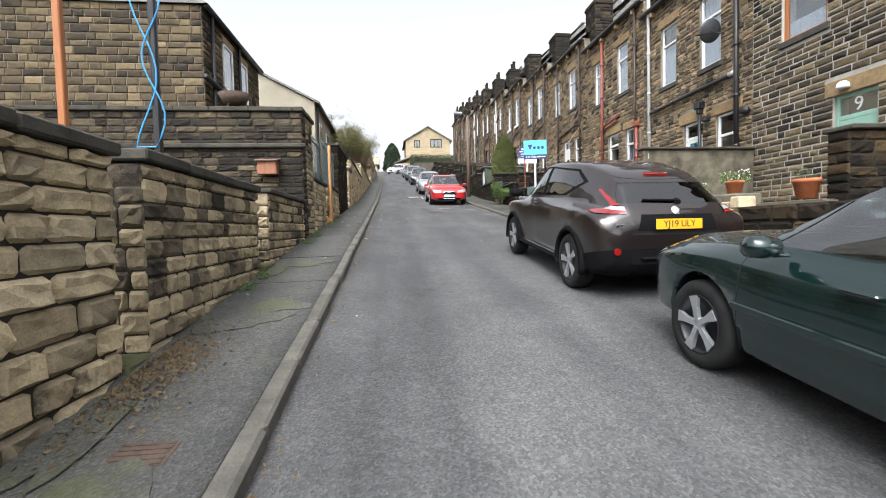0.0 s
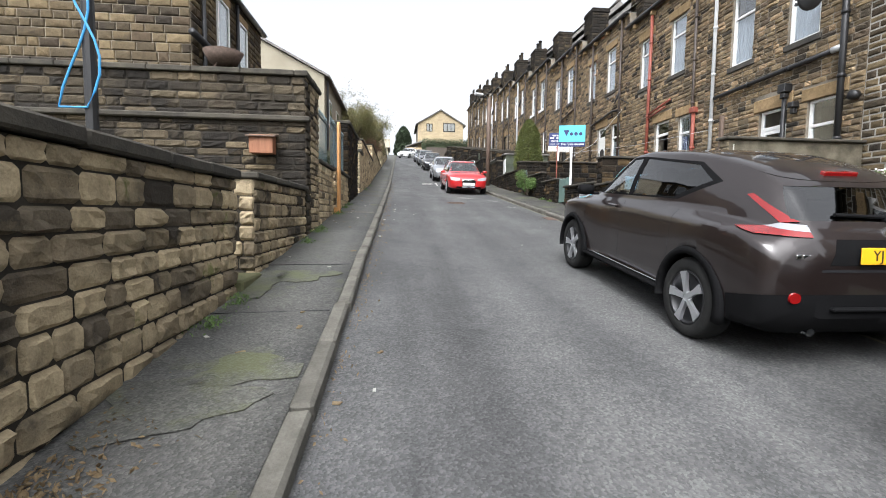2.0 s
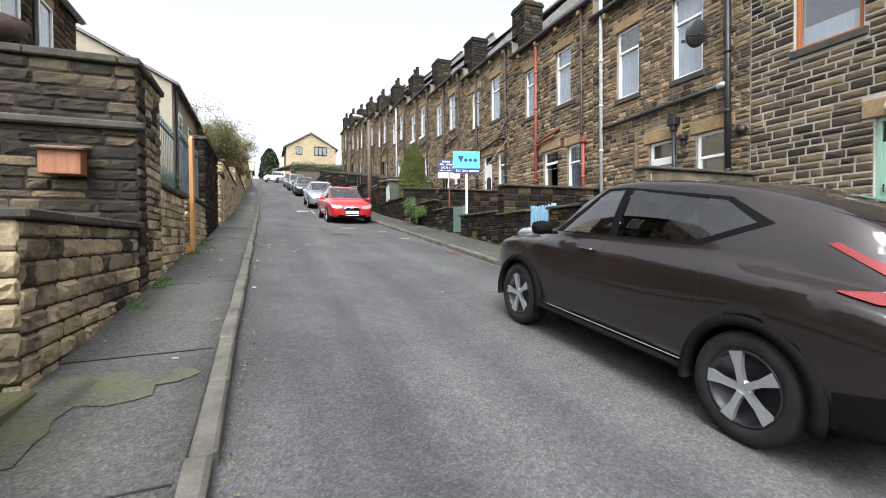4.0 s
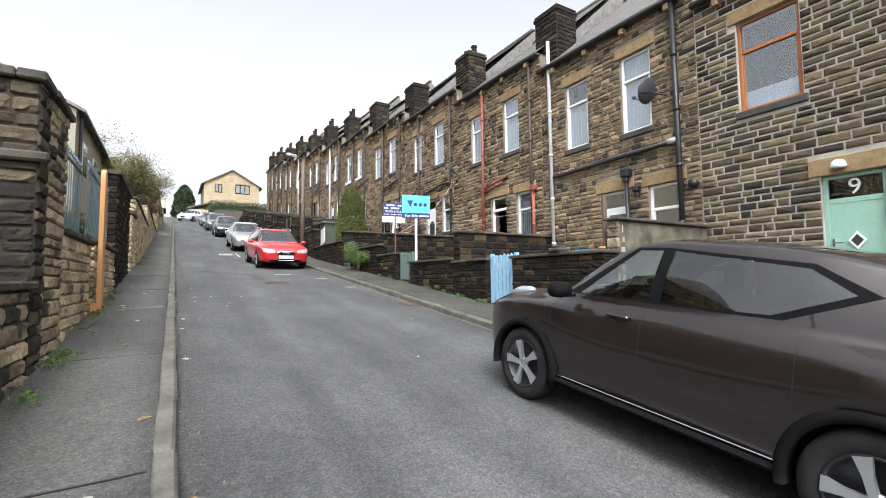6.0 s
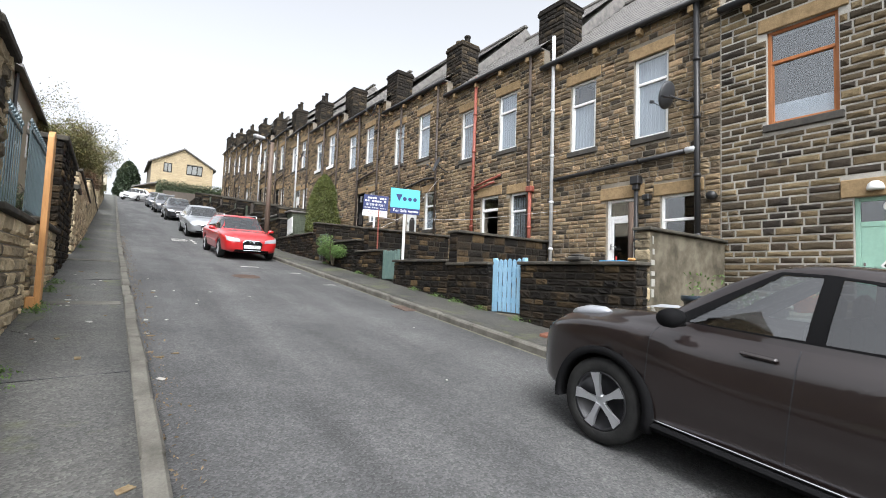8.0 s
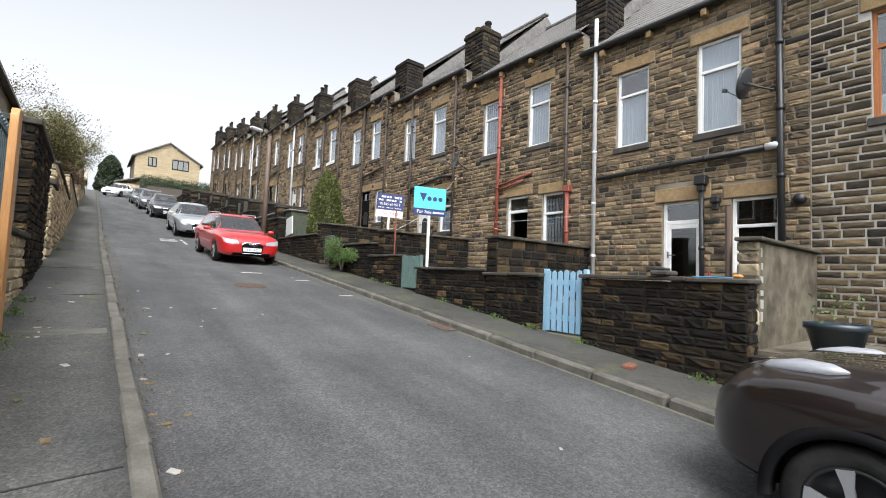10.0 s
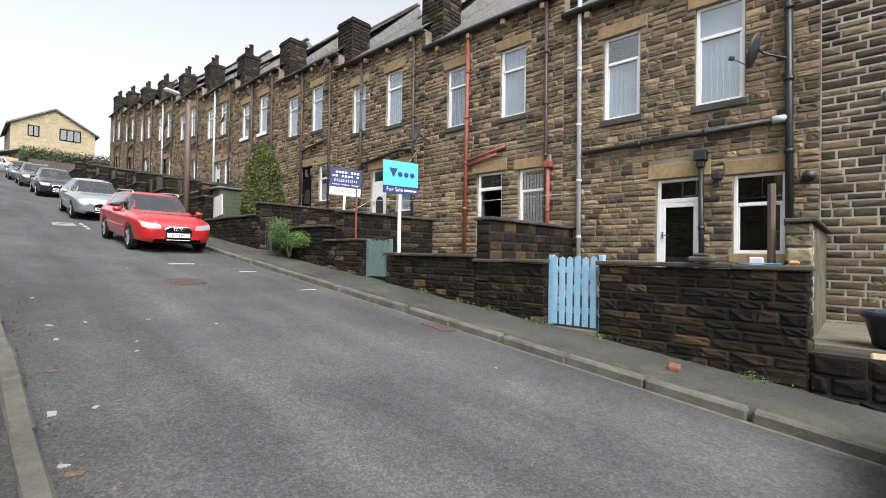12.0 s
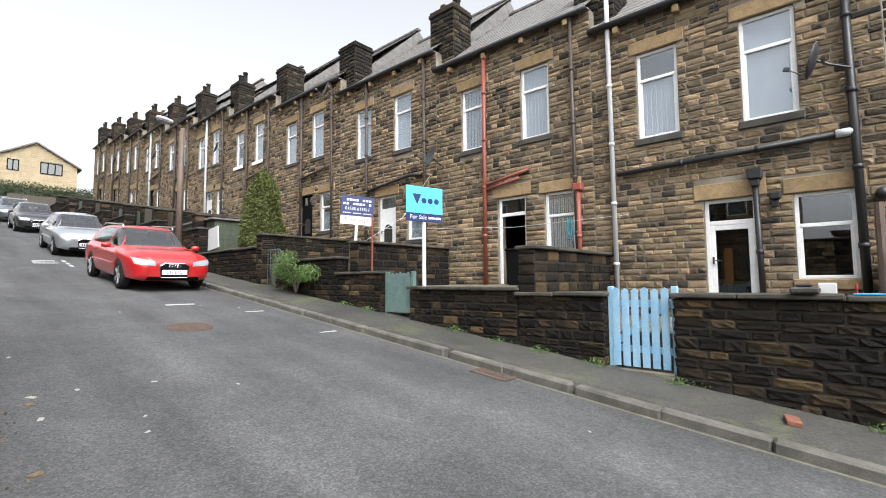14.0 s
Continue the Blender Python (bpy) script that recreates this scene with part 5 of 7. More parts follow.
# ---- houses on the left ----
def stone_house(x1, y0, y1, x0, zb, eave, label):
    h = thing("stone_house", label, "house")
    rng = random.Random(9)
    g = Geo()
    g.box(x0, x1, y0, y1, zb, eave)
    part("wall", g, M_MORTAR, h)
    wins = [(y0 + 1.3, y0 + 2.0, eave - 1.55, eave - 0.35), (y0 + 2.7, y0 + 3.3, eave - 1.5, eave - 0.35)]
    g = Geo()
    for a, b, c, d in courses(y0, y1, zb + 1.0, eave, [(p - 0.05, q + 0.05, r - 0.12, s + 0.18) for p, q, r, s in wins], 0.12, 0.18, 0.2, 0.45, rng):
        g.block(Vector((x1, 0, 0)), SIDE, Vector((1, 0, 0)), a, b, c, d, 0.03, rng)
    for a, b, c, d in courses(x0, x1, zb + 1.0, eave, [], 0.14, 0.2, 0.2, 0.5, rng):
        g.block(Vector((0, y0, 0)), Vector((1, 0, 0)), Vector((0, -1, 0)), a, b, c, d, 0.03, rng)
    tagged(part("stone_facing", g, M_OLDFACADE, h), kind="stuff")
    for a, b, c, d in wins:
        w = thing("window", "white framed window", "")
        w.parent = h
        g = Geo()
        for p, q, r, s in ((a, a + 0.05, c, d), (b - 0.05, b, c, d), (a, b, c, c + 0.05), (a, b, d - 0.05, d)):
            g.box(x1 + 0.005, x1 + 0.05, p, q, r, s, 0.005)
        part("frame", g, M_WHITE, w)
        g = Geo()
        g.box(x1 + 0.008, x1 + 0.02, a + 0.05, b - 0.05, c + 0.05, d - 0.05)
        part("pane", g, M_CARGLASS, w)
        g = Geo()
        g.box(x1, x1 + 0.06, a - 0.05, b + 0.05, d + 0.002, d + 0.18, 0.01)
        g.box(x1, x1 + 0.09, a - 0.05, b + 0.05, c - 0.12, c - 0.002, 0.01)
        part("stone_dressing", g, M_LINTEL, w)
    g = Geo()
    g.tube([(x1 + 0.13, y0 - 0.05, eave - 0.02), (x1 + 0.13, y1, eave)], 0.07, 8)
    part("gutter", g, M_BLACKPIPE, h, "", True)
    g = Geo()
    g.add([(x1 + 0.2, y0 - 0.1, eave), (x1 + 0.2, y1 + 0.1, eave), (x1 - 3.2, y1 + 0.1, eave + 1.9), (x1 - 3.2, y0 - 0.1, eave + 1.9), (x0, y1, eave), (x0, y0, eave)],
          [(0, 1, 2, 3), (3, 2, 4, 5), (0, 3, 5), (1, 4, 2)])
    part("roof", g, M_SLATE, h)
    for yy in (y0 + 0.4, y0 + 2.4):
        g = Geo()
        g.tube([(x1 + 0.1, yy, eave - 0.1), (x1 + 0.1, yy, zb + 1.4)], 0.045, 8)
        part("downpipe", g, M_BLACKPIPE, h, "", True)
    return h


stone_house(-3.65, 12.6, 17.2, -12.0, 1.0, 6.9, "stone house behind the tall wall with black gutter")
g = Geo()
g.tube([(-3.5, 12.3, 5.15), (-3.5, 16.4, 5.0)], 0.07, 10)
solo("waste_pipe", g, M_BLACKPIPE, "fat black pipe along a stone house wall", "pipe", "", True)

h = thing("rendered_house", "beige rendered house with a plain gable end", "house")
g = Geo()
yy, x0, x1, zb, ev, pk = 23.5, -13.0, -2.8, 2.0, 7.65, 10.3
g.add([(x0, yy, zb), (x1, yy, zb), (x1, yy, ev), ((x0 + x1) / 2, yy, pk), (x0, yy, ev), (x0, yy + 9, zb), (x1, yy + 9, zb), (x1, yy + 9, ev), ((x0 + x1) / 2, yy + 9, pk), (x0, yy + 9, ev)],
      [(0, 1, 2, 3, 4), (9, 8, 7, 6, 5), (1, 6, 7, 2), (5, 0, 4, 9)])
part("wall", g, M_BEIGE, h)
g = Geo()
for s in (1, -1):
    xa, xb = ((x0 + x1) / 2, x1 + 0.25) if s > 0 else ((x0 + x1) / 2, x0 - 0.25)
    g.add([(xa, yy - 0.12, pk + 0.02), (xb, yy - 0.12, ev - 0.1), (xb, yy + 9.1, ev - 0.1), (xa, yy + 9.1, pk + 0.02),
           (xa, yy - 0.12, pk + 0.12), (xb, yy - 0.12, ev), (xb, yy + 9.1, ev), (xa, yy + 9.1, pk + 0.12)],
          [(0, 1, 2, 3), (7, 6, 5, 4), (0, 4, 5, 1), (1, 5, 6, 2), (2, 6, 7, 3)])
part("roof", g, M_SLATE, h)
g = Geo()
g.tube([(x1 + 0.08, yy + 0.4, ev - 0.1), (x1 + 0.08, yy + 0.4, zb + 2)], 0.05, 8)
part("downpipe", g, M_BLACKPIPE, h)
for k in range(3):
    g = Geo()
    ya = yy + 1.2 + k * 2.4
    g.box(x1 - 0.02, x1 + 0.03, ya, ya + 0.9, ev - 1.9, ev - 0.7, 0.01)
    w = part("window", g, M_WHITE, h)
    g = Geo()
    g.box(x1 + 0.031, x1 + 0.04, ya + 0.07, ya + 0.83, ev - 1.83, ev - 0.77)
    part("pane", g, M_CARGLASS, w)


# ---- the house at the hilltop ----
h = thing("buff_house", "buff stone house with a low gable at the hilltop", "house")
yy, x0, x1 = 79.0, 3.5, 11.0
zb, ev, pk = G(78) - 0.5, 16.6, 18.75
g = Geo()
g.add([(x0, yy, zb), (x1, yy, zb), (x1, yy, ev), ((x0 + x1) / 2, yy, pk), (x0, yy, ev), (x0, yy + 9, zb), (x1, yy + 9, zb), (x1, yy + 9, ev), ((x0 + x1) / 2, yy + 9, pk), (x0, yy + 9, ev)],
      [(0, 1, 2, 3, 4), (9, 8, 7, 6, 5), (1, 6, 7, 2), (5, 0, 4, 9)])
part("wall", g, M_MORTAR, h)
g = Geo()
hr = random.Random(3)
for a, b, c, d in courses(x0, x1, zb + 0.5, pk, [(4.95, 5.85, 15.35, 16.6), (7.7, 9.6, 15.35, 16.7)], 0.2, 0.26, 0.4, 0.7, hr):
    lim = pk - (pk - ev) * abs((a + b) / 2 - (x0 + x1) / 2) / ((x1 - x0) / 2)
    if d < lim + 0.05:
        g.block(Vector((0, yy, 0)), Vector((1, 0, 0)), Vector((0, -1, 0)), a, b, c, d, 0.02, hr, 0.2)
tagged(part("stone_facing", g, M_BRICKBEIGE, h), kind="stuff")
for a, b, c, d, n in ((4.95, 5.85, 15.35, 16.6, 2), (7.7, 9.6, 15.35, 16.7, 3)):
    w = thing("window", "dark framed window", "")
    w.parent = h
    g = Geo()
    for k in range(n + 1):
        xx = a + (b - a) * k / n
        g.box(xx - 0.05, xx + 0.05, yy - 0.05, yy + 0.04, c, d, 0.01)
    g.box(a, b, yy - 0.05, yy + 0.04, c, c + 0.1, 0.01)
    g.box(a, b, yy - 0.05, yy + 0.04, d - 0.1, d, 0.01)
    part("frame", g, M_TRIM, w)
    g = Geo()
    g.box(a + 0.03, b - 0.03, yy - 0.01, yy + 0.01, c + 0.05, d - 0.05)
    part("pane", g, M_CARGLASS, w)
g = Geo()
for s in (1, -1):
    xa, xb = (x0 + x1) / 2, ((x1 + 0.4) if s > 0 else (x0 - 0.4))
    za = ev - 0.3
    g.add([(xa, yy - 0.3, pk), (xb, yy - 0.3, za), (xb, yy + 9.3, za), (xa, yy + 9.3, pk), (xa, yy - 0.3, pk + 0.18), (xb, yy - 0.3, za + 0.18), (xb, yy + 9.3, za + 0.18), (xa, yy + 9.3, pk + 0.18)],
          [(0, 1, 2, 3), (7, 6, 5, 4), (0, 4, 5, 1), (1, 5, 6, 2), (2, 6, 7, 3)])
part("roof", g, M_SLATE, h, "dark tiled roof")
g = Geo()
g.box(1.6, 4.1, 76.5, 80, G(77), 12.3)
part("garage", g, M_BRICKBEIGE, h, "buff garage beside the house")
g = Geo()
g.add([(1.4, 76.3, 12.3), (4.2, 76.3, 13.3), (4.2, 80.2, 13.3), (1.4, 80.2, 12.3), (1.4, 76.3, 12.45), (4.2, 76.3, 13.45), (4.2, 80.2, 13.45), (1.4, 80.2, 12.45)],
      [(0, 1, 2, 3), (7, 6, 5, 4), (0, 4, 5, 1), (1, 5, 6, 2), (3, 7, 4, 0)])
part("garage_roof", g, M_SLATE, h)
g = Geo()
g.box(1.9, 3.9, 76.44, 76.49, G(77), 11.9, 0.01)
for k in range(8):
    g.box(1.95, 3.85, 76.42, 76.44, 10.0 + k * 0.24, 10.2 + k * 0.24)
part("garage_door", g, M_REDPIPE, h, "brown-red garage door")
g = Geo()
g.box(4.4, 13.5, 70.4, 70.6, G(70), G(70) + 1.7)
for k in range(30):
    g.box(4.4 + k * 0.3, 4.68 + k * 0.3, 70.37, 70.4, G(70) + 0.1, G(70) + 1.65)
solo("board_fence", g, M_FENCE, "dark board fence at the hilltop", "fence")
g = Geo()
g.box(-14, -1.5, 84, 90, G(80), 13.2)
g.add([(-14.3, 83.7, 13.2), (-1.2, 83.7, 13.2), (-1.2, 87, 15.2), (-14.3, 87, 15.2), (-1.2, 90.3, 13.2), (-14.3, 90.3, 13.2)], [(0, 1, 2, 3), (3, 2, 4, 5), (1, 4, 2), (0, 3, 5)])
solo("far_house", g, M_BEIGE, "distant low pale house beyond the hilltop", "house")

# ---- parked cars ----
def split_parts(me, owner, regions, paintmat):
    """Cut a closed body shell along convex outlines and hand out its faces to parts.
    regions: (name, axis, polygon, test, material, label, offset); axis "x": outline in (y, z); axis "y": outline in (x, z)."""
    bm = bmesh.new()
    bm.from_mesh(me)
    for name, axis, poly, test, mat, label, off in regions:
        n = len(poly)
        for k in range(n):
            p, q = poly[k], poly[(k + 1) % n]
            d = Vector((q[0] - p[0], q[1] - p[1])).normalized()
            if axis == "x":
                co, no = Vector((0, p[0], p[1])), Vector((0, d.y, -d.x))
            else:
                co, no = Vector((p[0], 0, p[1])), Vector((d.y, 0, -d.x))
            near = [f for f in bm.faces if test(f.calc_center_median(), f.normal)]
            geom = set(near)
            for f in near:
                geom.update(f.edges)
                geom.update(f.verts)
            bmesh.ops.bisect_plane(bm, geom=list(geom), plane_co=co, plane_no=no, dist=0.0005)
            bm.normal_update()
    owners = {}
    for f in bm.faces:
        c, nn = f.calc_center_median(), f.normal
        for k, (name, axis, poly, test, mat, label, off) in enumerate(regions):
            a, b = (c.y, c.z) if axis == "x" else (c.x, c.z)
            if not test(c, nn):
                continue
            sgn = [(poly[(j + 1) % len(poly)][0] - poly[j][0]) * (b - poly[j][1]) - (poly[(j + 1) % len(poly)][1] - poly[j][1]) * (a - poly[j][0]) for j in range(len(poly))]
            if all(s >= -1e-6 for s in sgn) or all(s <= 1e-6 for s in sgn):
                owners.setdefault(k, []).append(f.index)
                break
    bm.faces.ensure_lookup_table()
    bm.verts.ensure_lookup_table()
    taken = set()
    for k, ids in owners.items():
        name, axis, poly, test, mat, label, off = regions[k]
        sides = {}
        for i in ids:
            taken.add(i)
            c = bm.faces[i].calc_center_median()
            sides.setdefault((c.x > 0) if axis == "x" else True, []).append(i)
        for ids2 in sides.values():
            remap, g = {}, Geo()
            for i in ids2:
                fv = []
                for v in bm.faces[i].verts:
                    if v.index not in remap:
                        remap[v.index] = len(g.v)
                        g.v.append(tuple(v.co + v.normal * off))
                    fv.append(remap[v.index])
                g.f.append(tuple(fv))
            ob = part(name, g, mat, owner, label, True)
            if mat is M_CARGLASS or mat is M_TINTGLASS:
                ob.visible_shadow = False
    remap, g = {}, Geo()
    for f in bm.faces:
        if f.index in taken:
            continue
        fv = []
        for v in f.verts:
            if v.index not in remap:
                remap[v.index] = len(g.v)
                g.v.append(tuple(v.co))
            fv.append(remap[v.index])
        g.f.append(tuple(fv))
    bm.free()
    return part("body", g, paintmat, owner, "", True)


def flow(xs, vals, x):
    """A smooth curve through (xs, vals) that does not swing past them, at x."""
    k = max(0, min(len(xs) - 2, sum(1 for q in xs[1:-1] if q <= x)))
    d = [(vals[j + 1] - vals[j]) / (xs[j + 1] - xs[j]) for j in range(len(xs) - 1)]

    def slope(j):
        if j == 0 or j == len(xs) - 1:
            return d[0] if j == 0 else d[-1]
        return 0.0 if d[j - 1] * d[j] <= 0 else 2 * d[j - 1] * d[j] / (d[j - 1] + d[j])

    h = xs[k + 1] - xs[k]
    t = (x - xs[k]) / h
    return (vals[k] * (1 + 2 * t) * (1 - t) ** 2 + h * slope(k) * t * (1 - t) ** 2 + vals[k + 1] * t * t * (3 - 2 * t) + h * slope(k + 1) * t * t * (t - 1))


def section(zb, zm, zbelt, zr, wm, wb, wr):
    """Half a cross-section of a car, from the middle of the floor to the middle of the roof."""
    low = [(wm * 0.72, zb), (wm * 0.95, zb + 0.07), (wm, zm), (wm * 0.985, zm + (zbelt - zm) * 0.62), (wb, zbelt)]
    zs = [p[1] + 0.0001 * k for k, p in enumerate(low)]
    pts = [(0.0, zb), (wm * 0.4, zb)]
    for k in range(4):
        for j in range(4):
            z = zs[k] + (zs[k + 1] - zs[k]) * j / 4
            pts.append((flow(zs, [p[0] for p in low], z), z))
    ze = zr - 0.05 * min(1, (zr - zbelt) * 4)
    for j in range(8):
        t = j / 7
        pts.append((wb + (wr - wb) * t + 0.022 * math.sin(3.1416 * t) * min(1, (zr - zbelt) * 3), zbelt + (ze - zbelt) * t))
    for j in range(1, 7):
        t = j / 6
        pts.append((wr * math.cos(1.5708 * t) ** 0.9 if j < 6 else 0.0, ze + (zr + 0.012 - ze) * math.sin(1.5708 * t) ** 0.8))
    return pts


def shell(stations, axles, arch, half):
    """A closed car shell lofted through cross-sections, with round wheel wells cut out."""
    bm = bmesh.new()
    rings = []
    ys = [q[0] for q in stations]
    n_st = 76
    for i in range(n_st + 1):
        y = ys[0] + (ys[-1] - ys[0]) * (0.5 - 0.5 * math.cos(3.14159 * i / n_st))
        y = 0.35 * y + 0.65 * (ys[0] + (ys[-1] - ys[0]) * i / n_st)
        h = section(*(flow(ys, [q[j] for q in stations], y) for j in range(1, 8)))
        pts = h + [(-a, b) for a, b in h[-2:0:-1]]
        rings.append([bm.verts.new((a, y, b)) for a, b in pts])
    for r, s in zip(rings[:-1], rings[1:]):
        n = len(r)
        for k in range(n):
            bm.faces.new((r[k], r[(k + 1) % n], s[(k + 1) % n], s[k]))
    bm.faces.new(rings[0][::-1])
    bm.faces.new(rings[-1])
    bmesh.ops.recalc_face_normals(bm, faces=bm.faces[:])
    me = bpy.data.meshes.new("shell")
    bm.to_mesh(me)
    bm.free()
    ob = new("shell_tmp", me)
    cutters = []
    for ya in axles:
        for s in (1, -1):
            g = Geo()
            n = 28
            vs = [(s * half + s * 0.3 * e - (0 if e else s * 0.27), ya + arch * math.cos(6.28319 * k / n), 0.335 + arch * math.sin(6.28319 * k / n)) for e in (0, 1) for k in range(n)]
            g.add(vs, [tuple(range(n)), tuple(range(n, 2 * n))[::-1]] + [(k, n + k, n + (k + 1) % n, (k + 1) % n) for k in range(n)])
            cm = g.mesh("cut", M_TRIM)
            b2 = bmesh.new()
            b2.from_mesh(cm)
            bmesh.ops.recalc_face_normals(b2, faces=b2.faces[:])
            b2.to_mesh(cm)
            b2.free()
            c = new("cut_tmp", cm)
            cutters.append(c)
            bo = ob.modifiers.new("cut", "BOOLEAN")
            bo.operation, bo.object, bo.solver = "DIFFERENCE", c, "EXACT"
    dg = bpy.context.evaluated_depsgraph_get()
    out = bpy.data.meshes.new_from_object(ob.evaluated_get(dg))
    for o in (ob, *cutters):
        bpy.data.objects.remove(o)
    return out


def wheel(owner, x, y, side, r, w, rimmat, spokes, label, dark=True):
    t = thing("wheel", label, "")
    t.parent = owner
    t.matrix_basis = pose(x, y, r, 0, 90 * side, 0)
    g = Geo()
    rr = r * 0.68
    g.lathe([(rr, -w * 0.45), (rr + 0.02, -w * 0.5), (r - 0.025, -w * 0.49), (r - 0.004, -w * 0.36), (r, -w * 0.2), (r, w * 0.2), (r - 0.004, w * 0.36), (r - 0.025, w * 0.49), (rr + 0.02, w * 0.5), (rr, w * 0.45)], 40, None, True)
    part("tyre", g, M_TYRE, t, "", True)
    g = Geo()
    g.lathe([(rr, -w * 0.45), (rr, w * 0.44), (rr - 0.012, w * 0.47), (rr - 0.022, w * 0.42), (rr - 0.03, w * 0.2), (0.04, w * 0.1)], 40)
    part("rim", g, M_DARKRIM if dark else rimmat, t, "", True)
    for k in range(spokes):
        a = 360 / spokes * k + 18
        g = Geo()
        wi, wo = (0.02, 0.046) if spokes == 5 else (0.022, 0.04)
        poly = [(0.03, -wi), (rr * 0.55, -wi * 1.15), (rr - 0.012, -wo), (rr - 0.012, wo * 0.75), (rr * 0.55, wi * 1.0), (0.03, wi)]
        g.slab(poly, 0.03, pose(0, 0, w * 0.33, 0, 0, a) @ pose(0, 0, 0, 0, -2, 0))
        part("spoke", g, rimmat, t)
    g = Geo()
    g.lathe([(0.05, w * 0.3), (0.05, w * 0.41), (0.03, w * 0.43)], 16)
    part("hub_cap", g, rimmat, t, "", True)
    return t


def plate(owner, y, z, txt, mat, back, tiltx=0):
    g = Geo()
    g.box(-0.26, 0.26, -0.006, 0.006, -0.055, 0.055, 0.004)
    p = part("number_plate", g, mat, owner, ("yellow" if mat is M_YPLATE else "white") + " number plate with black characters")
    p.matrix_basis = pose(0, y, z, tiltx, 0, 0 if back else 180)
    if txt:
        ob = lettering(txt, 0.098, pose(0, -0.0075, 0, 90, 0, 0) @ Matrix.Diagonal((0.94, 1, 1, 1)), M_INK, p, "plate_characters")
    else:
        g = Geo()
        for k in range(7):
            if k != 4:
                g.box(-0.2 + k * 0.06, -0.16 + k * 0.06, -0.009, -0.006, -0.035, 0.035)
        part("plate_marks", g, M_INK, p)


def arch_flare(owner, x, y, side, r, mat):
    g = Geo()
    n = 22
    vs = []
    for k in range(n + 1):
        a = math.radians(-12 + 204 * k / n)
        for rad, dx in ((r - 0.012, 0.0), (r - 0.012, 0.035), (r + 0.035, 0.03), (r + 0.055, 0.0), (r + 0.03, -0.08), (r - 0.012, -0.08)):
            vs.append((x + side * dx, y + rad * math.cos(a), 0.335 + rad * math.sin(a)))
    fs = []
    for k in range(n):
        for j in range(6):
            fs.append((k * 6 + j, k * 6 + (j + 1) % 6, (k + 1) * 6 + (j + 1) % 6, (k + 1) * 6 + j))
    fs += [tuple(range(6)), tuple(n * 6 + j for j in range(6))]
    g.add(vs, fs)
    part("wheel_arch", g, mat, owner, "black plastic wheel arch", True)


SIDES = lambda c, n: abs(n.x) > 0.35
FRONT = lambda c, n: c.y > 0 and abs(n.y) + n.z > 0.5 and abs(n.x) < 0.75
REAR = lambda c, n: c.y < 0 and abs(n.y) + n.z > 0.5 and abs(n.x) < 0.8


def mirrors(t, y, z, wx, mat):
    for s in (1, -1):
        g = Geo()
        g.lathe([(0.02, -0.09), (0.075, -0.075), (0.09, 0.0), (0.075, 0.07), (0.02, 0.09)], 14, pose(s * (wx + 0.11), y, z, 0, 90, 0) @ Matrix.Diagonal((0.75, 0.85, 1.1, 1)))
        g.box(min(s * (wx - 0.06), s * (wx + 0.06)), max(s * (wx - 0.06), s * (wx + 0.06)), y - 0.03, y + 0.03, z - 0.06, z - 0.03, 0.01)
        part("door_mirror", g, mat, t, "", True)


def seats(t, y0, y1, z):
    for yy in (y0, y1):
        for s in (1, -1):
            g = Geo()
            g.box(s * 0.36 - 0.24, s * 0.36 + 0.24, yy - 0.06, yy + 0.08, z - 0.2, z + 0.31, 0.05)
            g.box(s * 0.36 - 0.12, s * 0.36 + 0.12, yy - 0.05, yy + 0.04, z + 0.3, z + 0.48, 0.04)
            part("seat", g, M_TRIM, t, "dark seat with its headrest")
    g = Geo()
    g.box(-0.6, 0.6, y0 - 1.3, y1 + 0.9, z - 0.25, z - 0.2)
    part("cabin_floor", g, M_TRIM, t)


def seams(ys, z0, z1):
    return [("door_seam", "x", [(y - 0.004, z0), (y + 0.004, z0), (y + 0.004, z1), (y - 0.004, z1)], SIDES, M_INK, "", 0.0008) for y in ys]


# crossover facing uphill
car = thing("parked_car", "brown metallic compact crossover parked at the kerb", "car", on_slope(3.70, 7.74, 0.0))
JS = [(-2.05, .42, .60, .80, .86, .64, .58, .45), (-2.0, .34, .66, .90, .97, .81, .69, .56), (-1.93, .28, .74, .96, 1.05, .86, .70, .55), (-1.8, .25, .80, 1.0, 1.17, .885, .69, .53),
      (-1.66, .24, .83, 1.02, 1.295, .90, .685, .515), (-1.45, .23, .84, 1.035, 1.395, .905, .69, .52), (-1.2, .21, .82, 1.05, 1.465, .895, .71, .54), (-.85, .2, .74, 1.075, 1.53, .87, .745, .58),
      (-.45, .19, .68, 1.07, 1.558, .855, .77, .615), (-.05, .19, .66, 1.055, 1.565, .85, .775, .625), (.25, .19, .66, 1.04, 1.53, .85, .775, .625), (.5, .19, .69, 1.025, 1.42, .86, .77, .63),
      (.75, .2, .76, 1.01, 1.255, .88, .76, .64), (.98, .2, .81, 1.0, 1.085, .895, .75, .645), (1.26, .22, .83, .985, 1.045, .90, .735, .615), (1.55, .24, .79, .96, 1.005, .885, .71, .57),
      (1.82, .26, .70, .91, .95, .82, .65, .5), (1.98, .29, .62, .82, .87, .71, .57, .42), (2.07, .34, .56, .70, .73, .58, .48, .36), (2.10, .40, .54, .62, .64, .48, .40, .30)]
me = shell(JS, (-1.27, 1.26), 0.385, 0.78)


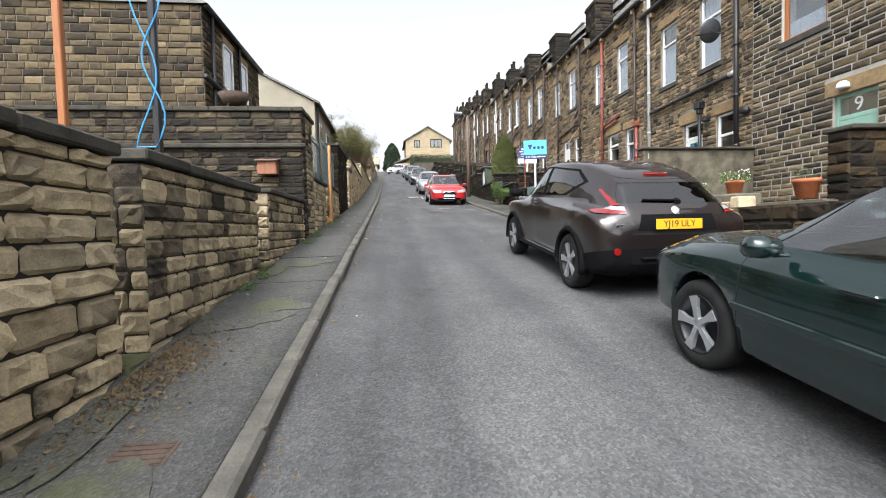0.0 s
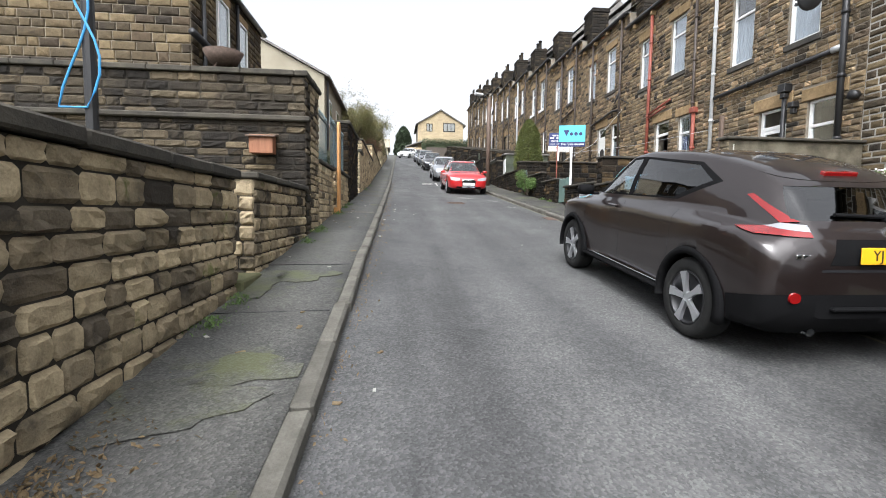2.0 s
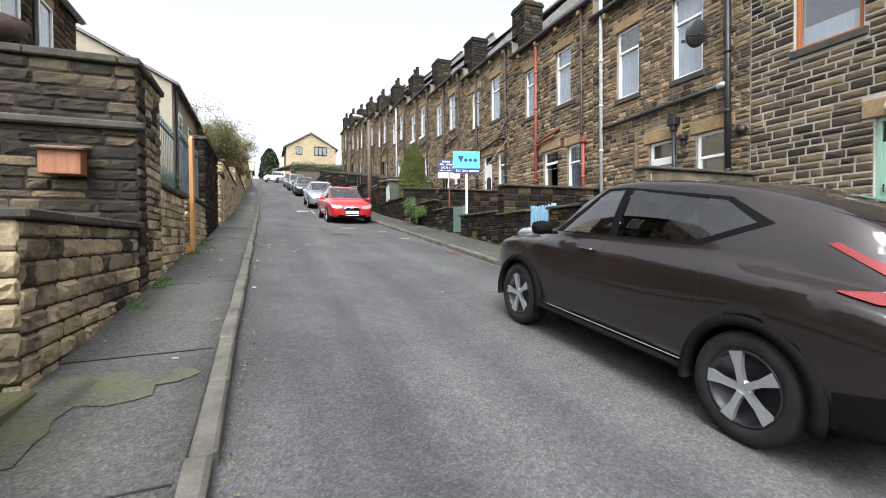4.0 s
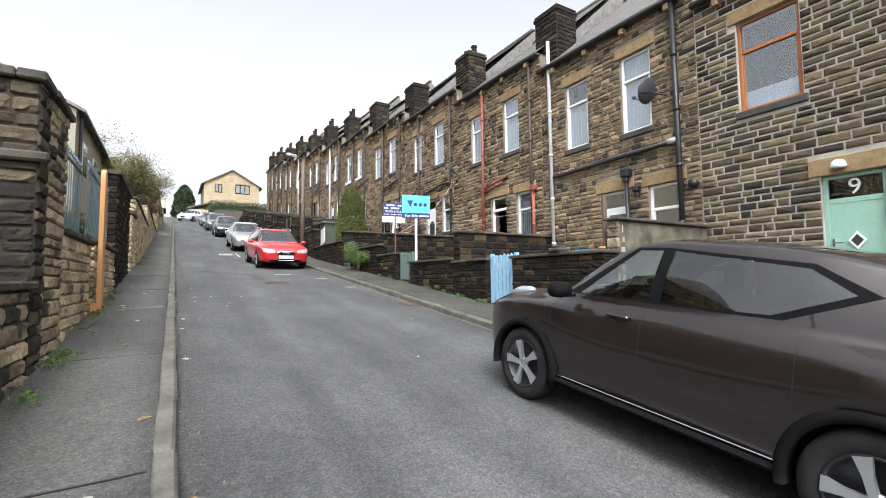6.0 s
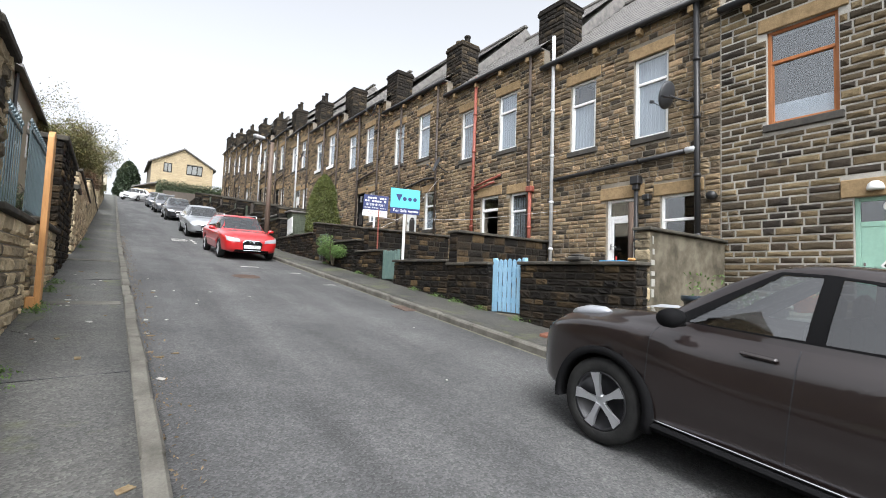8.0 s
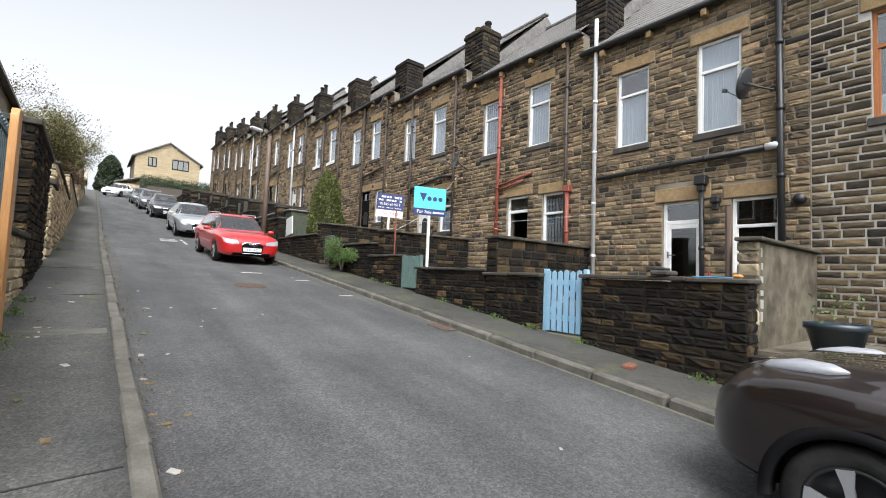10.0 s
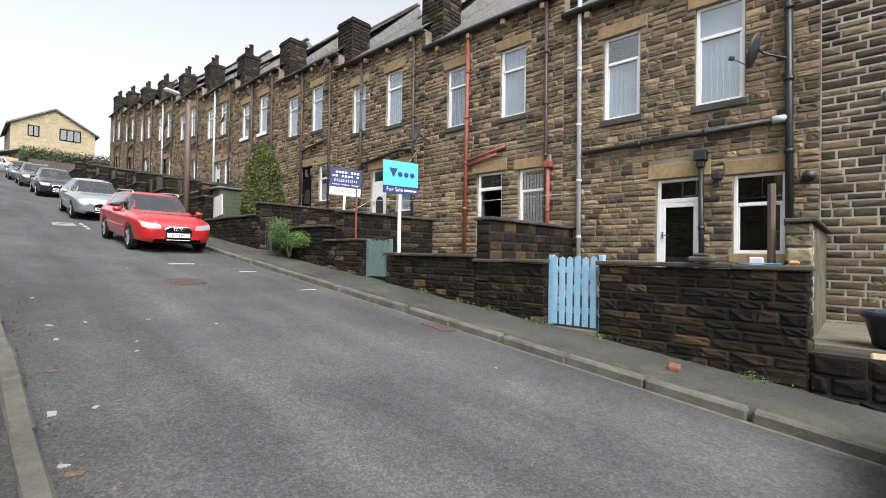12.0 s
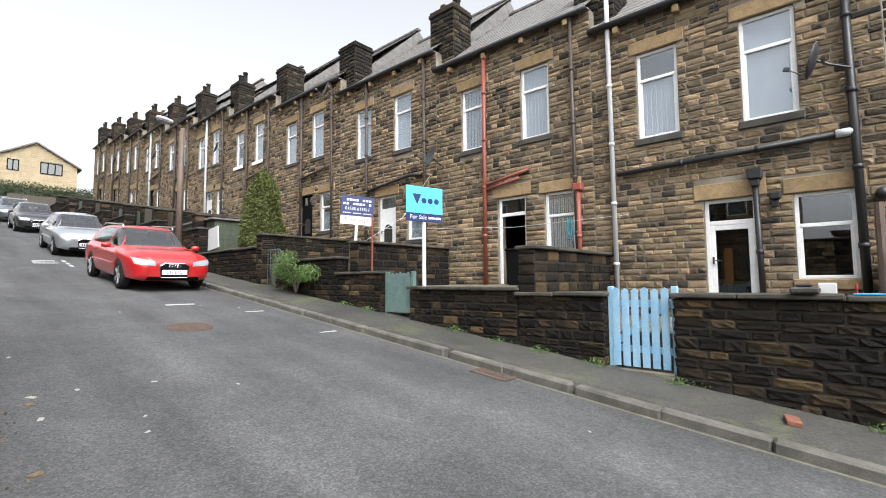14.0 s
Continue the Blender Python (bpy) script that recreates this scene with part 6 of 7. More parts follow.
def roof_z(y):
    """Height of the body shell's top on its centre line."""
    return min(((abs(v.co.y - y) + abs(v.co.x), v.co.z) for v in me.vertices if v.co.z > 0.9), key=lambda q: q[0])[1]


split_parts(me, car, [
    ("side_window", "x", [(.74, 1.07), (.06, 1.1), (.04, 1.475), (.24, 1.465)], SIDES, M_CARGLASS, "", -0.004),
    ("side_window", "x", [(-.03, 1.1), (-.72, 1.13), (-1.08, 1.29), (-.85, 1.42), (-.05, 1.475)], SIDES, M_TINTGLASS, "", -0.004),
    ("pillar_trim", "x", [(.06, 1.1), (-.03, 1.1), (-.05, 1.475), (.04, 1.475)], SIDES, M_TRIM, "", 0.001),
    ("pillar_trim", "x", [(-.72, 1.13), (-.8, 1.13), (-1.16, 1.29), (-1.08, 1.29)], SIDES, M_TRIM, "", 0.001),
    ("window_surround", "x", [(.88, 1.06), (-.78, 1.11), (-1.18, 1.29), (-.87, 1.445), (0, 1.495), (.26, 1.485)], SIDES, M_TRIM, "black window surround", 0.0005),
    ("windscreen", "y", [(-.62, 1.09), (.62, 1.09), (.53, 1.51), (-.53, 1.51)], lambda c, n: .15 < c.y < 1.1 and n.y > 0.2 and abs(n.x) < 0.6, M_CARGLASS, "", -0.003),
    ("roof_spoiler", "x", [(-1.7, 1.3), (-1.4, 1.38), (-1.4, 1.6), (-1.7, 1.6)], lambda c, n: c.y < -1.3 and n.z > 0.35 and abs(c.x) < 0.6, M_JUKE, "", 0.003),
    ("rear_window", "y", [(-.6, 1.06), (.6, 1.06), (.5, 1.28), (-.5, 1.28)], lambda c, n: c.y < -1.55 and n.y < -0.15 and abs(n.x) < 0.75, M_TINTGLASS, "", -0.003),
    ("tail_lamp", "x", [(-1.46, 1.2), (-1.5, 1.213), (-1.9, 1.045), (-1.83, 1.03)], lambda c, n: c.y < -1.4 and abs(c.x) > 0.56, M_TAIL, "red boomerang tail lamp", 0.008),
    ("reversing_lamp", "x", [(-1.76, 1.0), (-1.83, 1.03), (-2.0, 1.025), (-2.0, .985)], lambda c, n: c.y < -1.4 and abs(c.x) > 0.56, M_CLEAR, "clear strip of the tail lamp", 0.009),
    ("tail_lamp", "x", [(-1.62, .985), (-1.76, 1.0), (-2.0, .985), (-2.0, .955), (-1.8, .955)], lambda c, n: c.y < -1.4 and abs(c.x) > 0.56, M_TAIL, "red tail lamp", 0.008),
    ("rear_bumper", "x", [(-2.2, .1), (-1.72, .1), (-1.7, .5), (-2.2, .62)], lambda c, n: c.y < -1.6, M_TRIM, "black plastic lower bumper", 0.004),
    # black panel paints the shadow round the plate; the shell is not recessed
    ("plate_recess", "y", [(-.45, .78), (.45, .78), (.4, .95), (-.4, .95)], lambda c, n: c.y < -1.9, M_TRIM, "shade round the number plate, coloured black on the body", 0.002),
    ("boot_seam", "y", [(-.5, .735), (.5, .735), (.5, .755), (-.5, .755)], lambda c, n: c.y < -1.9, M_INK, "", 0.002),
    ("grille", "y", [(-.42, .45), (.42, .45), (.42, .72), (-.42, .72)], lambda c, n: c.y > 1.8, M_TRIM, "", 0.004),
    ("sill_trim", "x", [(-2.2, .1), (2.2, .1), (2.2, .315), (-2.2, .315)], lambda c, n: True, M_TRIM, "black plastic lower cladding", 0.003),
]+ seams((.92, .07, -.9), .37, 1.04), M_JUKE)
for ya in (-1.27, 1.26):
    for s in (1, -1):
        arch_flare(car, s * 0.882, ya, s, 0.38, M_TRIM)
        wheel(car, s * 0.785, ya, s, 0.335, 0.215, M_ALLOY, 5, "black and silver five-spoke wheel")
for s in (1, -1):
    g = Geo()
    g.lathe([(0.01, -0.2), (0.06, -0.14), (0.085, -0.02), (0.06, 0.1), (0.01, 0.16)], 14, pose(s * .6, 1.6, .965, 78, 0, s * 14) @ Matrix.Diagonal((1.1, 0.75, 1.35, 1)))
    part("bonnet_lamp", g, M_CLEAR, car, "clear raised lamp on the bonnet", True)
mirrors(car, .74, 1.1, .86, M_TRIM)
seats(car, -.7, .05, .9)
for s in (1, -1):
    g = Geo()
    g.box(min(s * .81, s * .862), max(s * .81, s * .862), .16, .36, .945, .972, 0.012)
    part("door_handle", g, M_JUKE, car)
    g = Geo()
    g.box(min(s * .80, s * .9), max(s * .80, s * .9), -.86, .86, .285, .33, 0.02)
    part("side_step", g, M_TRIM, car)
    g = Geo()
    g.box(min(s * .84, s * .872), max(s * .84, s * .872), -.86, .84, .345, .355, 0.003)
    part("chrome_strip", g, M_CHROME, car)
    g = Geo()
    g.lathe([(0.04, 0), (0.036, 0.012)], 16, pose(s * .66, -2.045, .56, 90, 0, s * 12))
    part("rear_reflector", g, M_TAIL, car, "round red reflector")
    g = Geo()
    g.lathe([(0.1, 0), (0.095, 0.03), (0.07, 0.03)], 18, pose(s * .62, 1.975, .6, -90, 0, -s * 30))
    ring = part("round_lamp", g, M_TRIM, car, "black lamp ring")
    g = Geo()
    g.lathe([(0.072, 0.0), (0.06, 0.03), (0.03, 0.042), (0.002, 0.045)], 18, pose(s * .62, 1.975, .6, -90, 0, -s * 30))
    part("lens", g, M_CLEAR, ring, "clear round lens", True)
g = Geo()
g.box(-.14, .14, -.02, .02, -.02, .018, 0.006, pose(0, -1.56, roof_z(-1.56), 16, 0, 0))
part("brake_lamp", g, M_TAIL, car, "red high brake lamp")
g = Geo()
g.tube([(0.05, -1.92, 1.09), (-.33, -1.9, 1.1)], 0.014, 6)
g.lathe([(0.04, 0), (0.03, 0.05)], 12, pose(0.05, -1.9, 1.08, 100, 0, 0))
part("rear_wiper", g, M_TRIM, car)
g = Geo()
g.box(-.4, .4, -2.085, -2.02, .47, .5, 0.01)
part("bumper_line", g, M_TRIM, car)
g = Geo()
g.lathe([(0.05, 0), (0.05, 0.012), (0.035, 0.014)], 20, pose(0, -1.985, .985, 60, 0, 0))
part("badge", g, M_CHROME, car, "round chrome badge")
g = Geo()
for k in range(4):
    g.box(-.68 + k * .045, -.645 + k * .045, -2.035, -2.02, .82, .85, 0.003)
part("model_badge", g, M_CHROME, car, "small chrome badge bars")
g = Geo()
g.tube([(-.45, -2.0, .3), (-.45, -1.6, .3)], 0.03, 10)
part("exhaust", g, M_CHROME, car)
plate(car, -2.07, .85, "YJ19 ULY", M_YPLATE, True, -8)


def saloon(label, m, mat, L, W, H, kind, rimmat, txt, front_us, spokes=5, rails=False, wheel_label="silver alloy wheel"):
    """A lower car: hatchback, saloon or estate. Local y is forward."""
    t = thing("parked_car", label, "car", m)
    h, w, s = L / 2, W / 2, H / 1.45
    if kind == "estate":
        tail = [(-h, .4, .58, .78, .84, .62, .58, .42), (-h + .08, .3, .62, .9, .98, .8, .74, .55), (-h + .3, .24, .64, .93, 1.26, .97, .86, .64), (-h + .55, .22, .64, .94, 1.38, .99, .86, .64)]
    elif kind == "saloon":
        tail = [(-h, .4, .58, .78, .86, .62, .58, .42), (-h + .1, .3, .62, .9, .96, .82, .76, .58), (-h + .45, .24, .64, .93, 1.0, .97, .86, .7), (-h + .85, .22, .64, .94, 1.16, .99, .86, .64), (-h + 1.3, .2, .62, .94, 1.38, .99, .86, .63)]
    else:
        tail = [(-h, .4, .58, .78, .84, .62, .58, .42), (-h + .08, .3, .62, .9, 1.0, .8, .76, .58), (-h + .35, .24, .64, .94, 1.2, .97, .86, .62), (-h + .75, .22, .64, .94, 1.38, .99, .86, .63)]
    rest = [(-.3, .19, .6, .93, 1.45, .99, .86, .65), (.15, .19, .58, .92, 1.43, .99, .86, .65), (.5, .19, .58, .91, 1.3, .99, .86, .66), (.95, .2, .62, .9, 1.03, 1.0, .87, .72), (1.2, .22, .66, .89, .95, 1.0, .87, .7),
            (h - .55, .23, .65, .86, .925, .98, .84, .66), (h - .22, .24, .6, .79, .85, .92, .79, .61), (h - .07, .27, .54, .70, .75, .83, .71, .55), (h, .34, .5, .62, .66, .7, .6, .46)]
    st = [(y, zb, zm * s, zl * s, zr * s, a * w, b * w, c * w) for y, zb, zm, zl, zr, a, b, c in tail + rest]
    wb = L * 0.585
    fa, ra = h - (L - wb) * 0.46, h - (L - wb) * 0.46 - wb
    me = shell(st, (fa, ra), 0.36, w - 0.1)
    back = -h + (0.45 if kind == "estate" else 1.35 if kind == "saloon" else 0.75)
    reg = [("side_window", "x", [(.9, .94 * s), (.05, .96 * s), (.03, 1.37 * s), (.42, 1.37 * s)], SIDES, M_CARGLASS, "", -0.004),
           ("side_window", "x", [(-.03, .96 * s), (back + .35, .97 * s), (back + .45, 1.34 * s), (-.05, 1.375 * s)], SIDES, M_CARGLASS, "", -0.004),
           ("windscreen", "y", [(-.8 * w, .99 * s), (.8 * w, .99 * s), (.62 * w, 1.39 * s), (-.62 * w, 1.39 * s)], lambda c, n: .1 < c.y < 1.15 and n.y > 0.15 and abs(n.x) < 0.6, M_CARGLASS, "", -0.003),
           ("rear_window", "y", [(-.72 * w, 1.0 * s), (.72 * w, 1.0 * s), (.6 * w, 1.35 * s), (-.6 * w, 1.35 * s)], lambda c, n: c.y < back + .2 and n.y < -0.15 and abs(n.x) < 0.7, M_CARGLASS, "", -0.003),
           ("head_lamp", "y", [(.42 * w, .60 * s), (.86 * w, .63 * s), (.9 * w, .77 * s), (.45 * w, .70 * s)], lambda c, n: c.y > h - .75, M_CLEAR, "clear headlamp", 0.006),
           ("head_lamp", "y", [(-.42 * w, .60 * s), (-.86 * w, .63 * s), (-.9 * w, .77 * s), (-.45 * w, .70 * s)], lambda c, n: c.y > h - .75, M_CLEAR, "clear headlamp", 0.006),
           ("lower_grille", "y", [(-.62 * w, .27), (.62 * w, .27), (.58 * w, .36), (-.58 * w, .36)], lambda c, n: c.y > h - .45, M_TRIM, "", 0.004),
           ("tail_lamp", "y", [(.6 * w, .72 * s), (.98 * w, .72 * s), (.98 * w, .9 * s), (.6 * w, .9 * s)], lambda c, n: c.y < -h + .35, M_TAIL, "red tail lamp", 0.005),
           ("tail_lamp", "y", [(-.6 * w, .72 * s), (-.98 * w, .72 * s), (-.98 * w, .9 * s), (-.6 * w, .9 * s)], lambda c, n: c.y < -h + .35, M_TAIL, "red tail lamp", 0.005)]
    split_parts(me, t, reg + seams((.98, .0, -1.0), .32, .9 * s), mat)
    for ya in (fa, ra):
        for sd in (1, -1):
            wheel(t, sd * (w - 0.105), ya, sd, 0.315, 0.2, rimmat, spokes, wheel_label, spokes == 5)
    mirrors(t, .72, .96 * s, w * 0.98, mat)
    seats(t, -.75, .05, .82 * s)
    for sd in (1, -1):
        for yy in (.15, -.85):
            g = Geo()
            g.box(min(sd * (w - .02), sd * (w + .022)), max(sd * (w - .02), sd * (w + .022)), yy, yy + .19, .8 * s, .825 * s, 0.01)
            part("door_handle", g, mat, t)
        g = Geo()
        g.box(min(sd * (w - .02), sd * (w + .012)), max(sd * (w - .02), sd * (w + .012)), -1.0, 1.02, .52 * s, .57 * s, 0.008)
        part("rubbing_strip", g, mat, t)
        if rails:
            g = Geo()
            x = sd * .62 * w
            g.tube([(x, .3, 1.4 * s), (x, .2, 1.475 * s), (x, back + .4, 1.46 * s), (x, back + .1, 1.38 * s)], 0.018, 8)
            part("roof_rail", g, M_CHROME, t, "silver roof rail", True)
    g = Geo()
    g.slab([(-.27, .34), (.27, .34), (.3, .60), (.2, .66), (-.2, .66), (-.3, .60)], 0.02, pose(0, h + .004, 0, 90, 0, 180) @ pose(0, 0, 0, 0, 0, 0))
    gr = part("grille", g, M_TRIM, t, "dark radiator grille")
    g = Geo()
    pts = [(-.27, .34), (-.3, .60), (-.2, .66), (.2, .66), (.3, .60), (.27, .34), (-.27, .34)]
    g.tube([(a, h + .018, b) for a, b in pts], 0.012, 6)
    part("grille_rim", g, M_CHROME, gr, "chrome surround")
    if txt is not None:
        plate(t, h + .035, .46, txt, M_WPLATE, False)
    g = Geo()
    for k in range(4 if rails else 1):
        g.tube([((k - 1.5) * .055 * (1 if rails else 0) + .035 * math.cos(q * .5236), h + .03, .6 + .035 * math.sin(q * .5236)) for q in range(13)], 0.006, 5)
    part("badge", g, M_CHROME, t, "chrome badge")
    g = Geo()
    for sd in (-1, 1):
        g.tube([(sd * .1, 1.02, .985 * s), (sd * .1 + .5, .8, 1.06 * s)], 0.009, 5)
    part("wipers", g, M_TRIM, t)
    return t


saloon("dark green metallic hatchback parked behind another car", on_slope(3.68, 2.78), M_GREEN, 4.3, 1.76, 1.46, "hatch", M_GREYALLOY, None, False, 5, False, "grey five-spoke alloy wheel")
saloon("bright red estate car parked facing downhill", on_slope(3.45, 24.9, 0, 180), M_RED, 4.6, 1.78, 1.44, "estate", M_GREYALLOY, "L11 LFC", True, 5, True)
saloon("silver hatchback parked facing downhill", on_slope(3.4, 33.0, 0, 180), M_SILVER, 4.3, 1.74, 1.46, "hatch", M_GREYALLOY, "", True)
saloon("black hatchback parked facing downhill", on_slope(3.35, 43.5, 0, 180), M_BLACKCAR, 4.3, 1.76, 1.48, "hatch", M_GREYALLOY, "", True)
saloon("dark grey estate car parked near the hilltop", on_slope(3.25, 51.5, 0, 180), M_GREYCAR, 4.5, 1.8, 1.5, "estate", M_GREYALLOY, "", True, 5, True)
saloon("grey saloon parked near the hilltop", on_slope(3.1, 58.5, 0, 180), M_GREYCAR, 4.5, 1.78, 1.45, "saloon", M_GREYALLOY, "", True)
saloon("white saloon standing across the hilltop", on_slope(1.9, 70.5, 0, 150), M_WHITECAR, 4.4, 1.76, 1.42, "saloon", M_GREYALLOY, "", True)

# ---- sale boards ----
def sale_board(x, y, top, w, h, turn, post_h, label, kind, lean=0):
    t = thing("sale_board", label, "sign", pose(x, y, top - post_h, 0, lean, turn))
    g = Geo()
    g.box(-0.03, 0.03, -0.02, 0.03, 0, post_h - 0.05, 0.004)
    part("post", g, M_BOARDWHITE, t, "white painted post")
    z0 = post_h - h
    sp = 0.24 if kind == "blue" else 0.3
    g = Geo()
    g.box(-w / 2, w / 2, -0.035, -0.022, z0 + h * sp, post_h, 0.002)
    part("board", g, M_CYAN if kind == "blue" else M_NAVY, t)
    g = Geo()
    g.box(-w / 2, w / 2, -0.035, -0.022, z0, z0 + h * sp - 0.002, 0.002)
    part("strip_board", g, M_NAVY if kind == "blue" else M_BOARDWHITE, t)
    rng = random.Random(2)
    if kind == "blue":
        # the maker's mark, as plain shapes
        zc = z0 + h * 0.63
        g = Geo()
        g.slab([(-.27, .1), (-.08, .1), (-.17, -.1)], 0.002, pose(0, -0.036, zc, 90, 0, 0))
        for cx in (-.02, .12, .26):
            g.slab([(cx + .055 * math.cos(q * .3927), -.02 + .055 * math.sin(q * .3927)) for q in range(16)], 0.002, pose(0, -0.036, zc, 90, 0, 0))
        part("mark", g, M_NAVY, t, "dark blue maker's mark")
        lettering("For Sale", h * 0.17, pose(-.14, -0.037, z0 + h * 0.12, 90, 0, 0), M_BOARDWHITE, t)
        g = Geo()
        for k in range(9):
            g.box(.08 + k * .032, .103 + k * .032, -0.0385, -0.036, z0 + h * 0.085, z0 + h * 0.145)
        part("small_print", g, M_BOARDWHITE, t, "row of small white marks")
    else:
        g = Geo()
        for j, (zz, n, hh) in enumerate(((.86, 9, .075), (.72, 9, .075), (.4, 14, .03))):
            for k in range(n):
                ww = (w - 0.1) / n
                if (k * 7 + j) % 5:
                    g.box(-w / 2 + .05 + k * ww, -w / 2 + .05 + k * ww + ww * 0.72, -0.0385, -0.036, z0 + h * zz - hh * h / 2, z0 + h * zz + hh * h / 2)
        part("mark", g, M_BOARDWHITE, t, "rows of white marks")
        lettering("01535 611511", h * 0.15, pose(0, -0.037, z0 + h * 0.55, 90, 0, 0), M_BOARDWHITE, t, "telephone_number")
        lettering("FOR SALE", h * 0.2, pose(0, -0.037, z0 + h * 0.15, 90, 0, 0), M_PINKINK, t)
    return t


sale_board(5.84, 16.97, 4.56, 0.8, 0.66, -14, 1.95, "turquoise for sale board on a white post", "blue")
sale_board(6.35, 19.75, 4.82, 0.78, 0.68, -28, 1.8, "navy and white for sale board leaning on its post", "navy", 3)
g = Geo()
g.tube([(5.95, 18.6, 2.6), (5.95, 18.6, 4.2)], 0.02, 8)
solo("thin_post", g, M_REDPIPE, "thin red post behind the garden wall", "post")

# ---- lamp post ----
t = thing("street_lamp", "brown wooden pole with a street lamp head", "street lamp", pose(5.35, 28.1, G(28.1)))
g = Geo()
g.tube([(0, 0, 0), (0, 0, 2.5), (0, 0, 4.9)], 0.12, 12, None, 0.085)
part("pole", g, M_BROWNPOST, t, "", True)
g = Geo()
g.tube([(0, 0, 4.75), (-0.2, -0.1, 4.95), (-0.45, -0.2, 4.98)], 0.025, 8)
part("arm", g, M_DISH, t)
g = Geo()
g.box(-0.95, -0.4, -0.1, 0.1, 4.93, 5.05, 0.04, pose(0, 0, 0, 0, 0, 22))
part("lamp_head", g, M_WHITEPIPE, t, "pale lamp head")
part_g = Geo()
part_g.box(-0.9, -0.5, -0.08, 0.08, 4.9, 4.93, 0.01, pose(0, 0, 0, 0, 0, 22))
part("diffuser", part_g, M_CLEAR, t)

# ---- shed, board, bits of yards up the hill ----
t = thing("garden_shed", "low green boarded shed with a flat roof", "shed", pose(6.15, 27.2, G(27.3)))
for k in range(9):
    g = Geo()
    g.box(0, 0.03, 0, 4.4, 0.3 + k * 0.17, 0.3 + k * 0.17 + 0.165, 0.006)
    part("board", g, M_SHED, t)
    g = Geo()
    g.box(0, 2.3, -0.03, 0.0, 0.3 + k * 0.17, 0.3 + k * 0.17 + 0.165, 0.006)
    part("board", g, M_SHED, t)
g = Geo()
g.box(0.03, 2.3, 0, 4.4, 0, 1.8)
part("walls", g, M_SHED, t)
g = Geo()
g.box(-0.12, 2.4, -0.12, 4.5, 1.83, 1.9, 0.01)
part("roof", g, M_SLATE, t, "flat felt roof")
g = Geo()
g.slab([(0, 0.1), (1.9, 0), (2.0, 0.55), (1.9, 0.75), (0.15, 0.8)], 0.02, pose(5.9, 26.2, 3.86, 90, 0, 82))
solo("white_board", g, M_BOARDWHITE, "broken white board propped on a garden wall", "board")
for k, (ya, yb, zt, lab) in enumerate(((31.8, 35.5, 1.9, "dark board fence of a yard"), (36.2, 40.0, 1.7, "weathered board fence of a yard"), (41.0, 45.0, 1.8, "dark board fence of a yard"), (46.0, 52.0, 1.8, "grey board fence of a yard"))):
    t = thing("board_fence", lab, "fence", pose(6.3, ya, G(ya)))
    n = int((yb - ya) / 0.2)
    for j in range(n):
        g = Geo()
        dz = G(ya + j * 0.2) - G(ya)
        g.box(0, 0.025, j * 0.2, j * 0.2 + 0.185, dz, dz + zt, 0.004)
        part("board", g, M_FENCE if k % 2 == 0 else M_SHED, t)
# small metal hoop gate by the bush
t = thing("metal_gate", "small grey tubular metal gate by a bush", "gate", pose(5.95, 22.35, G(22.4) + 0.1))
g = Geo()
g.tube([(0, 0, 0), (0, 0, 0.95), (0, 0.1, 1.02), (0, 0.9, 1.02), (0, 1.0, 0.95), (0, 1.0, 0)], 0.02, 8)
part("frame", g, M_RAIL, t, "", True)
for k in range(6):
    g = Geo()
    g.tube([(0, 0.15 + k * 0.14, 0.1), (0, 0.15 + k * 0.14, 1.0)], 0.008, 6)
    part("bar", g, M_RAIL, t)

# ---- drain, covers, road marks ----
t = thing("road_gully", "rusty iron gully grate at the kerb", "drain", on_slope(4.45, 14.4, 0.003))
for k in range(9):
    g = Geo()
    g.box(-0.2, 0.2, -0.22 + k * 0.05, -0.195 + k * 0.05, -0.01, 0.012, 0.003)
    part("bar", g, M_RUST, t)
g = Geo()
for a, b, c, d in ((-0.24, -0.2, -0.26, 0.24), (0.2, 0.24, -0.26, 0.24), (-0.24, 0.24, -0.27, -0.23), (-0.24, 0.24, 0.22, 0.25)):
    g.box(a, b, c, d, -0.01, 0.014, 0.004)
part("frame", g, M_RUST, t)
# flat black slab under the bars, painted as the darkness of the pit
g = Geo()
g.box(-0.25, 0.25, -0.28, 0.26, -0.02, 0.001)
part("pit", g, M_INK, t)
g = Geo()
g.lathe([(0.32, -0.01), (0.32, 0.008), (0.3, 0.012)], 28)
for k in range(6):
    g.box(-0.25, 0.25, -0.2 + k * 0.075, -0.17 + k * 0.075, 0.01, 0.016)
solo("manhole_cover", g, M_RUST, "round iron manhole cover in the road", "manhole cover").matrix_basis = on_slope(2.4, 18.6, 0.0)
for k, (x, y, w, l) in enumerate(((2.1, 29.2, 0.6, 0.12), (2.1, 29.5, 0.6, 0.1), (2.1, 29.85, 0.55, 0.1), (2.6, 28.6, 0.1, 0.35), (2.6, 29.2, 0.1, 0.35), (2.6, 29.8, 0.1, 0.35), (3.0, 20.8, 0.5, 0.08), (3.9, 19.6, 0.35, 0.07), (4.05, 17.4, 0.3, 0.06))):
    g = Geo()
    g.box(-w / 2, w / 2, -l / 2, l / 2, -0.01, 0.005)
    solo("road_mark", g, M_LINE, "worn white paint mark on the road", "road marking", "structure", group="road marks").matrix_basis = on_slope(x, y, 0.0)
g = Geo()
g.box(-0.11, 0.11, -0.06, 0.06, 0.0, 0.05, 0.008)
b = solo("loose_brick", g, M_BRICKRED, "broken red brick on the pavement", "brick")
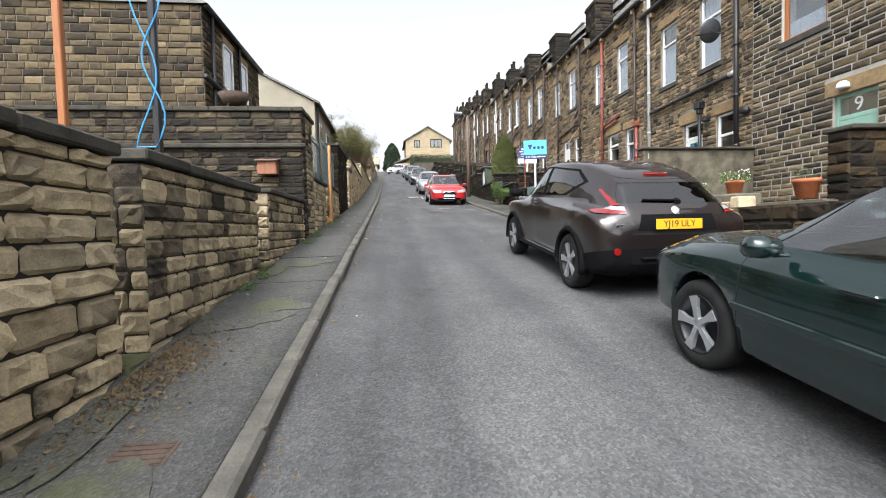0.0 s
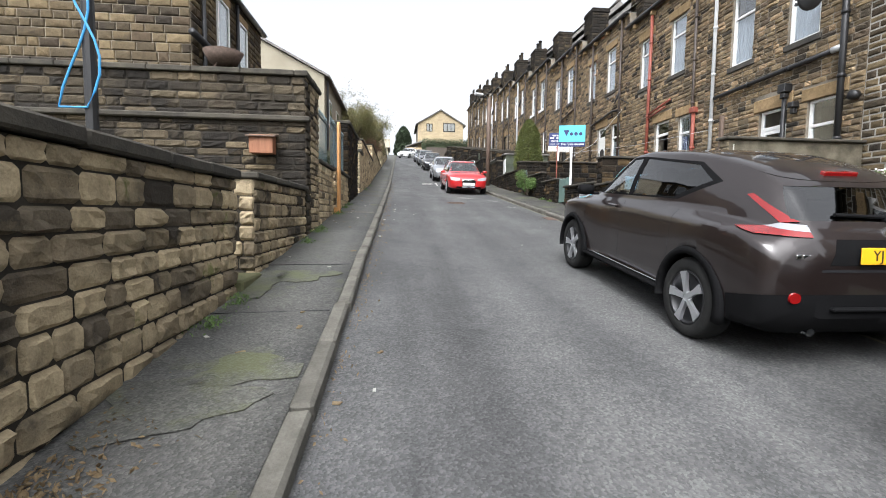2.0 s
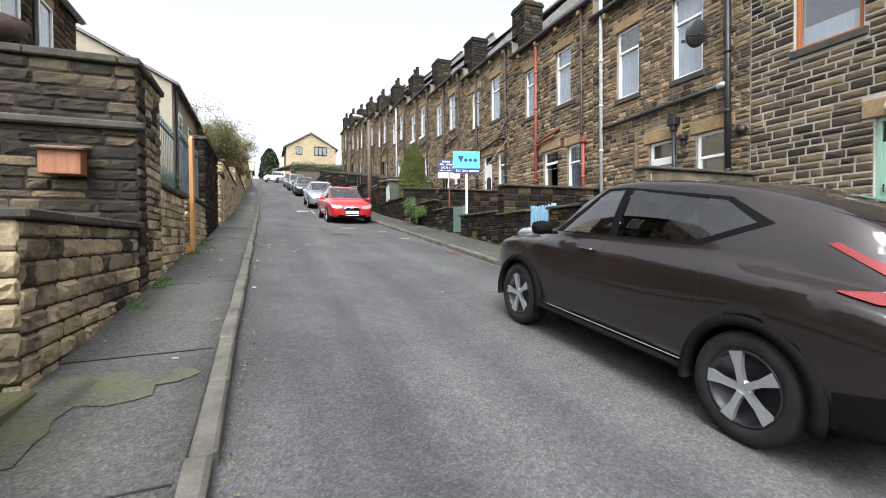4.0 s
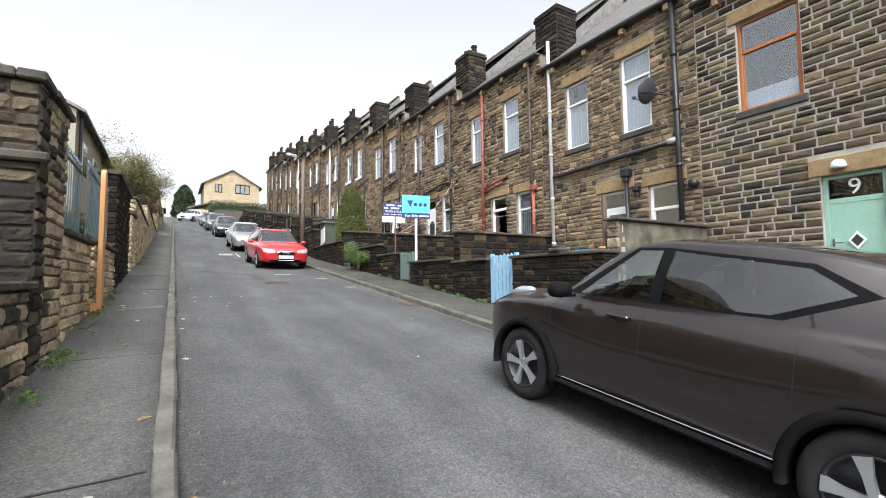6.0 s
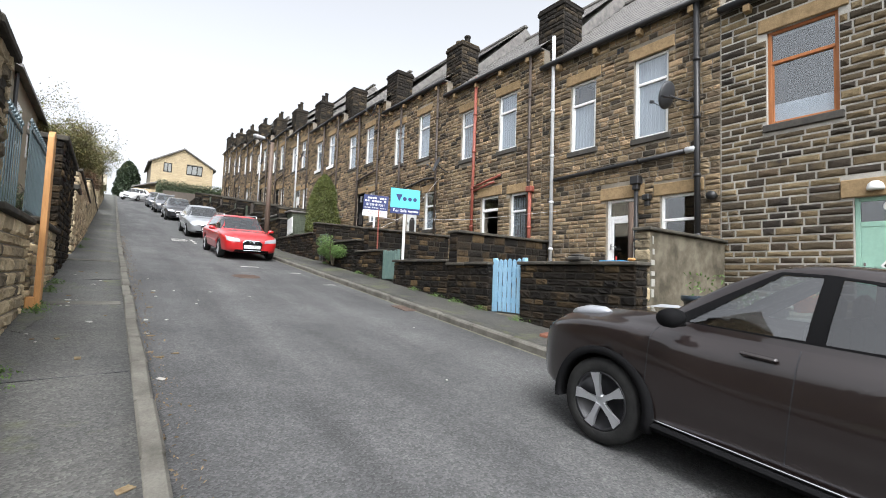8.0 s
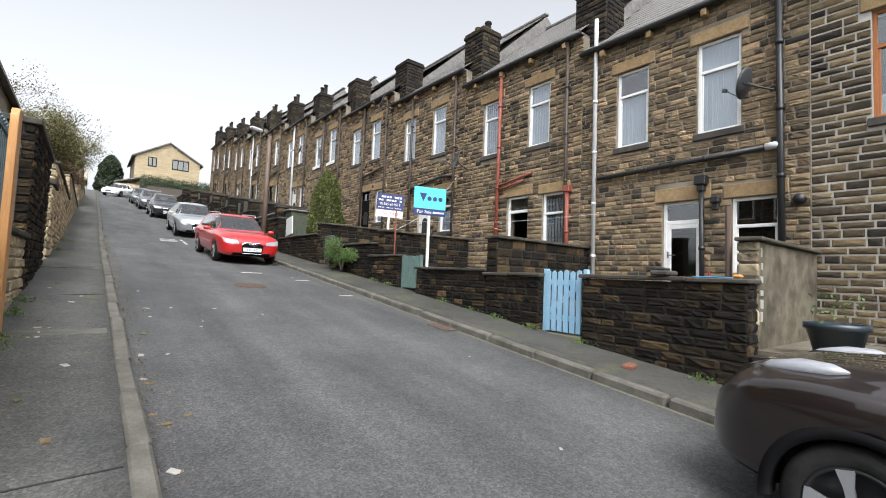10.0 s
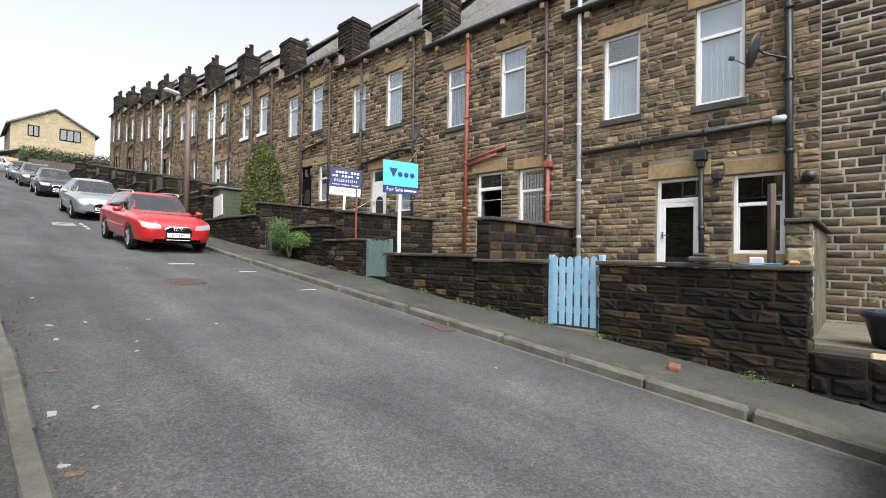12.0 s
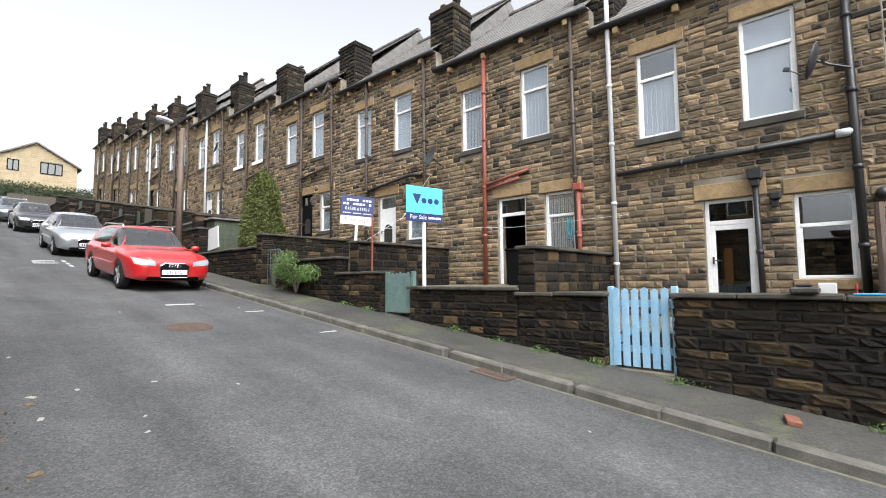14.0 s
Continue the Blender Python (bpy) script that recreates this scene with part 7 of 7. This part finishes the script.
b.matrix_basis = on_slope(5.2, 11.55, 0.1, 12)
g = Geo()
g.tube([(0, 0, 0), (0, 0, 0.26)], 0.03, 12)
g.lathe([(0.038, 0.24), (0.038, 0.29), (0.01, 0.31)], 12)
solo("iron_stub", g, M_BLACKPIPE, "short grey iron post stub by the wall", "post").matrix_basis = on_slope(-1.0, 2.95, 0.1)

# hose, lamp and pole above the first wall
g = Geo()
g.tube([(-2.2, 7.2, 0.9), (-2.2, 7.2, 5.2)], 0.05, 10)
solo("dark_pole", g, M_BLACKPIPE, "dark blue-black pole in a front yard", "pole")
g = Geo()
g.tube([(-2.3 - 0.14 * math.sin(q * 0.5), 7.15, 5.0 - q * 0.16) for q in range(16)] + [(-2.2 + 0.12 * math.sin(q * 0.6), 7.14, 2.6 + q * 0.14) for q in range(14)], 0.01, 6)
solo("blue_hose", g, M_HOSE, "looped blue hose hanging on a pole", "hose")
g = Geo()
g.box(-2.5, -2.43, 5.9, 5.97, 0.6, 4.2, 0.01)
solo("orange_pole", g, M_ORANGE, "orange-brown wooden post behind the wall", "post")
t = thing("patio_bowl", "rusty iron bowl on the high wall", "bowl", pose(-2.5, 11.1, 4.09))
g = Geo()
g.lathe([(0.05, 0.1), (0.2, 0.14), (0.3, 0.3), (0.32, 0.3), (0.22, 0.12), (0.06, 0.07)], 20)
part("bowl", g, M_RUST, t, "", True)
for k in range(3):
    g = Geo()
    g.tube([(0.12 * math.cos(k * 2.1), 0.12 * math.sin(k * 2.1), 0.12), (0.2 * math.cos(k * 2.1), 0.2 * math.sin(k * 2.1), 0)], 0.012, 6)
    part("leg", g, M_RUST, t)


# ---- plants ----
def spray(center, radii, n, size, mat, rng, shell_bias=0.5, twig=None):
    """Leaf clumps filling an uneven ellipsoid."""
    g = Geo()
    lobes = [(Vector((rng.uniform(-.6, .6), rng.uniform(-.6, .6), rng.uniform(-.5, .7))), rng.uniform(.35, .6)) for _ in range(9)]
    c0 = Vector(center)
    for _ in range(n):
        lc, lr = rng.choice(lobes)
        d = Vector((rng.gauss(0, 1), rng.gauss(0, 1), rng.gauss(0, 1))).normalized() * lr * rng.random() ** shell_bias
        p = lc + d
        clump(g, c0 + Vector((p.x * radii[0], p.y * radii[1], p.z * radii[2])), size * rng.uniform(0.6, 1.4), rng)
    return g


def shrub(x, y, z, radii, n, size, mat, label, name="bush", category="bush", seed=1, stems=5):
    rng = random.Random(seed)
    t = thing(name, label, category, pose(x, y, z))
    g = Geo()
    for k in range(stems):
        a = rng.uniform(0, 6.28)
        tip = Vector((math.cos(a) * radii[0] * 0.7, math.sin(a) * radii[1] * 0.7, radii[2] * rng.uniform(1.0, 1.7)))
        mid = tip * 0.5 + Vector((rng.uniform(-.1, .1), rng.uniform(-.1, .1), 0.1))
        g.tube([(0, 0, -0.1), mid, tip], 0.02 + 0.02 * radii[2], 6, None, 0.008)
        for j in range(3):
            b = mid + (tip - mid) * rng.random()
            e = b + Vector((rng.uniform(-.5, .5) * radii[0], rng.uniform(-.5, .5) * radii[1], rng.uniform(.1, .5) * radii[2]))
            g.tube([b, (b + e) / 2 + Vector((0, 0, .05)), e], 0.012, 5, None, 0.004)
    part("stems", g, M_BARK, t)
    g = spray((0, 0, radii[2] * 0.95), radii, n, size, mat, rng)
    part("crown", g, mat, t)
    return t


def tall_bush(x, y, z, h, r, n, label, mat, seed):
    """A half-bare garden tree: trunk, limbs, fine twigs and sparse leaves."""
    rng = random.Random(seed)
    t = thing("tree", label, "tree", pose(x, y, z))
    g, tips = Geo(), []
    g.tube([(0, 0, -0.2), (0.05, 0, h * 0.2), (0.0, 0.08, h * 0.4)], 0.11, 8, None, 0.07)
    for k in range(13):
        a = k * 2.4 + rng.uniform(-.3, .3)
        b = Vector((0, 0.05, h * rng.uniform(0.12, 0.4)))
        e = Vector((math.cos(a) * r * rng.uniform(.6, 1), math.sin(a) * r * rng.uniform(.6, 1), h * rng.uniform(0.55, 1.0)))
        m = (b + e) / 2 + Vector((0, 0, h * 0.08))
        g.tube([b, m, e], 0.045, 6, None, 0.01)
        for j in range(9):
            p = m + (e - m) * rng.random()
            q = p + Vector((rng.uniform(-.4, .4) * r, rng.uniform(-.4, .4) * r, rng.uniform(0.05, .22) * h))
            g.tube([p, q], 0.012, 4, None, 0.003)
            tips += [p + (q - p) * rng.random() for _ in range(3)] + [q]
    part("trunk", g, M_BARK, t)
    g = Geo()
    for _ in range(n):
        p = rng.choice(tips)
        if p.z > h * 0.86 and rng.random() < 0.65:
            continue
        clump(g, p + Vector((rng.gauss(0, .16 * r / 2), rng.gauss(0, .16 * r / 2), rng.gauss(0, .16 * r / 2))), rng.uniform(0.022, 0.05), rng)
    part("crown", g, mat, t)
    return t


def conifer(x, y, z, h, r, n, mat, label, seed, leaf_size=1.0):
    rng = random.Random(seed)
    t = thing("conifer", label, "tree", pose(x, y, z))
    g = Geo()
    g.tube([(0, 0, -0.2), (0, 0, h * 0.9)], 0.07, 8, None, 0.02)
    part("trunk", g, M_BARK, t)
    g = Geo()
    for _ in range(n):
        zz = h * rng.random()
        k = zz / h
        rad = r * (min(1, 0.6 + k * 1.6) * (1 - k ** 3.2) ** 0.8 + 0.06) * (1 + 0.06 * math.sin(9 * k))
        a = rng.uniform(0, 6.28)
        q = rad * (0.72 + 0.3 * rng.random()) * (1 + 0.08 * math.sin(a * 5 + zz * 4))
        clump(g, Vector((q * math.cos(a), q * math.sin(a), zz)), rng.uniform(0.022, 0.05) * leaf_size, rng)
    part("crown", g, mat, t)
    return t


conifer(6.75, 25.0, 3.4, 3.0, 0.66, 26000, M_CONIFER, "clipped yellow-green conifer in a yard", 4)
conifer(1.2, 86.0, G(80), 5.9, 1.6, 9000, M_DARKCON, "dark conifer beyond the hilltop", 5, 5.0)
tall_bush(-2.8, 31.0, G(31), 4.9, 2.3, 42000, "half-bare garden tree with yellow-green leaves", M_BUSH, 6)
tall_bush(-2.4, 36.5, G(36.5), 4.6, 2.2, 36000, "half-bare garden tree with yellow-green leaves", M_BUSH, 7)
tall_bush(-2.6, 42.0, G(42), 4.2, 2.0, 20000, "half-bare garden tree with yellow-green leaves", M_BUSH, 8)
shrub(-1.5, 33.5, G(33.5) + 1.3, (0.6, 1.6, 0.7), 6000, 0.03, M_RUSSET, "russet bush hanging over the wall", seed=9)
shrub(-1.4, 38.5, G(38.5) + 1.0, (0.6, 1.8, 0.8), 6000, 0.03, M_RUSSET, "russet bush hanging over the wall", seed=10)
shrub(-1.5, 46.0, G(46) + 0.9, (0.7, 3.0, 0.9), 7000, 0.035, M_BUSH, "yellow-green bushes along the wall", seed=11)
shrub(5.6, 21.0, G(21) + 0.25, (0.42, 0.85, 0.42), 9000, 0.022, M_WEED, "bright green bush spilling over the pavement", seed=12)
shrub(-1.75, 17.0, 2.9, (0.35, 0.9, 0.5), 4500, 0.024, M_HEDGE, "dark ivy behind the railings", seed=13)
shrub(-1.8, 13.4, 2.8, (0.35, 1.0, 0.5), 4500, 0.024, M_HEDGE, "dark ivy behind the railings", seed=14)
rng = random.Random(15)
g = Geo()
g.box(3.9, 13.5, 73.5, 74.5, G(74) - 0.3, G(74) + 2.2, 0.2)
for _ in range(12000):
    clump(g, Vector((rng.uniform(3.9, 13.5), 74.0 + rng.uniform(-0.9, 0.9), G(74) + 2.6 * rng.random() ** 0.7 + 0.3 * math.sin(rng.random() * 6))), rng.uniform(0.07, 0.14), rng)
solo("hedge", g, M_HEDGE, "dark clipped hedge below the hilltop house", "hedge")


def tuft(x, y, z, n, seed, mat=M_WEED, s=0.016):
    rng = random.Random(seed)
    g = Geo()
    for _ in range(n):
        a, r = rng.uniform(0, 6.28), abs(rng.gauss(0, 0.09))
        clump(g, Vector((r * math.cos(a), 1.8 * r * math.sin(a), rng.uniform(0.0, 0.1) * (1 - min(r / 0.25, 0.8)))), s * rng.uniform(0.6, 1.3), rng)
    ob = solo("weed_tuft", g, mat, "small green weeds growing at a wall foot", "weeds", "stuff", group="weeds at the wall foot")
    ob.matrix_basis = Matrix.Translation((x, y, z))


for k, y in enumerate((6.5, 7.1, 10.2, 11.2, 11.5, 13.9, 14.2, 15.4, 16.2, 23.0, 26.0)):
    tuft(LX + 0.14, y, G(y) + 0.1, 170, 200 + k)
for k, y in enumerate((10.9, 12.65, 13.65, 14.5, 15.2, 16.1, 18.4, 19.2, 21.8)):
    tuft(WX - 0.12, y, G(y) + 0.1, 150, 230 + k)
rng = random.Random(33)
for k in range(46):
    y = rng.choice((rng.uniform(5, 9), rng.uniform(9, 18), rng.uniform(12, 15)))
    x = rng.uniform(-1.0, -0.2) if k % 3 else rng.uniform(0.05, 0.35)
    g = Geo()
    s = rng.uniform(0.015, 0.045)
    g.slab([(-s, -s * .6), (s, -s * .4), (s * .7, s * .6), (-s * .8, s * .5)], 0.006, pose(0, 0, 0, 0, 0, rng.uniform(0, 360)))
    ob = solo("litter_scrap", g, M_LITTER if k % 2 else M_LEAFLITTER, "small pale scrap lying on the ground", "litter", group="scraps on the ground")
    ob.matrix_basis = on_slope(x, y, 0.105 if x < 0 else 0.004)
for k in range(10):
    g = Geo()
    s = rng.uniform(0.015, 0.035)
    g.slab([(-s, -s * .5), (s, -s * .4), (s * .7, s * .5), (-s * .8, s * .6)], 0.005, pose(0, 0, 0, 0, 0, rng.uniform(0, 360)))
    ob = solo("litter_scrap", g, M_LITTER, "small pale scrap lying on the road", "litter", group="scraps on the ground")
    ob.matrix_basis = on_slope(rng.uniform(0.6, 4.3), rng.uniform(8, 21), 0.004)
g = Geo()
for _ in range(900):
    y = rng.uniform(3, 30)
    clump(g, Vector((abs(rng.gauss(0, 0.09)) + 0.02, y, G(y) + 0.012)), rng.uniform(0.008, 0.02), rng)
tagged(solo("gutter_leaves", g, M_LEAFLITTER, "dead leaves and grit along the kerb", "leaves"), kind="stuff")
g = Geo()
for _ in range(1300):
    y = 4.25 + rng.gauss(0, 0.4)
    clump(g, Vector((LX + 0.08 + abs(rng.gauss(0, 0.2)), y, G(y) + 0.114)), rng.uniform(0.01, 0.026), rng)
tagged(solo("leaf_litter", g, M_LEAFLITTER, "brown leaf litter by a gateway", "leaves"), kind="stuff")

t = thing("wheelie_bin", "black plastic wheelie bin beside an open doorway", "bin", pose(8.25, 16.3, 2.53))
g = Geo()
g.add([(-.22, -.24, 0), (.22, -.24, 0), (.22, .24, 0), (-.22, .24, 0), (-.27, -.28, .9), (.27, -.28, .9), (.27, .28, .9), (-.27, .28, .9)],
      [(3, 2, 1, 0), (4, 5, 6, 7), (0, 1, 5, 4), (1, 2, 6, 5), (2, 3, 7, 6), (3, 0, 4, 7)])
part("body", g, M_TRIM, t)
g = Geo()
g.box(-.3, .3, -.3, .3, .9, .95, .02)
part("lid", g, M_TRIM, t)
g = Geo()
g.tube([(8.66, 19.4, 5.7), (7.6, 19.4, 4.4), (6.4, 19.5, 3.7)], 0.006, 4)
solo("thin_cable", g, M_WHITEPIPE, "thin pale cable hanging from a house wall", "cable")
g = Geo()
g.tube([(8.66, 14.2, 4.05), (7.4, 16.0, 3.85), (6.6, 18.5, 3.95), (6.5, 19.6, 4.1)], 0.004, 4)
solo("washing_line", g, M_WHITEPIPE, "thin washing line strung across yards", "line")

# ---- single stones of the nearest walls ----
unit = []
prng = random.Random(77)
for mat in (M_FACADE, M_SOOTY, M_WARM, M_MIXED):
    row = []
    for k in range(14):
        g = Geo()
        g.rock(Vector((0, 0, 0)), SIDE, NORM, -0.15, 0.15, -0.065, 0.065, 0.024, prng)
        row.append(g.mesh("stone", mat))
    unit.append((mat, row))
for k, (owner, inv, mat, depth, (o, u, n, a, b, c, d)) in enumerate(PIECES):
    row = [r for m, r in unit if m is mat][0]
    ob = new("stone", row[k % 14])
    ob.parent = owner
    turn = 0 if n.x < 0 else 180
    place = Matrix.Translation(o + Vector((0, (a + b) / 2, (c + d) / 2))) @ pose(0, 0, 0, 0, 0, turn)
    ob.matrix_basis = inv @ place @ Matrix.Diagonal((depth / 0.024 * prng.uniform(0.6, 1.25), (b - a) / 0.3, (d - c) / 0.13, 1))
